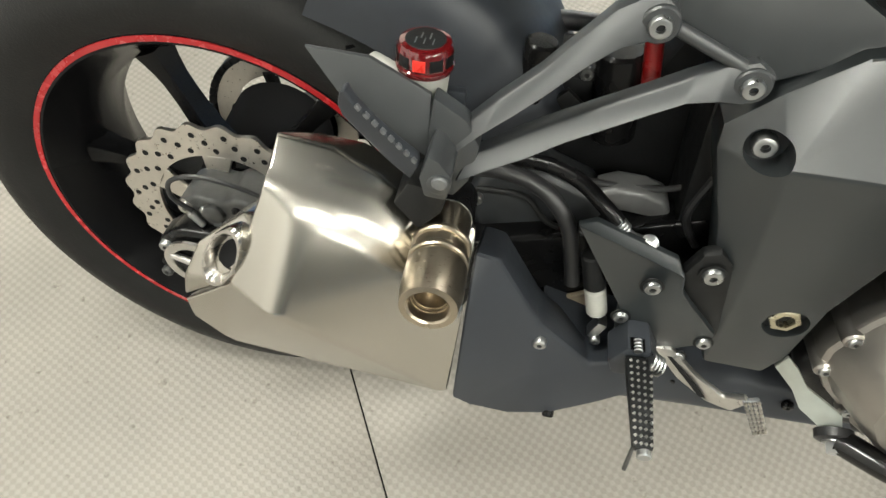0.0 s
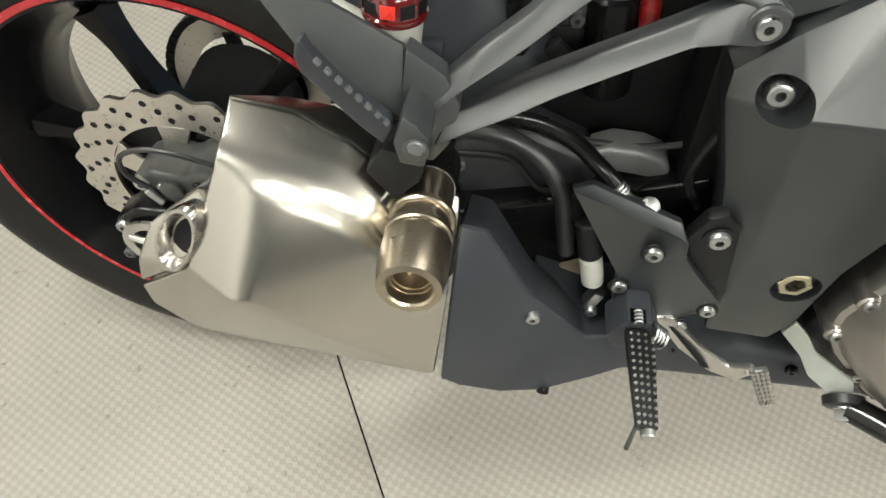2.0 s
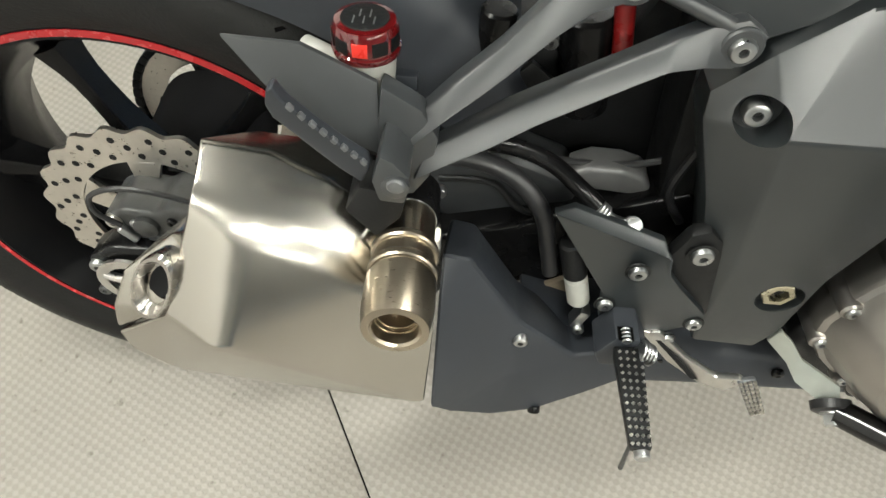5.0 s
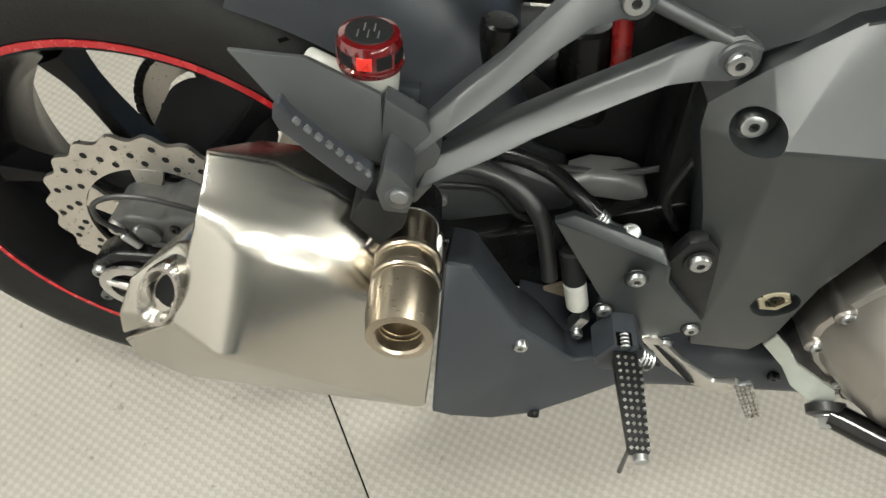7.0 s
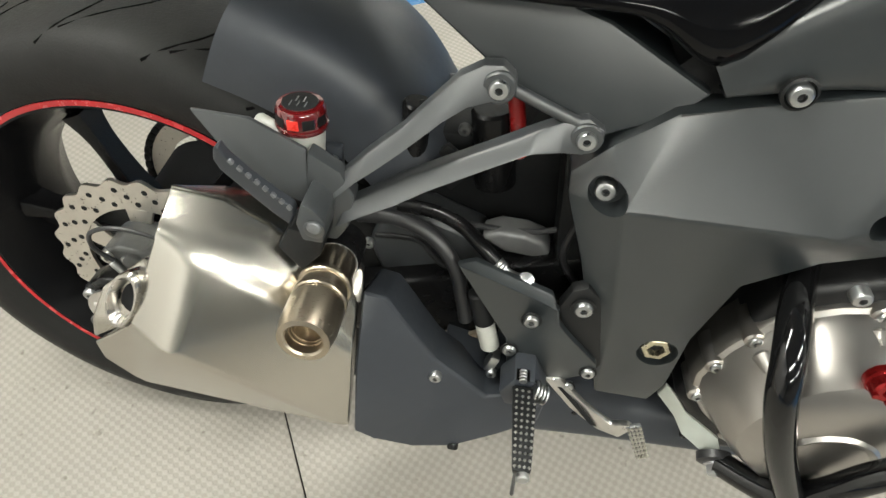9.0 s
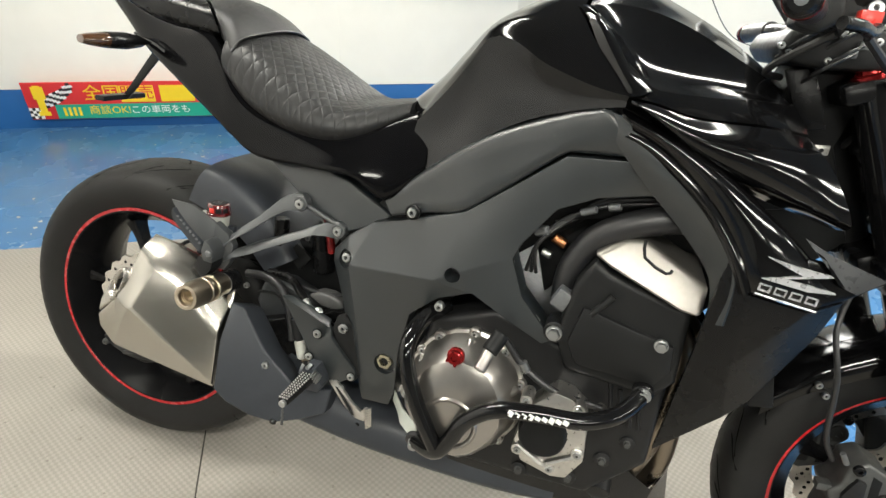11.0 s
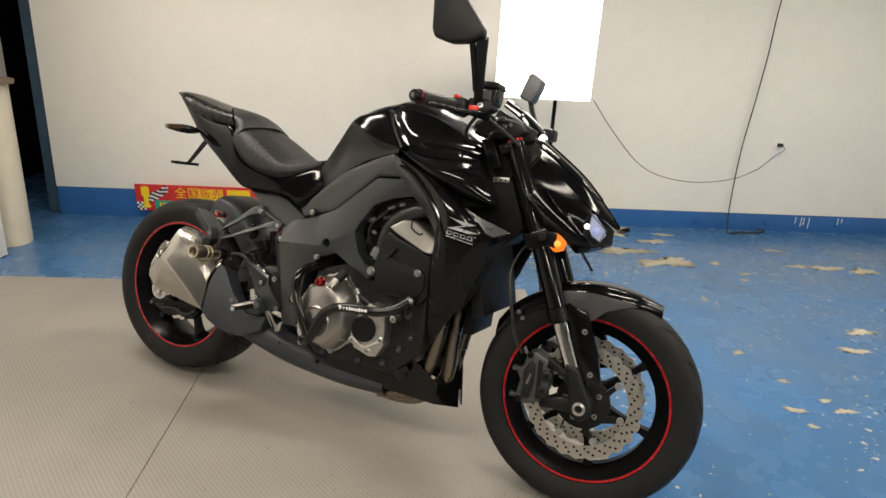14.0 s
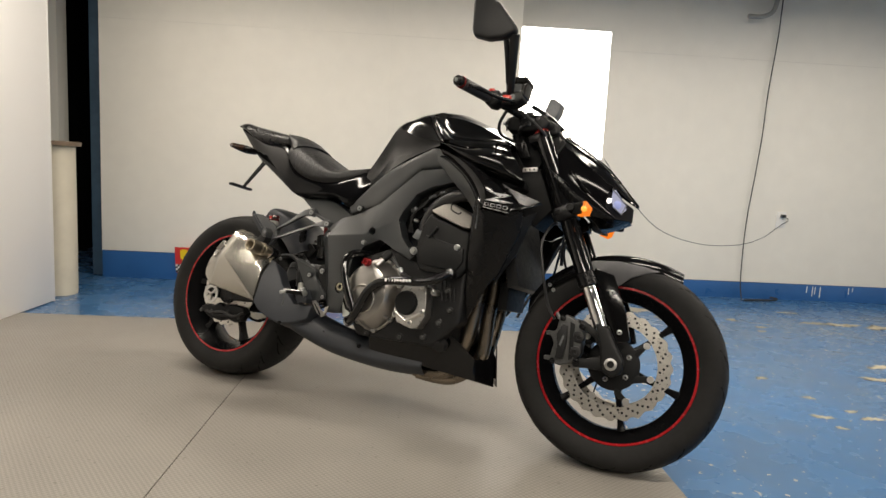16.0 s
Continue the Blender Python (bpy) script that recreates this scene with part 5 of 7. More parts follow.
def faceted(points, faces, back, rolls):
    """A closed shell: faceted outer skin, a rim led back to inner points, and edges rolled by named widths."""
    b2 = bmesh.new()
    lay = b2.edges.layers.float.new("bevel_weight_edge")
    v = [b2.verts.new(p) for p in points]
    for f in faces:
        b2.faces.new([v[i] for i in f])
    rim = [e for e in b2.edges if len(e.link_faces) == 1]
    inner = {}
    for e in rim:
        for q in e.verts:
            if q not in inner:
                inner[q] = b2.verts.new(back(q.co))
    for e in rim:
        b2.faces.new((e.verts[0], e.verts[1], inner[e.verts[1]], inner[e.verts[0]]))
    bmesh.ops.recalc_face_normals(b2, faces=b2.faces)
    groups = []
    for pairs, w, seg in rolls:
        groups.append(([b2.edges.get((v[a], v[b])) for a, b in pairs], w, seg))
    if len(rolls):
        done = [e for g in groups for e in g[0]]
        for e in done:
            assert e is not None
        top = max(g[1] for g in groups)
        for es, w, seg in groups:
            for e in es:
                e[lay] = w / top
        me = bpy.data.meshes.new("tmp")
        b2.to_mesh(me)
        b2.free()
        tmp = new("tmp_roll", me)
        md = tmp.modifiers.new("roll", "BEVEL")
        md.limit_method, md.width, md.segments, md.profile, md.use_clamp_overlap = "WEIGHT", top, max(g[2] for g in groups), 0.5, True
        bpy.context.view_layer.update()
        out = bpy.data.meshes.new_from_object(tmp.evaluated_get(bpy.context.evaluated_depsgraph_get()))
        bpy.data.objects.remove(tmp)
        b2 = bmesh.new()
        b2.from_mesh(out)
        bpy.data.meshes.remove(out)
    bmesh.ops.triangulate(b2, faces=[q for q in b2.faces if len(q.verts) > 4])
    return b2


MUF = [(0.131, -0.206, 0.544), (0.173, -0.200, 0.534), (0.208, -0.204, 0.517), (0.242, -0.208, 0.488), (0.281, -0.200, 0.440),
       (0.283, -0.243, 0.410), (0.279, -0.255, 0.304), (0.073, -0.257, 0.333), (0.100, -0.270, 0.440), (0.133, -0.242, 0.530),
       (0.1425, -0.2930, 0.4430), (0.204, -0.248, 0.497), (0.166, -0.249, 0.516), (0.245, -0.247, 0.462), (0.047, -0.259, 0.366), (0.046, -0.2585, 0.390)]
muf = part("muffler", faceted(MUF, [(0, 1, 12, 9), (1, 2, 11, 12), (2, 3, 13, 11), (3, 4, 5, 13), (9, 12, 10, 8), (12, 11, 10), (11, 13, 10), (13, 5, 6), (13, 6, 10), (10, 6, 7), (8, 10, 7), (8, 7, 14, 15)],
                              lambda p: (0.19 + (p.x - 0.19) * 0.86, p.y + 0.07, 0.42 + (p.z - 0.42) * 0.82 - 0.03),
                              [([(9, 12), (12, 11), (11, 13), (13, 5)], 0.014, 6), ([(10, 12)], 0.013, 6), ([(8, 10), (10, 7), (10, 6), (8, 7)], 0.005, 6), ([(0, 9), (9, 8), (8, 15), (15, 14), (14, 7), (0, 1), (1, 2), (2, 3), (3, 4), (4, 5), (5, 6), (6, 7)], 0.0045, 6)]), M_MUFF, bike, "brushed titanium muffler with bevelled facets", 19)
TIP = [(0.110, -0.232, 0.486), (0.069, -0.248, 0.456), (0.050, -0.254, 0.418), (0.0455, -0.2575, 0.393), (0.103, -0.266, 0.438), (0.122, -0.250, 0.491)]
ON = Vector((-0.310, -0.908, 0.284)).normalized()
OC, OA = Vector((0.0975, -0.2600, 0.4600)), Vector((0.470, 0.077, 0.880))


def oval(bm, k):
    for v in bm.verts:
        d = v.co - OC
        v.co = v.co + OA * d.dot(OA) * k
    return bm


part("end_cap", drilled(slab3(TIP, 0.05, [(0, 1, 2, 4, 5), (2, 3, 4)], 0.005, 3, inner=0.85, drop=0.02), [(OC, ON, 0.0150, 0.020)]), M_MUFF, muf, "", 60)
part("outlet_ring", oval(turned(OC, ON, [(-0.010, 0.0150), (0.002, 0.0152), (0.0045, 0.0142), (0.0045, 0.0125), (0.000, 0.0102), (-0.006, 0.0092), (-0.006, 0.0)], 40, close=False), 1.35), M_RING, muf, "polished oval outlet ring")
part("outlet_bore", oval(turned(OC + ON * -0.0054, ON, [(0, 0.0076), (0.0006, 0.0076), (0.0006, 0.0)], 32, close=False), 1.35), M_BLACK_GLOOM, muf, "dark outlet bore")
G = [(0.284, -0.204, 0.450), (0.284, -0.240, 0.392), (0.284, -0.259, 0.303), (0.300, -0.250, 0.278), (0.340, -0.238, 0.254), (0.381, -0.225, 0.243), (0.430, -0.208, 0.254), (0.470, -0.196, 0.272), (0.476, -0.186, 0.318), (0.410, -0.199, 0.312), (0.352, -0.203, 0.368), (0.306, -0.203, 0.444), (0.357, -0.216, 0.300)]
gd = part("muffler_guard", slab3(G, 0.06, [(0, 1, 12, 10, 11), (1, 2, 3, 12), (3, 4, 5, 12), (5, 6, 9, 12), (6, 7, 8, 9), (12, 9, 10)], 0.006, 3, inner=0.95, drop=0.02), M_GUARD, bike, "satin grey muffler guard", 30)
bolt((0.356, -0.209, 0.345), 0.0065, gd)
bolt((0.383, -0.224, 0.244), 0.006, gd, (0, -0.8, -0.6), material=M_SATIN)

# rear brake caliper, axle block and hose
sa = part("swingarm", slab3([(-0.058, -0.146, 0.318), (-0.040, -0.148, 0.288), (0.05, -0.140, 0.280), (0.30, -0.125, 0.300), (0.54, -0.120, 0.345), (0.56, -0.120, 0.440), (0.48, -0.122, 0.450), (0.28, -0.128, 0.375), (0.06, -0.140, 0.335), (-0.03, -0.146, 0.340)], 0.035, None, 0.007, 3), M_SATIN, bike, "black swing arm")
part("far_arm", slab3([(-0.058, 0.112, 0.318), (-0.040, 0.112, 0.288), (0.05, 0.110, 0.280), (0.54, 0.090, 0.345), (0.56, 0.090, 0.440), (0.48, 0.092, 0.450), (0.06, 0.110, 0.335)], 0.035, None, 0.007, 3), M_SATIN, sa)
bolt((-0.047, -0.1475, 0.314), 0.008, sa, material=M_ZINC)
ax = part("axle_cap", turned((-0.018, -0.1485, 0.295), (0, -1, 0), [(0, 0.0240), (0, 0.0340), (0.004, 0.0340), (0.004, 0.0240)], 40, close=False), M_ALU, sa, "pale round spoked axle cap")
for k in range(3):
    a_ = radians(120 * k + 40)
    part("cap_spoke", rod((-0.018, -0.1505, 0.295), (-0.018 + 0.027 * math.cos(a_), -0.1505, 0.295 + 0.027 * math.sin(a_)), 0.0045, 8), M_ALU, ax)
part("axle_nut", turned((0.0, -0.142, 0.3075), (0, -1, 0), [(0, 0.011), (0.004, 0.011), (0.005, 0.009), (0.010, 0.009), (0.011, 0.007), (0.011, 0.005), (0.004, 0.005)], 24, close=False), M_ZINC, sa)
cal = part("rear_caliper", slab3([(-0.034, -0.128, 0.362), (-0.012, -0.128, 0.376), (0.018, -0.128, 0.372), (0.030, -0.128, 0.380), (0.075, -0.128, 0.376), (0.090, -0.128, 0.345), (0.040, -0.128, 0.322), (-0.010, -0.128, 0.334)], 0.055, None, 0.006, 3), M_CAST, bike, "worn black rear brake caliper")
bolt((-0.022, -0.128, 0.360), 0.008, cal, material=M_ALU)
bolt((-0.002, -0.129, 0.360), 0.005, cal)
bolt((0.034, -0.129, 0.366), 0.005, cal, material=M_SATIN)
part("brake_hose", tube([(-0.012, -0.134, 0.362), (-0.028, -0.136, 0.380), (-0.024, -0.136, 0.402), (0.005, -0.134, 0.412), (0.045, -0.130, 0.402), (0.10, -0.125, 0.375)], 0.0026, 8, 8), M_HOSE, cal)
part("bleed_nipple", rod((-0.016, -0.133, 0.358), (-0.004, -0.133, 0.342), 0.0045, 10, 0.001), M_ZINC, cal)
lowc = part("caliper_bracket", slab3([(px, -0.118, pz) for px, pz in ((-0.095, 0.240), (-0.060, 0.256), (-0.030, 0.250), (-0.005, 0.268), (0.025, 0.256), (0.055, 0.268), (0.115, 0.264), (0.138, 0.244), (0.118, 0.214), (0.080, 0.204), (0.050, 0.214), (0.010, 0.200), (-0.040, 0.206), (-0.075, 0.222))], 0.030, None, 0.007, 3), M_DARK, bike, "greasy black lower caliper bracket")
for px, pz in ((-0.03, 0.230), (0.05, 0.236), (0.105, 0.225), (-0.085, 0.228)):
    bolt((px, -0.1195, pz), 0.0068, lowc, material=M_CAST)
part("rib", tube([(-0.060, -0.120, 0.228), (0.0, -0.124, 0.220), (0.09, -0.122, 0.226)], 0.005, 10, 6), M_CASE, lowc)
part("hose", tube([(0.13, -0.125, 0.245), (0.09, -0.132, 0.226), (0.03, -0.130, 0.236), (-0.03, -0.128, 0.222)], 0.0045, 8, 6), M_HOSE, lowc)

# passenger footrest hanger
hg = part("footrest_hanger", slab3([(0.242, -0.192, 0.583), (0.266, -0.190, 0.566), (0.277, -0.190, 0.545), (0.272, -0.195, 0.516), (0.262, -0.196, 0.500), (0.240, -0.196, 0.500), (0.238, -0.196, 0.540)], 0.016, None, 0.003), M_HANGER, bike, "charcoal passenger footrest hanger")
def strut(tops, lows, name="strut"):
    k = len(tops)
    return part(name, slab3(tops + lows, 0.014, [(q, q + 1, k + q + 1, k + q) for q in range(k - 1)], 0.0018, 2), M_HANGER, hg, "", 32)


strut([(0.265, -0.185, 0.560), (0.284, -0.179, 0.579), (0.310, -0.169, 0.600), (0.323, -0.164, 0.614), (0.349, -0.153, 0.640), (0.366, -0.147, 0.648), (0.380, -0.146, 0.649), (0.390, -0.146, 0.641)],
      [(0.256, -0.197, 0.538), (0.278, -0.194, 0.560), (0.300, -0.185, 0.5755), (0.314, -0.179, 0.586), (0.340, -0.168, 0.608), (0.358, -0.160, 0.619), (0.375, -0.153, 0.622), (0.390, -0.149, 0.628)])
strut([(0.270, -0.190, 0.536), (0.289, -0.182, 0.544), (0.318, -0.173, 0.559), (0.333, -0.168, 0.565), (0.386, -0.155, 0.588), (0.411, -0.151, 0.601), (0.432, -0.147, 0.610), (0.450, -0.146, 0.615), (0.464, -0.148, 0.607)],
      [(0.262, -0.200, 0.517), (0.281, -0.197, 0.528), (0.308, -0.188, 0.538), (0.336, -0.179, 0.552), (0.389, -0.167, 0.577), (0.410, -0.163, 0.587), (0.432, -0.157, 0.588), (0.450, -0.151, 0.585), (0.464, -0.149, 0.595)])
part("tie_bar", rod((0.385, -0.143, 0.632), (0.452, -0.143, 0.605), 0.005, 10), M_HANGER, hg)
for p in ((0.379, -0.148, 0.633), (0.451, -0.147, 0.599)):
    part("bolt_boss", turned(p, (0, -1, 0), [(-0.014, 0.0130), (0.002, 0.0130), (0.0035, 0.0118), (0.0035, 0.010)], 28), M_HANGER, hg)
    bolt(Vector(p) + Vector((0, -0.004, 0)), 0.0080, hg)
part("guard_plate", slab3([(0.154, -0.190, 0.606), (0.198, -0.189, 0.604), (0.240, -0.188, 0.582), (0.241, -0.198, 0.536), (0.222, -0.200, 0.545), (0.178, -0.197, 0.578)], 0.004, None, 0.0015), M_HANGER, hg)
pg = part("passenger_peg", slab3([(0.1913, -0.2358, 0.6072), (0.1951, -0.2363, 0.6103), (0.1967, -0.2351, 0.6049), (0.1985, -0.2342, 0.6005), (0.2116, -0.2302, 0.5823), (0.2258, -0.2270, 0.5662), (0.2382, -0.2247, 0.5548), (0.2389, -0.2234, 0.5470), (0.2330, -0.2214, 0.5331), (0.2208, -0.2238, 0.5461), (0.2089, -0.2266, 0.5613), (0.1981, -0.2294, 0.5760), (0.1905, -0.2316, 0.5864), (0.1885, -0.2336, 0.5963)], 0.010, None, 0.0026, 3), M_GUARD, hg, "folded passenger footpeg with worn teeth")
for i in range(8):
    q = Vector((0.2020, -0.2338, 0.5968)).lerp(Vector((0.2362, -0.2250, 0.5545)), i / 7)
    part("tooth", box(q, (0.0042, 0.0036, 0.0028), 0.0009, Matrix.Rotation(radians(51), 3, "Y")), M_PEG, pg, "worn silver tooth")
part("peg_fork", slab3([(0.245, -0.226, 0.560), (0.253, -0.225, 0.555), (0.262, -0.224, 0.543), (0.260, -0.226, 0.522), (0.244, -0.228, 0.525), (0.240, -0.228, 0.541)], 0.034, None, 0.003, 2), M_HANGER, hg)
part("peg_foot", slab3([(0.231, -0.221, 0.529), (0.221, -0.224, 0.510), (0.241, -0.228, 0.491), (0.257, -0.226, 0.509), (0.260, -0.224, 0.522), (0.245, -0.225, 0.530)], 0.032, None, 0.0025, 2), M_MATTE, hg)
part("pivot_pin", turned((0.2545, -0.2270, 0.5395), (0, -1, 0), [(-0.004, 0.0056), (0.0012, 0.0056), (0.0022, 0.0046), (0.0024, 0.0)], 24, close=False), M_PEG, hg)
part("pivot_washer", turned((0.254, -0.2262, 0.537), (0, -1, 0), [(-0.004, 0.0085), (0.001, 0.0085), (0.0015, 0.0075)], 28), M_HANGER, hg)
bolt((0.278, -0.152, 0.459), 0.0052, hg)

# crash slider
SD = Vector((0.02, -1, 0.115)).normalized()
sl = part("frame_slider", turned((0.2595, -0.196, 0.4755), SD, [(0, 0.0188), (0.0315, 0.0190), (0.0320, 0.0218), (0.0335, 0.0228), (0.0370, 0.0228), (0.0385, 0.0218), (0.0388, 0.0202), (0.0490, 0.0202), (0.0495, 0.0218), (0.0510, 0.0228), (0.0550, 0.0228), (0.0565, 0.0218), (0.0568, 0.0206), (0.0600, 0.0206), (0.0605, 0.0226), (0.0840, 0.0226), (0.0985, 0.0204), (0.0990, 0.0158), (0.0975, 0.0142), (0.0900, 0.0138), (0.0900, 0.0128), (0.0870, 0.0128), (0.0870, 0.0118), (0.0700, 0.0118), (0.0700, 0.0)], 48, close=False), M_BRONZE, bike, "bronze anodised crash slider", 30)
part("collar", turned((0.2585, -0.165, 0.471), SD, [(0, 0.021), (0.030, 0.021), (0.032, 0.0195)], 32), M_SATIN, sl, "black mounting collar")
part("ring", turned((0.2590, -0.1935, 0.4745), SD, [(0, 0.0198), (0.0035, 0.0198), (0.0040, 0.0188)], 40), M_ALU, sl)
part("strap", slab3([(0.268, -0.185, 0.470), (0.282, -0.192, 0.462), (0.284, -0.205, 0.435), (0.272, -0.210, 0.440)], 0.006, None, 0.002), M_MUFF, sl)

# brake fluid reservoir
rs = part("brake_reservoir", turned((0.2305, -0.164, 0.548), (0, 0, 1), [(0, 0.010), (0.004, 0.0145), (0.012, 0.0160), (0.034, 0.0176), (0.041, 0.0178)], 32), M_WHITEPL, bike, "milky brake fluid reservoir with a red cap")
cp = bmesh.new()
turned((0.2305, -0.164, 0.5885), (0, 0, 1), [(0, 0.0200), (0.0020, 0.0207), (0.0038, 0.0207), (0.0048, 0.0196), (0.0160, 0.0196), (0.0192, 0.0178), (0.0200, 0.0140)], 48, cp)
part("cap", cp, M_REDCAP, rs, "clear red anodised cap")
for ang, w_, m_ in ((-92, 0.0090, M_REDPL), (-57, 0.0095, M_DARK), (-127, 0.0095, M_DARK), (-22, 0.0090, M_DARK), (-162, 0.0090, M_DARK), (90, 0.012, M_DARK)):
    a = radians(ang)
    part("cap_window", box((0.2305 + math.cos(a) * 0.0192, -0.164 + math.sin(a) * 0.0192, 0.5988), (0.0016, w_, 0.0085), 0.0006, Matrix.Rotation(a, 3, "Z")), m_, rs)
part("cap_top", turned((0.2305, -0.164, 0.6085), (0, 0, 1), [(0, 0.0142), (0.0008, 0.0138), (0.0008, 0.0)], 40, close=False), M_DARK, rs, "dark lid disc with fine print")
for i in range(5):
    part("print_line", box((0.2245 + 0.003 * i, -0.1655 + (0.004 if i % 2 else -0.003), 0.6096), (0.0008, 0.0075, 0.0004)), M_PEG, rs)
part("hose_nozzle", tube([(0.218, -0.160, 0.572), (0.200, -0.156, 0.578), (0.190, -0.150, 0.578)], 0.0065, 12, 5), M_WHITEPL, rs)
part("mount_ear", box((0.254, -0.160, 0.560), (0.014, 0.008, 0.022), 0.002), M_GUARD, rs)
bolt((0.254, -0.165, 0.559), 0.0045, rs)

# rear hugger
rows = []
for th, r, drop in ((66, 0.376, 0.078), (58, 0.390, 0.085), (50, 0.399, 0.086), (41, 0.403, 0.08), (30, 0.400, 0.07)):
    c, s = math.cos(radians(th)), math.sin(radians(th))
    rows.append([(RW.x + c * (r - k * drop), -0.105 * w, RW.z + s * (r - k * drop)) for k, w in ((1.0, 1.0), (0.45, 1.0), (0.12, 0.86), (0.0, 0.45), (0.0, 0.0))])
part("rear_hugger", loft(rows, 5, 4, thick=0.003, mirror=True), M_GUARD, bike, "matte dark grey rear hugger")

# heel guard, brake pedal, rider peg
hl = part("heel_guard", slab3([(0.364, -0.172, 0.467), (0.454, -0.174, 0.434), (0.463, -0.178, 0.431), (0.466, -0.180, 0.415), (0.480, -0.180, 0.398), (0.513, -0.178, 0.362), (0.515, -0.178, 0.346), (0.498, -0.179, 0.340), (0.465, -0.180, 0.318), (0.425, -0.178, 0.345), (0.420, -0.177, 0.380)], 0.010, None, 0.0025), M_FRAME, bike, "charcoal rider heel guard")
part("top_bevel", slab3([(0.364, -0.172, 0.468), (0.454, -0.1755, 0.4335), (0.461, -0.1785, 0.4325), (0.455, -0.166, 0.441), (0.380, -0.164, 0.468)], 0.006, None, 0.001), M_FRAME, hl)
part("rear_bracket", slab3([(0.462, -0.172, 0.430), (0.470, -0.172, 0.455), (0.484, -0.170, 0.460), (0.497, -0.170, 0.448), (0.510, -0.170, 0.405), (0.520, -0.170, 0.352), (0.512, -0.172, 0.338), (0.490, -0.172, 0.350)], 0.014, None, 0.004), M_MATTE, hl)
for p, r in (((0.439, -0.181, 0.417), 0.0075), ((0.484, -0.174, 0.436), 0.0088), ((0.425, -0.180, 0.368), 0.0068), ((0.507, -0.180, 0.350), 0.0068), ((0.492, -0.182, 0.325), 0.0058)):
    bolt(p, r, hl)
    part("counterbore", turned(Vector(p) + Vector((0, 0.0012, 0)), (0, -1, 0), [(0, r * 1.35), (0.0008, r * 1.35), (0.0008, r * 1.05)], 24), M_MATTE, hl)
pm = part("brake_master", rod((0.397, -0.164, 0.386), (0.407, -0.167, 0.352), 0.0100, 20, 0.003), M_WHITEPL, bike, "white brake master cylinder boot")
part("cylinder", rod((0.386, -0.160, 0.425), (0.397, -0.164, 0.386), 0.0105, 18, 0.002), M_DARK, pm)
part("clevis", box((0.411, -0.170, 0.335), (0.010, 0.014, 0.024), 0.002, Matrix.Rotation(radians(16), 3, "Y")), M_ZINC, pm, "zinc clevis")
bolt((0.412, -0.178, 0.322), 0.0055, pm)
bolt((0.428, -0.160, 0.448), 0.0064, bike, (0.1, -0.7, 0.7), name="banjo_bolt", hexhead=True)
part("banjo_fitting", tube([(0.404, -0.155, 0.456), (0.414, -0.156, 0.449), (0.428, -0.157, 0.446)], 0.0045, 10, 5), M_ZINC, bike)
for k in range(4):
    part("hose_ferrule", turned((0.397 + k * 0.0025, -0.1535 - k * 0.0006, 0.4625 - k * 0.002), (0.75, -0.1, -0.55), [(0, 0.0062), (0.0012, 0.0066), (0.0024, 0.0062)], 14), M_ZINC, bike)
peg = part("rider_footpeg", solid([(0.4355, -0.300, 0.358), (0.4525, -0.300, 0.358), (0.4525, -0.298, 0.346), (0.4375, -0.298, 0.346), (0.4310, -0.214, 0.3595), (0.4560, -0.214, 0.3595), (0.4560, -0.214, 0.344), (0.4340, -0.214, 0.344)],
                                   [(0, 1, 2, 3), (4, 5, 6, 7), (0, 1, 5, 4), (1, 2, 6, 5), (2, 3, 7, 6), (3, 0, 4, 7)], 0.0025), M_MATTE, bike, "black knurled rider footpeg")
for i in range(13):
    for j in range(4):
        f = i / 12
        part("stud", turned((0.4378 - 0.002 * f + j * (0.0042 + 0.0017 * f), -0.296 + i * 0.0064, 0.3578 + 0.0012 * f), (0, 0, 1), [(0, 0.0019), (0.0026, 0.0006)], 4), M_ALU, peg)
part("end_clip", rod((0.446, -0.298, 0.351), (0.446, -0.305, 0.351), 0.006, 12, 0.001), M_ZINC, peg)
part("feeler_pin", rod((0.4405, -0.290, 0.348), (0.4425, -0.296, 0.306), 0.0015, 10, 0.0004, 0.0022), M_CAST, peg)
part("mount", slab3([(0.420, -0.212, 0.340), (0.432, -0.212, 0.366), (0.452, -0.212, 0.366), (0.468, -0.212, 0.336), (0.462, -0.212, 0.322), (0.428, -0.212, 0.322)], 0.034, None, 0.003), M_GUARD, peg)
# Dark box laid on the mount paints the shade of its open window.
part("clevis_shade", box((0.4405, -0.206, 0.3662), (0.013, 0.013, 0.0012), 0.0004), M_GROOVE, peg)
for k in range(4):
    part("spring_coil", turned((0.4405, -0.2145 + k * 0.0036, 0.3668), (0, 1, 0), [(0, 0.0034), (0.001, 0.0042), (0.002, 0.0034)], 14), M_ZINC, peg)
for k in range(4):
    part("spring_coil", turned((0.4520 + k * 0.0034, -0.2160, 0.3600 - k * 0.0025), (1, 0, -0.4), [(0, 0.0085), (0.0012, 0.0096), (0.0024, 0.0085)], 18), M_ZINC, peg)
pd = part("brake_pedal", slab3([(0.466, -0.182, 0.332), (0.482, -0.182, 0.336), (0.514, -0.192, 0.309), (0.540, -0.206, 0.304), (0.552, -0.216, 0.322), (0.558, -0.216, 0.318), (0.550, -0.212, 0.292), (0.530, -0.202, 0.286), (0.500, -0.188, 0.296)], 0.008, None, 0.0025), M_ALU, bike, "cast aluminium brake pedal")
part("slot", slab3([(0.480, -0.1835, 0.326), (0.484, -0.1835, 0.327), (0.528, -0.2015, 0.291), (0.522, -0.2000, 0.290)], 0.003, None, 0.0), M_DARK, pd)
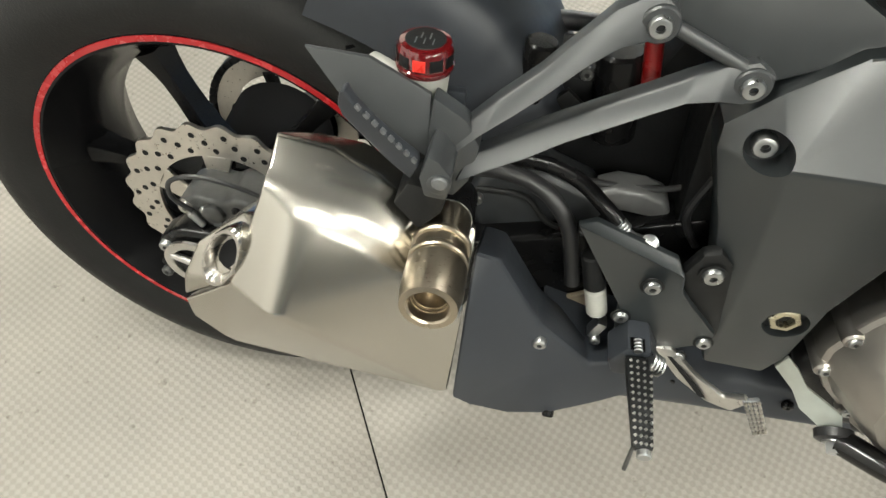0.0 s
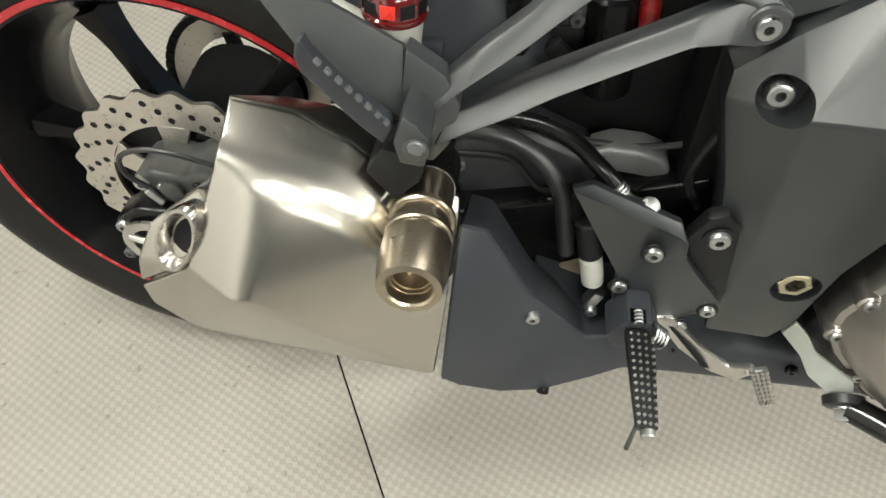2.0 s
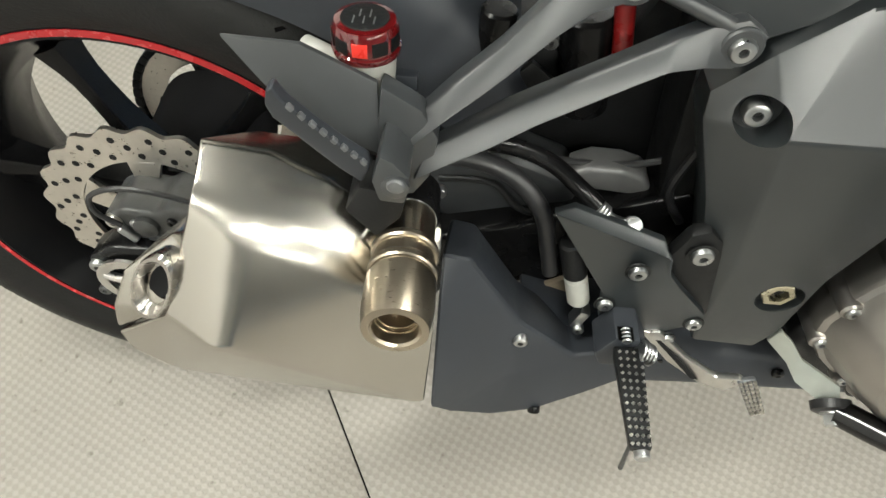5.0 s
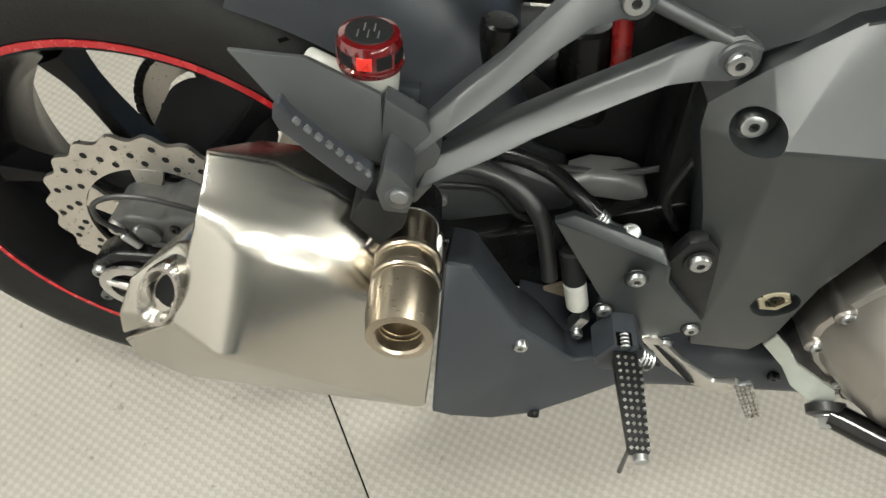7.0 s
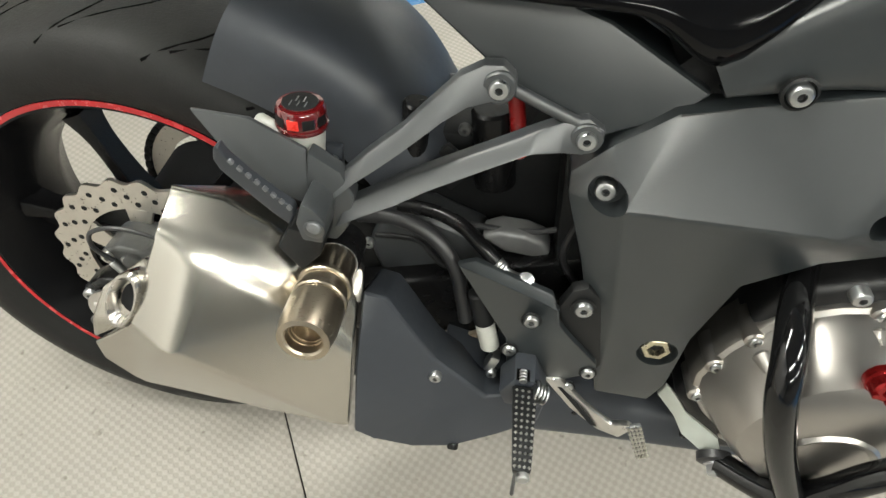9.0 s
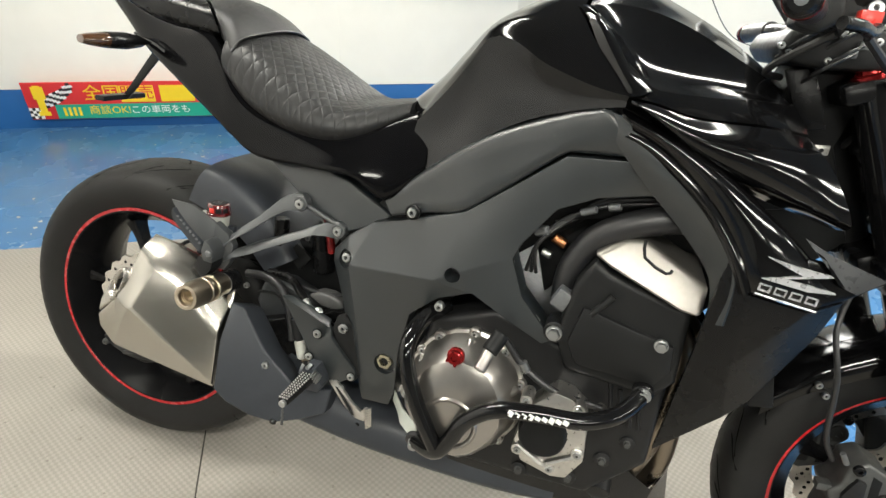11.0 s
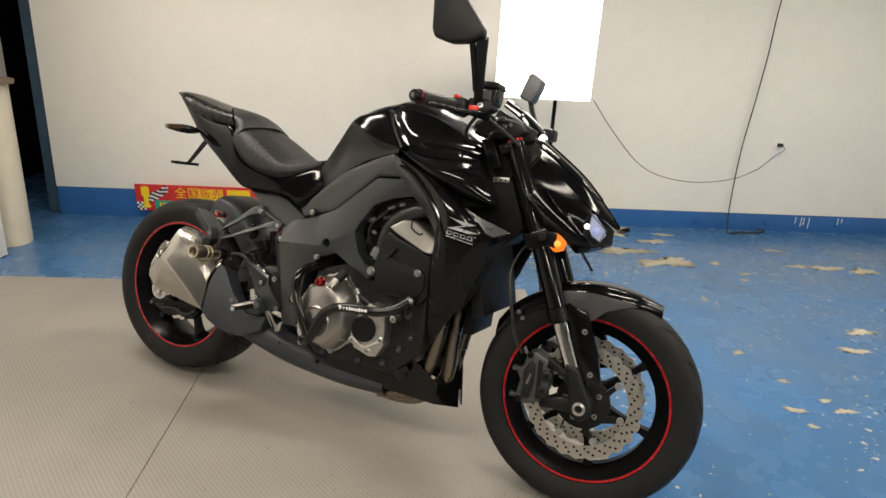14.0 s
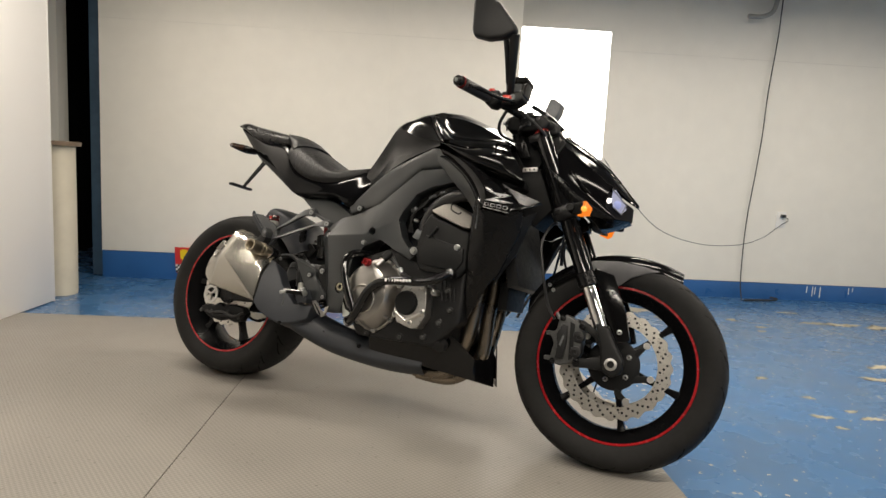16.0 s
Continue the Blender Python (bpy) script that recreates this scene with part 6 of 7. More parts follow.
PAD = [Vector(q) for q in ((0.5503, -0.2160, 0.3184), (0.5639, -0.2160, 0.3258), (0.5745, -0.2370, 0.3064), (0.5655, -0.2370, 0.2974))]
pp = part("pedal_pad", slab3([tuple(q) for q in PAD], 0.005, None, 0.0018), M_PEG, pd)
for i in range(8):
    for j in range(4):
        q = PAD[0].lerp(PAD[3], (i + 0.55) / 8.1).lerp(PAD[1].lerp(PAD[2], (i + 0.55) / 8.1), (j + 0.5) / 4)
        part("pad_stud", box(q + Vector((0, -0.0004, 0.0008)), (0.0030, 0.0028, 0.0024), 0.0005, Matrix.Rotation(radians(30), 3, "Y")), M_DISC, pp)
zb = part("guard_bracket", slab3([(0.586, -0.172, 0.322), (0.588, -0.176, 0.345), (0.598, -0.185, 0.340), (0.612, -0.192, 0.324), (0.642, -0.212, 0.318), (0.650, -0.218, 0.300), (0.640, -0.218, 0.292), (0.612, -0.202, 0.303), (0.602, -0.190, 0.315)], 0.004, None, 0.001), M_PLATE, bike, "pale zinc crash bar bracket")
part("rubber_mount", turned((0.647, -0.212, 0.292), (0, -1, -0.3), [(0, 0.017), (0.008, 0.017), (0.010, 0.014)], 24), M_HOSE, zb)
bolt((0.647, -0.222, 0.289), 0.0085, zb, (0, -1, -0.3), hexhead=True, h=0.010)

# dark mass, hoses and plates behind the hanger
dk = part("linkage_cover", slab3([(0.262, -0.095, 0.405), (0.285, -0.105, 0.455), (0.330, -0.110, 0.462), (0.385, -0.108, 0.440), (0.410, -0.105, 0.390), (0.402, -0.105, 0.330), (0.365, -0.105, 0.300), (0.300, -0.100, 0.312)], 0.05, None, 0.012, 3), M_LINK, bike, "black moulded chain and linkage cover")
part("ridge", tube([(0.275, -0.107, 0.430), (0.320, -0.114, 0.436), (0.345, -0.117, 0.412), (0.385, -0.112, 0.395)], 0.003, 8, 6), M_MATTE, dk)
part("inner_frame", slab3([(0.25, -0.06, 0.42), (0.265, -0.06, 0.50), (0.29, -0.06, 0.530), (0.405, -0.06, 0.536), (0.43, -0.06, 0.60), (0.46, -0.06, 0.62), (0.52, -0.06, 0.48), (0.52, -0.06, 0.33), (0.44, -0.06, 0.31), (0.40, -0.06, 0.35)], 0.08, None, 0.008), M_DARK, bike)
# Added plate in the tone of the shaded mat behind the gap.
part("mat_gap_plate", slab3([(0.334, -0.13, 0.316), (0.372, -0.13, 0.313), (0.406, -0.13, 0.337), (0.416, -0.13, 0.279), (0.402, -0.13, 0.241), (0.367, -0.13, 0.249)], 0.006, None, 0.002), M_TAN, bike, "added tan plate standing for the mat seen through the gap")
part("linkage_casting", slab3([(0.381, -0.110, 0.448), (0.400, -0.110, 0.4585), (0.425, -0.110, 0.458), (0.4443, -0.110, 0.452), (0.4535, -0.110, 0.438), (0.4414, -0.110, 0.4296), (0.4067, -0.110, 0.4324)], 0.03, None, 0.006, 3), mat("grey_linkage_casting", (0.12, 0.12, 0.12), 0.4, 0.3, 90, 0.2, 0.2, 500), bike, "pale grey linkage casting")
part("hose", tube([(0.262, -0.125, 0.470), (0.300, -0.128, 0.474), (0.335, -0.135, 0.465), (0.360, -0.145, 0.440), (0.372, -0.150, 0.400), (0.378, -0.155, 0.375)], 0.0075, 12, 8), M_HOSE, bike)
part("hose", tube([(0.300, -0.110, 0.476), (0.335, -0.120, 0.482), (0.362, -0.132, 0.480), (0.384, -0.147, 0.471), (0.399, -0.154, 0.461)], 0.0070, 12, 8), M_SATIN, bike)
part("cable", tube([(0.300, -0.100, 0.468), (0.370, -0.100, 0.456), (0.436, -0.100, 0.458), (0.480, -0.105, 0.482)], 0.003, 8, 8), M_HOSE, bike)
part("hose", tube([(0.470, -0.120, 0.500), (0.462, -0.120, 0.450), (0.480, -0.125, 0.420)], 0.004, 8, 6), M_HOSE, bike)
part("shock_reservoir", rod((0.310, -0.088, 0.578), (0.306, -0.088, 0.520), 0.0135, 24, 0.002), M_SATIN, bike, "black shock reservoir")
part("shock_spring", rod((0.392, -0.075, 0.600), (0.407, -0.075, 0.526), 0.0075, 16, 0.002), M_SPRING, bike, "red shock spring")
part("shock_body", rod((0.376, -0.060, 0.566), (0.388, -0.060, 0.480), 0.021, 24, 0.003), M_SATIN, bike)
part("battery_plate", slab3([(0.339, -0.082, 0.533), (0.369, -0.082, 0.509), (0.345, -0.082, 0.480), (0.318, -0.082, 0.508)], 0.006, None, 0.001), M_MATTE, bike)
bolt((0.352, -0.066, 0.541), 0.0060, bike, material=M_CAST)
part("far_rail", tube([(0.255, 0.034, 0.532), (0.34, 0.036, 0.5345), (0.43, 0.036, 0.535)], 0.0095, 14, 6), M_PEG, bike, "grey far frame rail")

# frame cover fastenings
bolt((0.4748, -0.1560, 0.5605), 0.0090, fr, (-0.12, -1, 0.10), h=0.007)
bolt((0.581, -0.160, 0.661), 0.0085, fr)
part("bolt_seat", turned((0.581, -0.155, 0.661), (0, -1, 0), [(0, 0.0125), (0.004, 0.0125), (0.005, 0.0105), (0.002, 0.0095)], 28, close=False), M_MATTE, fr)
part("pivot_nut", turned((0.563, -0.1660, 0.393), (0, -1, 0), [(0, 0.0145), (0.007, 0.0145), (0.008, 0.0135), (0.008, 0.0088), (0.001, 0.0080), (0.001, 0)], 6, close=False), mat("gold_zinc", (0.50, 0.46, 0.34), 0.3, 1, 150, 0.15), fr, "pale gold pivot nut")
# Dark disc on the nut's floor paints the shade inside its hole.
part("bore_shade", turned((0.563, -0.1672, 0.393), (0, -1, 0), [(0, 0.0074), (0.0004, 0.0074), (0.0004, 0.0)], 24, close=False), M_DARK, fr)


for px, pz, r_ in ((0.008, 0.358, 0.012), (0.052, 0.358, 0.013)):
    part("piston_boss", turned((px, -0.128, pz), (0, -1, 0), [(0, r_), (0.005, r_ * 0.95), (0.007, r_ * 0.7), (0.007, 0.0)], 24, close=False), M_CAST, bpy.data.objects["rear_caliper"])
part("pad_retainer", box((0.030, -0.1295, 0.340), (0.05, 0.003, 0.008), 0.001, Matrix.Rotation(radians(8), 3, "Y")), M_PEG, bpy.data.objects["rear_caliper"])

# fork, fender
for s in (-1, 1):
    f1 = front(part("fork_leg", rod((1.152, s * 0.110, 0.938), (1.352, s * 0.110, 0.500), 0.0260, 28, 0.003), M_BAR, bike, "black upside-down fork leg"))
    part("slider_tube", rod((1.350, s * 0.110, 0.505), (1.403, s * 0.110, 0.388), 0.0215, 28), M_CHROME, f1, "polished steel fork tube")
    part("dust_seal", rod((1.336, s * 0.110, 0.536), (1.354, s * 0.110, 0.497), 0.0295, 28, 0.003), M_SATIN, f1)
    part("axle_lug", slab3([(1.386, s * 0.110 - 0.026, 0.400), (1.424, s * 0.110 - 0.026, 0.392), (1.448, s * 0.110 - 0.026, 0.345), (1.474, s * 0.110 - 0.028, 0.305), (1.470, s * 0.110 - 0.028, 0.272), (1.444, s * 0.110 - 0.028, 0.258), (1.418, s * 0.110 - 0.028, 0.272), (1.404, s * 0.110 - 0.026, 0.340)], 0.052, None, 0.010, 3), M_MATTE, f1)
    part("axle_end", turned((1.4416, s * 0.138, 0.2935), (0, s, 0), [(-0.004, 0.0165), (0.004, 0.0165), (0.005, 0.0150), (0.005, 0.0100), (-0.004, 0.0095), (-0.004, 0.0)], 32, close=False), M_ALU, f1, "bright hollow axle end")
    gp = part("fork_guard", slab3([(1.362, s * 0.110 - 0.012, 0.552), (1.418, s * 0.110 - 0.012, 0.538), (1.462, s * 0.110 - 0.012, 0.440), (1.483, s * 0.110 - 0.012, 0.362), (1.448, s * 0.110 - 0.012, 0.350), (1.392, s * 0.110 - 0.012, 0.455)], 0.022, None, 0.005, 2), M_GLOSS, f1, "gloss black fork guard")
    bolt((1.420, s * 0.110 - 0.0125, 0.488), 0.0075, gp)
    bolt((1.452, s * 0.110 - 0.0125, 0.383), 0.0075, gp)
    part("fork_cap", turned((1.1505, s * 0.110, 0.9400), STEER_AXIS, [(0, 0.024), (0.006, 0.024), (0.008, 0.018), (0.014, 0.016)], 24), M_RED, f1, "red anodised fork cap")
    y0 = s * 0.094 - 0.034
    cal = part("front_caliper", slab3([(px, y0, pz) for px, pz in ((1.266, 0.350), (1.282, 0.364), (1.286, 0.398), (1.308, 0.410), (1.344, 0.394), (1.357, 0.362), (1.355, 0.312), (1.344, 0.282), (1.302, 0.266), (1.276, 0.272), (1.274, 0.292), (1.279, 0.325))], 0.066, None, 0.006, 3), M_CAST, f1, "black radial brake caliper")
    part("bridge_gap", slab3([(1.318, y0 - 0.001, 0.392), (1.332, y0 - 0.001, 0.386), (1.337, y0 - 0.001, 0.290), (1.326, y0 - 0.001, 0.284)], 0.004, None, 0.001), M_DARK, cal)
    part("outer_rib", slab3([(1.284, y0 - 0.007, 0.352), (1.298, y0 - 0.007, 0.384), (1.312, y0 - 0.007, 0.380), (1.316, y0 - 0.007, 0.330), (1.310, y0 - 0.007, 0.286), (1.288, y0 - 0.007, 0.284), (1.290, y0 - 0.007, 0.322)], 0.012, None, 0.004, 2), M_CASE, cal)
    part("print_bar", box((1.302, y0 - 0.0072, 0.336), (0.0055, 0.0012, 0.030), 0, Matrix.Rotation(radians(14), 3, "Y")), M_PEG, cal)
    for px, pz in ((1.346, 0.352), (1.343, 0.310)):
        part("piston_boss", turned((px, y0 + 0.002, pz), (0, -1, 0), [(0, 0.017), (0.006, 0.0155), (0.008, 0.012), (0.008, 0.006), (0.004, 0.005), (0.004, 0.0)], 24, close=False), M_CASE, cal)
    for px, pz in ((1.296, 0.398), (1.352, 0.382), (1.347, 0.286), (1.283, 0.276)):
        part("caliper_bolt", turned((px, y0 - 0.0005, pz), (0, -1, 0), [(0, 0.0085), (0.006, 0.0080), (0.007, 0.0065), (0.007, 0.0035), (0.003, 0.003), (0.003, 0.0)], 16, close=False), M_SATIN, cal)
    part("bleed_nipple", rod((1.284, y0 + 0.012, 0.396), (1.274, y0 + 0.012, 0.412), 0.0045, 10), M_PEG, cal)
    for px, pz in ((1.268, 0.352), (1.271, 0.282)):
        part("cooling_lug", box((px - 0.004, y0 + 0.014, pz), (0.022, 0.02, 0.012), 0.003), M_CAST, cal)
    part("caliper_mount", slab3([(px, s * 0.110 - 0.016, pz) for px, pz in ((1.338, 0.398), (1.352, 0.402), (1.402, 0.372), (1.425, 0.330), (1.405, 0.335), (1.385, 0.360), (1.345, 0.378))], 0.024, None, 0.005, 2), M_MATTE, f1)
    part("mount_arm", slab3([(px, s * 0.110 - 0.016, pz) for px, pz in ((1.335, 0.296), (1.372, 0.298), (1.412, 0.312), (1.430, 0.290), (1.420, 0.272), (1.380, 0.272), (1.338, 0.268))], 0.024, None, 0.005, 2), M_MATTE, f1)
    part("triple_clamp", box((1.262, s * 0.112, 0.700), (0.064, 0.066, 0.045), 0.008, Matrix.Rotation(-RAKE, 3, "Y")), M_SATIN, f1)
front(part("lower_yoke", box((1.240, 0, 0.700), (0.055, 0.20, 0.035), 0.008, Matrix.Rotation(-RAKE, 3, "Y")), M_SATIN, bike))
front(part("upper_yoke", box((1.145, 0, 0.925), (0.060, 0.27, 0.028), 0.008, Matrix.Rotation(-RAKE, 3, "Y")), M_SATIN, bike))
part("steering_stem", rod((1.13, 0, 0.93), (1.23, 0, 0.70), 0.03, 20), M_DARK, bike)
F_ = [(1.172, 0.458, 0.045), (1.212, 0.512, 0.062), (1.272, 0.558, 0.068), (1.345, 0.596, 0.070), (1.435, 0.611, 0.066), (1.525, 0.602, 0.052), (1.596, 0.578, 0.018)]
fe = front(part("front_fender", loft([[(x, -w, z - 0.052), (x, -w * 1.02, z - 0.028), (x, -w * 0.82, z - 0.008), (x, -w * 0.4, z - 0.001), (x, 0, z)] for x, z, w in F_], 5, 4, thick=0.003, mirror=True), M_GLOSS, bike, "gloss black front fender", 50))
for s in (-1, 1):
    part("fender_side", slab3([(1.335, s * 0.077, 0.570), (1.352, s * 0.077, 0.578), (1.420, s * 0.0755, 0.584), (1.486, s * 0.065, 0.579), (1.535, s * 0.055, 0.570), (1.506, s * 0.062, 0.562), (1.459, s * 0.069, 0.542), (1.435, s * 0.073, 0.519), (1.422, s * 0.074, 0.508), (1.372, s * 0.078, 0.508), (1.354, s * 0.078, 0.526)], 0.004, None, 0.001), M_BLADE, fe, "satin side blade, bright reflections put into its grey")
    bolt((1.232, s * 0.071 if s < 0 else s * 0.066, 0.492), 0.0055, fe, (0, s, 0))
    bolt((1.245, s * 0.073 if s < 0 else s * 0.068, 0.478), 0.0055, fe, (0, s, 0))
for s in (-1, 1):
    part("brake_hose", tube([(1.275, s * 0.112, 0.395), (1.250, s * 0.125, 0.440), (1.228, s * 0.147, 0.540), (1.211, s * 0.130, 0.610), (1.225, s * 0.100, 0.668), (1.250, s * 0.06, 0.69)], 0.0042, 10, 8), M_HOSE, bike)

# headlight fairing
R_MID = [(1.206, 0, 0.962), (1.270, 0, 0.920), (1.335, 0, 0.874), (1.390, 0, 0.822), (1.449, 0, 0.757)]
K_EDGE = [(1.228, -0.090, 0.914), (1.285, -0.089, 0.872), (1.342, -0.083, 0.829), (1.384, -0.072, 0.800), (1.444, -0.012, 0.757)]
E_EDGE = [(1.200, -0.135, 0.832), (1.240, -0.141, 0.803), (1.277, -0.140, 0.771), (1.340, -0.122, 0.733), (1.398, -0.092, 0.706)]
hf = panel("headlight_fairing", [[(x, y, z + 0.004) for x, y, z in R_MID], [(1.214, -0.046, 0.950), (1.278, -0.046, 0.908), (1.340, -0.044, 0.863), (1.390, -0.038, 0.815), (1.447, -0.008, 0.7575)], K_EDGE], M_FAIR, bike, "gloss black pointed headlight fairing", 40)
panel("top_cap", [[(x, y, z + 0.007) for x, y, z in R_MID[:4]], [(1.214, -0.036, 0.960), (1.275, -0.038, 0.920), (1.335, -0.034, 0.877), (1.388, -0.016, 0.829)], [(1.218, -0.058, 0.945), (1.278, -0.056, 0.906), (1.336, -0.050, 0.864), (1.388, -0.020, 0.824)]], M_GLOSS, hf, "gloss black raised fairing cap")
for s in (-1, 1):
    bolt((1.262, s * 0.048, 0.923), 0.0045, hf, (0.5, s * 0.5, 0.7))
panel("side_skin", [K_EDGE[:4], [(1.214, -0.112, 0.878), (1.268, -0.109, 0.840), (1.325, -0.100, 0.800), (1.372, -0.088, 0.775)], [(1.204, -0.126, 0.850), (1.250, -0.124, 0.812), (1.308, -0.112, 0.772), (1.372, -0.092, 0.738)], [(x + 0.002, y + 0.008, z - 0.002) for x, y, z in E_EDGE]], M_FAIR, hf, "", 35)
panel("cheek_blade", [E_EDGE, [(1.214, -0.140, 0.816), (1.256, -0.142, 0.775), (1.296, -0.136, 0.742), (1.345, -0.118, 0.717), (1.398, -0.090, 0.701)], [(1.224, -0.136, 0.800), (1.262, -0.130, 0.748), (1.300, -0.122, 0.718), (1.345, -0.108, 0.703), (1.395, -0.084, 0.697)]], M_SATIN, hf, "satin black cheek blade", 35)
panel("dark_fin", [[(1.262, -0.120, 0.838), (1.295, -0.117, 0.802), (1.330, -0.110, 0.772)], [(1.268, -0.125, 0.832), (1.302, -0.121, 0.792), (1.330, -0.111, 0.770)], [(1.270, -0.121, 0.826), (1.302, -0.118, 0.784), (1.330, -0.110, 0.768)]], M_SATIN, hf)
part("chin", solid([(1.300, -0.105, 0.735), (1.345, -0.108, 0.726), (1.395, -0.078, 0.702), (1.432, -0.030, 0.708), (1.432, 0.030, 0.708), (1.395, 0.078, 0.702), (1.345, 0.108, 0.726), (1.300, 0.105, 0.735), (1.352, -0.040, 0.676), (1.388, -0.025, 0.686), (1.388, 0.025, 0.686), (1.352, 0.040, 0.676)],
                   [(0, 1, 8), (1, 2, 9, 8), (2, 3, 9), (3, 4, 10, 9), (4, 5, 10), (5, 6, 11, 10), (6, 7, 11), (8, 9, 10, 11), (0, 8, 11, 7)], 0.004), M_SATIN, hf, "satin black chin under the lamps")
part("lamp_housing", solid([(1.372, -0.080, 0.788), (1.436, -0.008, 0.752), (1.436, -0.008, 0.712), (1.398, -0.086, 0.704), (1.372, -0.092, 0.735), (1.372, 0.080, 0.788), (1.436, 0.008, 0.752), (1.436, 0.008, 0.712), (1.398, 0.086, 0.704), (1.372, 0.092, 0.735)],
                           [(0, 1, 2, 3, 4), (5, 6, 7, 8, 9), (0, 1, 6, 5), (1, 2, 7, 6), (2, 3, 8, 7), (3, 4, 9, 8), (4, 0, 5, 9)], 0.003), M_BLACK_GLOOM, hf, "dark inner lamp housing")
for s in (-1, 1):
    lm = part("headlamp", mirrored(solid([(1.386, -0.084, 0.790), (1.394, -0.080, 0.788), (1.422, -0.052, 0.752), (1.424, -0.050, 0.738), (1.414, -0.068, 0.722), (1.396, -0.092, 0.735), (1.386, -0.094, 0.752), (1.402, -0.082, 0.755)],
                                         [(0, 1, 7), (1, 2, 7), (2, 3, 7), (3, 4, 7), (4, 5, 7), (5, 6, 7), (6, 0, 7)], 0.0), -s), M_LAMP, hf, "clear faceted headlamp lens, faintly lit blue")
    part("projector_lens", turned((1.400, s * 0.0780, 0.746), (0.62, s * 0.76, 0.05), [(0, 0.0130), (0.006, 0.0118), (0.010, 0.0085), (0.012, 0.0)], 28, close=False), M_PROJ, hf, "round bluish projector lens")
    part("bulb", turned((1.381, s * 0.0900, 0.756), (0.45, s * 0.85, 0.05), [(-0.006, 0.0072), (0.002, 0.0068), (0.005, 0.0045), (0.006, 0.0)], 24, close=False), M_BULB, hf, "bright lit side lamp")
    for a_, b_ in (((1.385, -0.092, 0.790), (1.423, -0.0535, 0.751)), ((1.423, -0.0535, 0.751), (1.415, -0.0700, 0.720)), ((1.415, -0.0700, 0.720), (1.396, -0.0950, 0.734))):
        part("lens_rim", rod((a_[0], -s * a_[1], a_[2]), (b_[0], -s * b_[1], b_[2]), 0.0016, 6), M_PEG, lm)
part("screen", loft([[(1.100, -0.075, 1.040), (1.095, -0.045, 1.060), (1.092, 0, 1.066)], [(1.150, -0.072, 1.010), (1.150, -0.042, 1.028), (1.150, 0, 1.033)], [(1.205, -0.060, 0.968), (1.207, -0.035, 0.980), (1.208, 0, 0.985)]], 4, 4, thick=0.003, mirror=True), M_FAIR, hf, "black fly screen")
for s in (-1, 1):
    part("screen_edge", tube([(1.100, s * 0.076, 1.041), (1.150, s * 0.073, 1.011), (1.205, s * 0.061, 0.969)], 0.0022, 8, 5), M_GLOSS, hf)
    bolt((1.150, s * 0.062, 1.021), 0.0050, hf, (0.4, s * 0.6, 0.7))
part("position_lamp", box((1.2, -0.012, 0.974), (0.016, 0.055, 0.014), 0.004, Matrix.Rotation(radians(35), 3, "Y")), M_POS, hf, "bright white position lamp")
ih = part("instrument_housing", slab3([(px, -0.082, pz) for px, pz in ((1.055, 0.985), (1.085, 1.010), (1.145, 1.006), (1.198, 0.984), (1.202, 0.954), (1.160, 0.942), (1.098, 0.954), (1.064, 0.966))], 0.164, None, 0.008, 3), M_MATTE, bike, "black instrument housing")
for px, pz in ((1.105, 0.985), (1.150, 0.968)):
    bolt((px, -0.0825, pz), 0.005, ih, material=M_SATIN)
part("front_bracket", slab3([(px, -0.066, pz) for px, pz in ((1.150, 0.946), (1.198, 0.956), (1.212, 0.905), (1.222, 0.845), (1.185, 0.838))], 0.132, None, 0.006, 2), M_DARK, bike)
part("lamp_bucket", box((1.288, 0, 0.778), (0.115, 0.19, 0.085), 0.012, Matrix.Rotation(radians(32), 3, "Y")), M_DARK, hf)
part("meter_visor", box((1.115, 0, 1.000), (0.09, 0.13, 0.03), 0.008, Matrix.Rotation(radians(25), 3, "Y")), M_MATTE, bike)
part("side_panel", slab3([(1.215, -0.078, 0.940), (1.227, -0.079, 0.925), (1.207, -0.136, 0.828), (1.270, -0.142, 0.786), (1.255, -0.100, 0.760), (1.170, -0.095, 0.850)], 0.02, None, 0.003), M_DARK, hf)

# handlebar, controls, mirrors
hb = part("handlebar", tube([(1.000, -0.375, 1.000), (1.032, -0.255, 1.004), (1.070, -0.160, 1.000), (1.110, -0.090, 0.985), (1.120, 0, 0.980), (1.125, 0.090, 0.985), (1.110, 0.160, 1.000), (1.085, 0.255, 1.004), (1.065, 0.375, 1.000)], 0.012, 14, 8), M_SATIN, bike, "black wide handlebar")
for g0, g1 in (((0.999, -0.378, 1.000), (1.030, -0.262, 1.004)), ((1.066, 0.378, 1.000), (1.087, 0.262, 1.004))):
    g0, g1 = Vector(g0), Vector(g1)
    gr = part("grip", rod(g0, g1, 0.0168, 24, 0.003), M_HOSE, hb, "black rubber grip")
    d = (g0 - g1).normalized()
    part("bar_end", turned(g0, d, [(0, 0.0150), (0.003, 0.0165), (0.010, 0.0165), (0.012, 0.0140), (0.024, 0.0145), (0.028, 0.0115), (0.028, 0.006), (0.022, 0.005), (0.022, 0.0)], 28, close=False), M_SATIN, gr, "black bar end with a red ring")
    part("red_ring", turned(g0 + d * 0.004, d, [(0, 0.0168), (0.001, 0.0174), (0.005, 0.0174), (0.006, 0.0168)], 28), M_RED, gr)
    part("end_ring", turned(g0 + d * 0.0245, d, [(0, 0.0070), (0.0038, 0.0060), (0.0042, 0.004)], 28), M_PEG, gr)
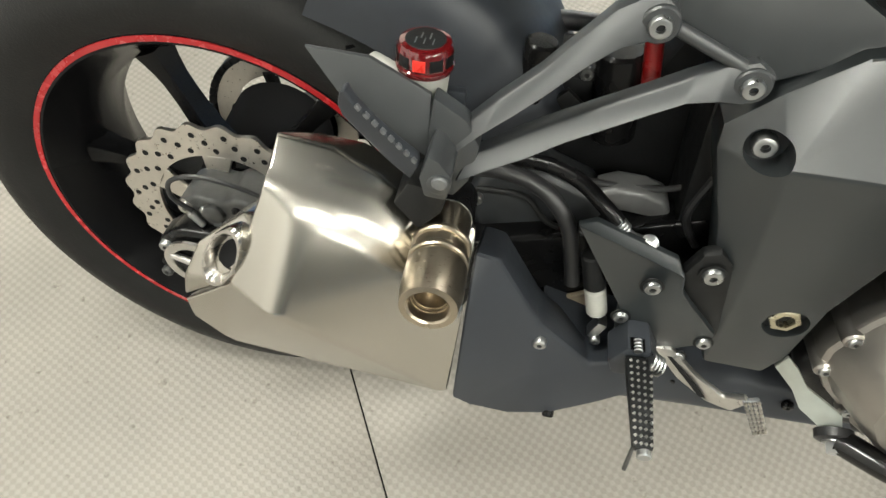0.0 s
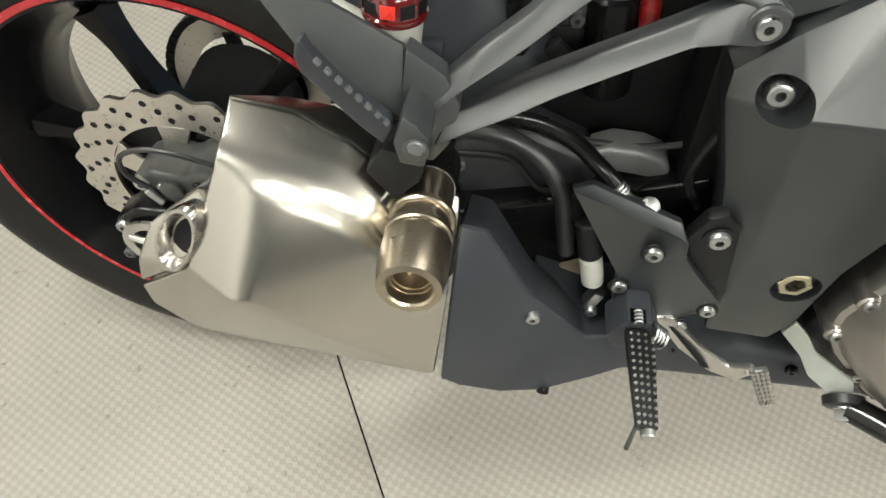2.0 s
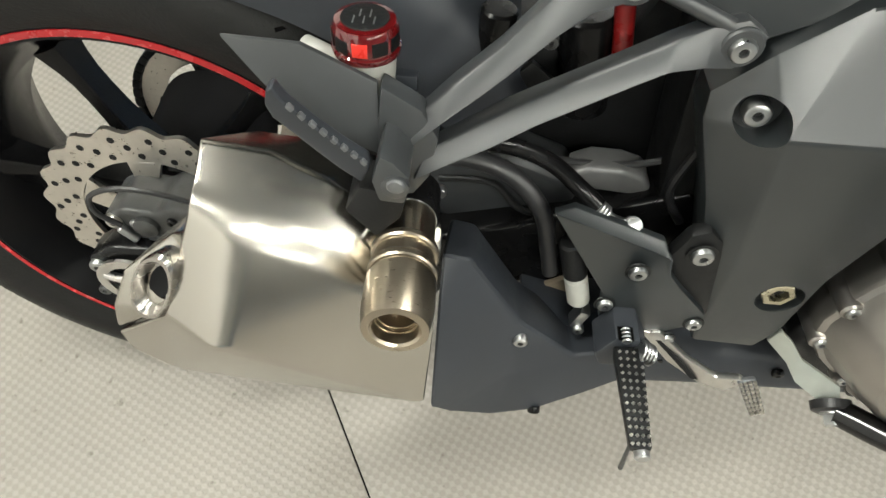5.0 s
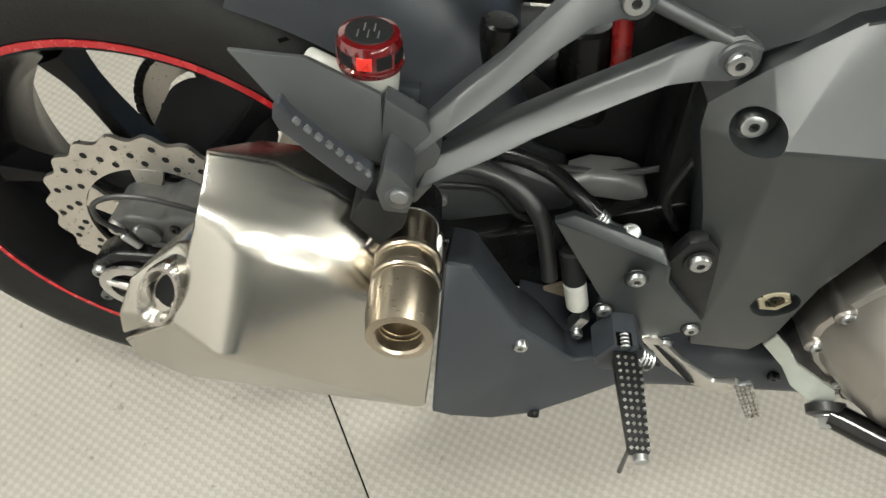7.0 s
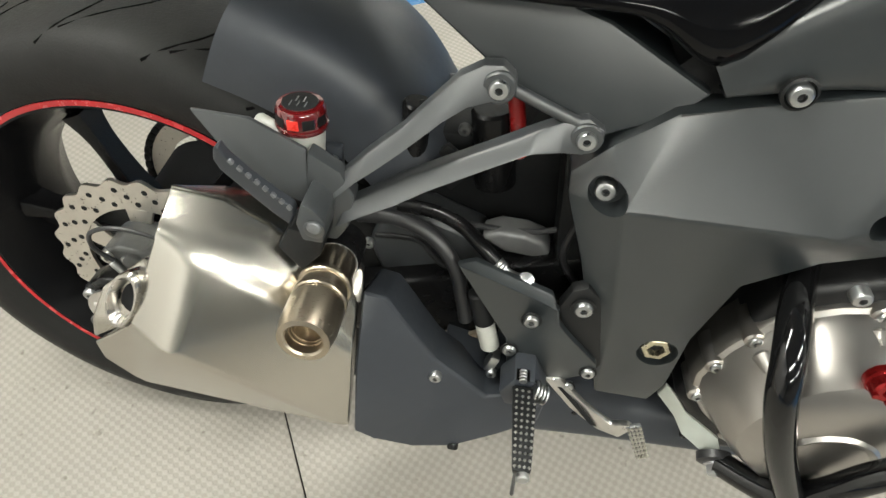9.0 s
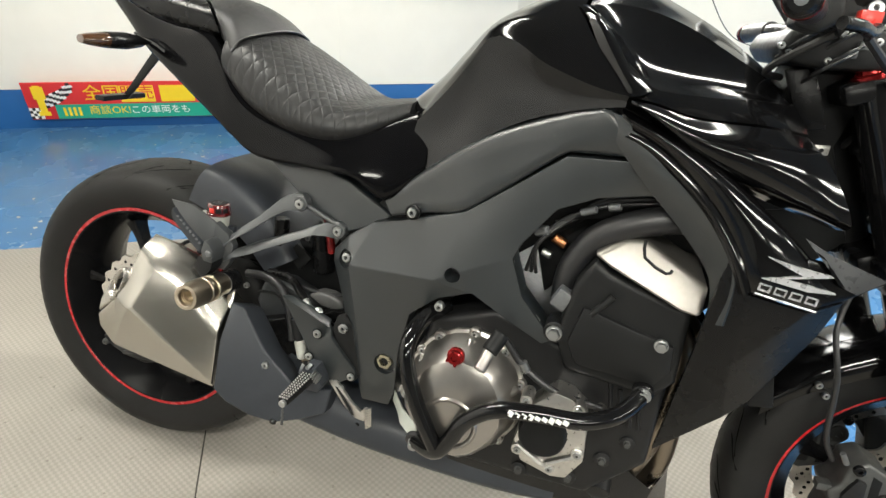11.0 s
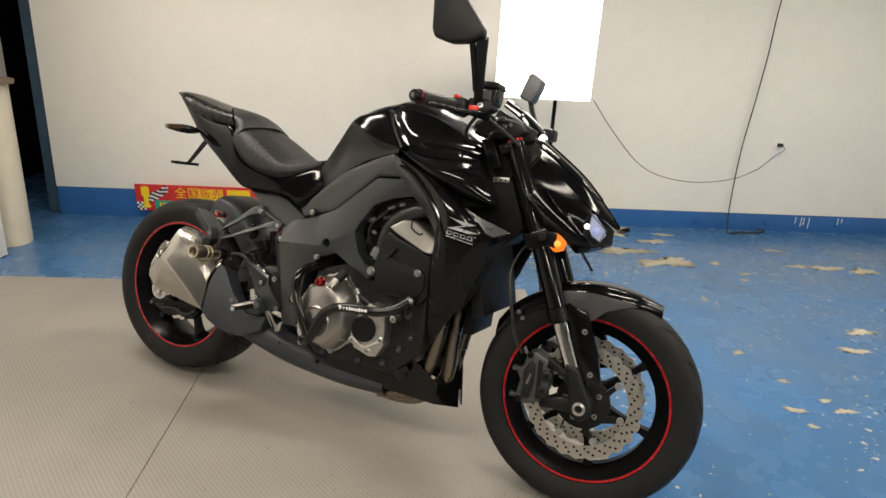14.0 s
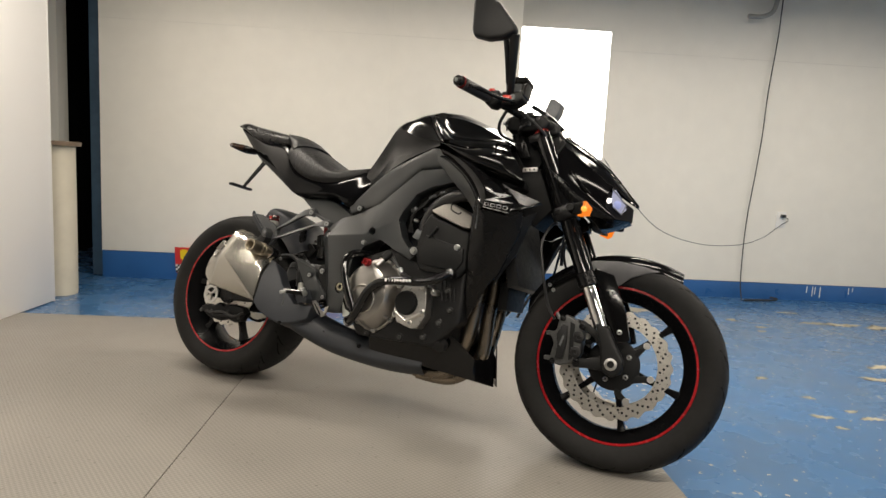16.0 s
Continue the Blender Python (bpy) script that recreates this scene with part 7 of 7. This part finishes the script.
sw = part("switch_pod", slab3([(1.022, -0.262, 1.022), (1.060, -0.262, 1.026), (1.066, -0.262, 0.996), (1.045, -0.262, 0.980), (1.020, -0.262, 0.986)], 0.055, None, 0.006, 3), M_MATTE, bike, "black switch housing")
part("red_switch", box((1.036, -0.248, 1.027), (0.016, 0.022, 0.010), 0.003), M_REDPL, sw)
ms = part("brake_lever_assembly", slab3([(1.060, -0.238, 1.030), (1.120, -0.238, 1.030), (1.128, -0.238, 1.008), (1.100, -0.238, 0.990), (1.058, -0.238, 0.992)], 0.050, None, 0.006, 3), M_MATTE, bike, "black radial brake master cylinder")
part("lever", tube([(1.105, -0.225, 1.000), (1.098, -0.262, 0.992), (1.078, -0.315, 0.984), (1.052, -0.375, 0.984), (1.030, -0.398, 0.984)], 0.006, 10, 8), M_SATIN, ms)
part("lever_adjuster", box((1.088, -0.258, 1.000), (0.022, 0.020, 0.016), 0.003), M_REDPL, ms, "red lever adjuster")
bolt((1.096, -0.240, 1.012), 0.0085, ms, (0, -1, 0.3))
rb = part("brake_fluid_cup", slab3([(1.072, -0.234, 1.018), (1.128, -0.234, 1.016), (1.135, -0.234, 1.060), (1.066, -0.234, 1.060)], 0.056, None, 0.007, 3), M_CUP, bike, "smoked brake fluid cup")
part("cup_lid", slab3([(1.064, -0.237, 1.059), (1.137, -0.237, 1.059), (1.132, -0.237, 1.074), (1.069, -0.237, 1.074)], 0.062, None, 0.004, 2), M_MATTE, rb)
part("cup_window", slab3([(1.080, -0.2352, 1.024), (1.118, -0.2352, 1.024), (1.118, -0.2352, 1.052), (1.080, -0.2352, 1.052)], 0.002, None, 0.0005), M_PEG, rb)
for px in (1.076, 1.125):
    bolt((px, -0.222, 1.0745), 0.0035, rb, (0, 0, 1))
part("clutch_assembly", box((1.150, 0.235, 1.005), (0.045, 0.05, 0.035), 0.006), M_MATTE, bike)
part("cable_loop", tube([(1.075, -0.21, 0.985), (1.040, -0.17, 0.955), (1.030, -0.12, 0.935), (1.060, -0.06, 0.93)], 0.005, 8, 8), M_HOSE, bike)
part("cable_loop", tube([(1.11, -0.20, 0.985), (1.17, -0.14, 0.94), (1.19, -0.07, 0.90), (1.17, -0.02, 0.84)], 0.005, 8, 8), M_HOSE, bike)
sb = part("silver_bracket", slab3([(1.098, -0.072, 0.832), (1.100, -0.072, 0.846), (1.146, -0.072, 0.850), (1.146, -0.072, 0.836)], 0.003, None, 0.001), M_ALU, bike, "small drilled aluminium bracket")
for k in range(3):
    part("bracket_hole", turned((1.108 + 0.014 * k, -0.0722, 0.840 + 0.001 * k), (0, -1, 0), [(0, 0.003), (0.0004, 0.003), (0.0004, 0)], 12, close=False), M_DARK, sb)
part("key_switch_housing", slab3([(px, -0.070, pz) for px, pz in ((1.062, 0.900), (1.080, 0.955), (1.135, 0.962), (1.165, 0.905), (1.150, 0.840), (1.100, 0.850))], 0.14, None, 0.008, 2), M_DARK, bike, "black key switch and wiring cluster")
part("wiring_shield", slab3([(1.056, -0.100, 0.941), (1.091, -0.100, 0.947), (1.112, -0.100, 0.907), (1.126, -0.100, 0.872), (1.098, -0.100, 0.868), (1.076, -0.100, 0.901)], 0.012, None, 0.003), M_SATIN, bike, "black wiring shield beside the steering head")
yk = part("bar_clamp", slab3([(1.035, -0.128, 0.968), (1.045, -0.128, 0.990), (1.105, -0.128, 1.002), (1.160, -0.128, 0.998), (1.185, -0.128, 0.975), (1.165, -0.128, 0.952), (1.100, -0.128, 0.946), (1.052, -0.128, 0.948)], 0.256, None, 0.010, 3), M_MATTE, bike, "black handlebar clamp and switch wiring")
for px, pz, pr in ((1.100, 0.993, 0.0075), (1.038, 0.969, 0.0045), (1.048, 0.962, 0.0040), (1.095, 0.957, 0.0045), (1.144, 0.985, 0.0050)):
    bolt((px, -0.1285, pz), pr, yk)
for px, pz, ln_ in ((1.080, 0.994, 0.014), (1.123, 0.999, 0.020), (1.128, 0.979, 0.024), (1.120, 0.968, 0.016)):
    part("clip", box((px, -0.131, pz), (ln_ * 0.5, 0.010, 0.010), 0.002), M_PEG, yk)
    part("lead", tube([(px, -0.134, pz), (px - 0.025, -0.138, pz - 0.018), (px - 0.04, -0.105, pz - 0.040)], 0.0024, 8, 5), M_HOSE, yk)
part("frame_head", plate([(1.04, 0.90), (1.13, 0.90), (1.21, 0.72), (1.16, 0.66), (1.06, 0.74)], -0.065, 0.13, 0.01, 2), M_DARK, bike)
MO = [(0.990, 1.250), (1.030, 1.258), (1.070, 1.235), (1.128, 1.165), (1.128, 1.148), (1.095, 1.133), (1.050, 1.130), (1.006, 1.142), (0.998, 1.160)]
mr = part("mirror", slab3([(x, -0.372, z) for x, z in MO], 0.03, None, 0.008, 3), M_MATTE, bike, "black angular rear-view mirror")
part("stem", tube([(1.118, -0.345, 1.150), (1.112, -0.320, 1.110), (1.096, -0.265, 1.050), (1.082, -0.228, 1.020)], 0.0085, 12, 6, radii=[0.015, 0.013, 0.011, 0.012]), M_MATTE, mr)
part("stem_brace", tube([(1.095, -0.345, 1.137), (1.094, -0.310, 1.090), (1.086, -0.262, 1.045)], 0.0075, 10, 6), M_MATTE, mr)
# the far mirror is folded down and shows its narrow end
m2 = part("mirror", slab3([(1.020, 0.262, 1.120), (1.036, 0.262, 1.172), (1.044, 0.262, 1.197), (1.058, 0.262, 1.199), (1.092, 0.262, 1.178), (1.086, 0.262, 1.150), (1.066, 0.262, 1.106)], 0.05, None, 0.006, 3), M_PEG, bike, "grey folded rear-view mirror")
part("stem", tube([(1.050, 0.29, 1.125), (1.075, 0.27, 1.07), (1.110, 0.235, 1.020)], 0.0085, 12, 6), M_MATTE, m2)

# indicators
def indicator(root, tip, lens_m, label):
    root, tip = Vector(root), Vector(tip)
    d = (tip - root).normalized()
    L_ = (tip - root).length
    def flat(bm):
        for v in bm.verts:
            v.co.z = root.z + (v.co.z - root.z) * 0.62
        return bm

    iob = part("indicator", flat(turned(root, d, [(0, 0.008), (L_ * 0.30, 0.008), (L_ * 0.36, 0.016), (L_ * 0.50, 0.023), (L_ * 0.68, 0.022), (L_ * 0.78, 0.016), (L_ * 0.80, 0.014)], 20)), M_SATIN, bike, label)
    part("lens", flat(turned(root + d * L_ * 0.60, d, [(0, 0.0205), (L_ * 0.10, 0.0215), (L_ * 0.26, 0.0150), (L_ * 0.31, 0.0110), (L_ * 0.315, 0.0)], 20, close=False)), lens_m, iob, "orange lens")
    return iob


for s in (-1, 1):
    io = part("indicator", turned((1.285, s * 0.130, 0.716), Vector((0.10, s * 1.0, -0.05)), [(0, 0.010), (0.012, 0.011), (0.030, 0.012), (0.036, 0.010)], 22), M_MATTE, bike, "black stalk indicator with orange lens")
    part("stalk_body", mirrored(slab3([(1.288, -0.150, 0.728), (1.330, -0.196, 0.730), (1.334, -0.198, 0.690), (1.292, -0.150, 0.696)], 0.036, None, 0.008, 3), -s), M_MATTE, io)
    ln = part("lens", mirrored(solid([(1.318, -0.168, 0.731), (1.340, -0.196, 0.728), (1.356, -0.180, 0.712), (1.350, -0.176, 0.690), (1.334, -0.194, 0.684), (1.312, -0.166, 0.690), (1.338, -0.204, 0.708)], [(0, 1, 6), (1, 2, 6), (2, 3, 6), (3, 4, 6), (4, 5, 6), (5, 0, 6)], 0.003), -s), M_ORANGE, io, "lit orange lens")
    part("lamp_core", turned((1.338, s * 0.200, 0.706), (0.5, s, 0.1), [(-0.002, 0.0085), (0.0025, 0.0070), (0.0050, 0.0035), (0.0056, 0.0)], 20, close=False), M_CORE, ln)
    indicator((0.045, s * 0.045, 0.852), (-0.005, s * 0.222, 0.852), M_LENS_O, "slim black rear indicator")
tl = part("tail_bracket", slab3([(0.060, -0.030, 0.850), (0.020, -0.030, 0.868), (-0.020, -0.030, 0.862), (-0.010, -0.030, 0.835), (0.040, -0.030, 0.825)], 0.06, None, 0.006), M_MATTE, bike, "black tail bracket")
part("plate_arm", slab3([(-0.012, -0.012, 0.850), (0.006, -0.012, 0.842), (-0.095, -0.012, 0.728), (-0.107, -0.012, 0.732)], 0.006, None, 0.0015), M_MATTE, tl)
part("plate_bar", box((-0.107, -0.015, 0.732), (0.022, 0.110, 0.010), 0.002), M_MATTE, tl)
part("tail_lamp", box((-0.045, 0, 0.918), (0.04, 0.07, 0.03), 0.008), mat("dark_red_lens", (0.10, 0.008, 0.008), 0.15, 0, 60, 0.1, coat=1.0), bike, "dark red tail lamp")


# ---- things along the wall ----
def text_mesh(name, body, size, material, parent, m, label=""):
    cu = bpy.data.curves.new(name, "FONT")
    cu.body, cu.size, cu.extrude = body, size, 0.0004
    cu.align_x, cu.align_y = "LEFT", "BOTTOM"
    tmp = new("tmp_text", cu)
    bpy.context.view_layer.update()
    me = bpy.data.meshes.new_from_object(tmp.evaluated_get(bpy.context.evaluated_depsgraph_get()))
    bpy.data.objects.remove(tmp)
    me.name = name
    me.materials.clear()
    me.materials.append(material)
    ob = new(name, me)
    ob.parent = parent
    ob.matrix_basis = m
    if label:
        tagged(ob, label)
    return ob


S_RED = mat("sign_red", (0.62, 0.03, 0.03), 0.4, 0, 30, 0.05)
S_GREEN = mat("sign_green", (0.02, 0.33, 0.22), 0.4, 0, 30, 0.05)
S_YEL = mat("sign_yellow", (0.85, 0.60, 0.02), 0.4, 0, 30, 0.05)
S_BLK = mat("sign_black", (0.02, 0.02, 0.02), 0.4, 0, 30, 0.05)
sign = thing("banner_sign", "red and green banner board with Japanese lettering leaning on the skirting", "sign", ROOM @ pose(-0.905, 1.872, -0.004, 7, 0, 0))
SW = 1.15
part("board", box((SW / 2, 0.004, 0.144), (SW, 0.006, 0.178), 0.001), S_RED, sign)
part("green_band", box((SW / 2 + 0.055, 0.0003, 0.092), (SW - 0.115, 0.0016, 0.070)), S_GREEN, sign)
UP = Matrix.Rotation(radians(90), 4, "X")
def stxt(name, body, size, mt, x, z):
    text_mesh(name, body, size, mt, sign, Matrix.Translation((x, -0.0012, z)) @ UP)
stxt("lettering", "全国", 0.080, S_YEL, 0.243, 0.138)
part("yellow_box", box((0.472, 0.0002, 0.175), (0.148, 0.0016, 0.080), 0.0), S_YEL, sign)
stxt("lettering", "販売", 0.072, S_RED, 0.401, 0.141)
part("yellow_box", box((0.645, 0.0002, 0.175), (0.148, 0.0016, 0.080), 0.0), S_YEL, sign)
for k in range(4):
    part("print_bar", box((0.148 + 0.021 * k, -0.0008, 0.092), (0.011, 0.001, 0.042)), S_YEL, sign)
stxt("lettering", "商談OK!", 0.048, S_YEL, 0.250, 0.071)
stxt("lettering", "この車両をも", 0.044, M_WHITE, 0.428, 0.072)
for ci in range(10):
    for cj in range(5):
        x = 0.052 + 0.0158 * ci + 0.0030 * cj
        z = 0.092 + 0.0104 * ci + 0.0125 * cj + 0.005 * math.sin(ci * 0.8)
        if z < 0.226:
            part("flag_square", box((x, -0.0006, z), (0.0160, 0.001, 0.0125), 0.0, Matrix.Rotation(radians(-20), 3, "Y")), M_WHITE if (ci + cj) % 2 else S_BLK, sign)
for ci in range(4):
    for cj in range(4):
        x, z = 0.008 + 0.0135 * ci, 0.066 + 0.0135 * cj
        part("flag_square", box((x, -0.0006, z), (0.0135, 0.001, 0.0135)), M_WHITE if (ci + cj) % 2 else S_BLK, sign)
part("cup_shape", box((0.062, -0.0014, 0.150), (0.030, 0.001, 0.140)), S_YEL, sign)
part("cup_bowl", box((0.062, -0.0016, 0.185), (0.050, 0.001, 0.060), 0.0), S_YEL, sign)
part("cup_foot", box((0.062, -0.0016, 0.085), (0.048, 0.001, 0.020), 0.0), S_YEL, sign)

cab = obj_mesh("hanging_cable", tube([(3.262, 2.04, 2.70), (3.241, 2.045, 2.2), (3.236, 2.05, 1.9), (3.205, 2.045, 1.5), (3.200, 2.05, 1.2), (3.176, 2.045, 0.9), (3.152, 2.05, 0.55), (3.145, 2.03, 0.15), (3.142, 1.98, -0.001)], 0.0040, 8, 8), M_CABLE)
cab.matrix_world = ROOM
tagged(cab, "black power cable hanging straight down along the wall", "cable")
cab2 = obj_mesh("floor_cable", tube([(3.142, 1.95, 0.002), (3.18, 1.97, 0.002), (3.28, 1.99, 0.002), (3.40, 2.0, 0.004), (3.44, 2.03, 0.010), (3.40, 2.05, 0.014)], 0.0065, 8, 8), M_CABLE)
cab2.matrix_world = ROOM
tagged(cab2, "black cable end with plug lying on the blue floor", "cable")
ot = thing("wall_outlet", "small pale wall outlet plate with a black plug", "outlet", ROOM @ pose(3.43, 2.078, 0.60))
part("cover_plate", box((0, 0, 0), (0.072, 0.008, 0.118), 0.002), M_WHITE, ot)
part("plug", box((0.006, -0.018, 0.028), (0.030, 0.03, 0.022), 0.004), M_CABLE, ot)
cab3 = obj_mesh("power_cable", tube([(3.438, 2.055, 0.628), (3.47, 2.05, 0.600), (3.42, 2.045, 0.565), (3.30, 1.97, 0.51), (3.197, 1.906, 0.469), (2.983, 1.794, 0.426), (2.667, 1.627, 0.428), (2.367, 1.468, 0.484), (2.149, 1.353, 0.58), (1.931, 1.238, 0.77), (1.772, 1.155, 0.940)], 0.0021, 8, 8), M_CABLE)
cab3.matrix_world = ROOM
tagged(cab3, "thin dark cable sagging from the outlet to the softbox", "cable")
ho = obj_mesh("ceiling_hose", tube([(3.20, 2.03, 2.25), (3.17, 2.02, 2.08), (3.08, 2.0, 2.02), (2.98, 2.01, 2.02)], 0.016, 10, 8), mat("grey_hose", (0.35, 0.34, 0.31), 0.5, 0, 30, 0.1))
ho.matrix_world = ROOM
tagged(ho, "short grey hose bent along the wall near the ceiling", "hose")
bsr = bpy.data.objects["baseboard_right"]
for du, dz in ((0.0, 0.05), (0.045, 0.075), (0.065, 0.06), (0.105, 0.085), (0.33, 0.05), (0.36, 0.03)):
    part("paint_drip", box((3.70 + du, 2.0825, 0.105 - dz / 2), (0.006, 0.002, dz), 0.001), M_WHITE, bsr)

wl, wr = bpy.data.objects["wall_left"], bpy.data.objects["wall_right"]
# Level strips paint the lamps' faint shade line; the upright is a joint.
for w_, u0, u1, vv, zz in ((wl, -1.40, 1.36, 1.899, 1.71), (wr, 1.40, 5.6, 2.079, 1.74)):
    part("wall_line", box(((u0 + u1) / 2, vv, zz), (u1 - u0, 0.004, 0.004)), M_WALL_LINE, w_)
for w_, uu, vv in ((wl, 0.50, 1.899),):
    part("wall_line", box((uu, vv, 1.36 if w_ is wl else 1.40), (0.003, 0.004, CEIL - 0.24 if w_ is wr else CEIL - 0.32)), M_WALL_LINE, w_)

structure("mat_joint", box((0.0653, -1.7, -0.0042), (0.004, 5.0, 0.002)), M_GROOVE, "dark strip in the joint between the two mats")

# patches where the floor paint has worn off
rnd = random.Random(7)
fl = bpy.data.objects["floor"]
for u, v, rad in ((2.42, 1.31, 0.15), (2.20, 1.93, 0.16), (2.20, 1.50, 0.11), (2.48, 1.72, 0.07), (1.97, 1.60, 0.09), (3.41, 1.28, 0.075), (3.24, 1.30, 0.05), (3.62, 1.24, 0.09), (2.96, 0.39, 0.045), (2.79, 0.20, 0.045), (2.236, 0.165, 0.022), (2.293, -0.064, 0.02), (2.215, -0.266, 0.026),
                  (2.40, -0.272, 0.028), (2.217, -0.366, 0.018), (2.37, -0.203, 0.018), (2.71, 1.31, 0.04), (2.80, 1.14, 0.03), (2.62, 1.88, 0.05), (3.25, 1.6, 0.04)):
    pb = bmesh.new()
    sx, ph = rnd.uniform(1.0, 1.7), [rnd.uniform(0, 6.28) for _ in range(4)]
    ring = []
    for k in range(112):
        a = 2 * math.pi * k / 112
        r_ = rad * (0.75 + 0.20 * math.sin(2 * a + ph[0]) + 0.18 * math.sin(3 * a + ph[1]) + 0.14 * math.sin(7 * a + ph[2]) + 0.20 * rnd.uniform(-1, 1) + 0.12 * math.sin(13 * a + ph[3]))
        ring.append((u + r_ * sx * math.cos(a), v + r_ * math.sin(a) * 0.75))
    top = [pb.verts.new((x, y, -0.0042)) for x, y in ring]
    low = [pb.verts.new((x, y, -0.0060)) for x, y in ring]
    pb.faces.new(top)
    for k in range(112):
        pb.faces.new((top[k], top[(k + 1) % 112], low[(k + 1) % 112], low[k]))
    bmesh.ops.triangulate(pb, faces=pb.faces[:])
    part("worn_patch", pb, M_BARE, fl, "bare tan concrete worn through the paint")

# chipped paint along the door jamb
dj = bpy.data.objects["doorframe"]
for k in range(26):
    zc = rnd.uniform(0.1, 2.3)
    part("paint_chip", box((-1.4085, 2.02 + rnd.choice((-0.062, -0.075)), zc), (0.004, rnd.uniform(0.008, 0.022), rnd.uniform(0.012, 0.075)), 0.001), M_WHITEPL, dj)
    if k % 2:
        part("paint_chip", box((-1.4085 - rnd.uniform(0.0, 0.02), 1.9395, zc + 0.05), (rnd.uniform(0.006, 0.02), 0.004, rnd.uniform(0.012, 0.06)), 0.001), M_WHITEPL, dj)
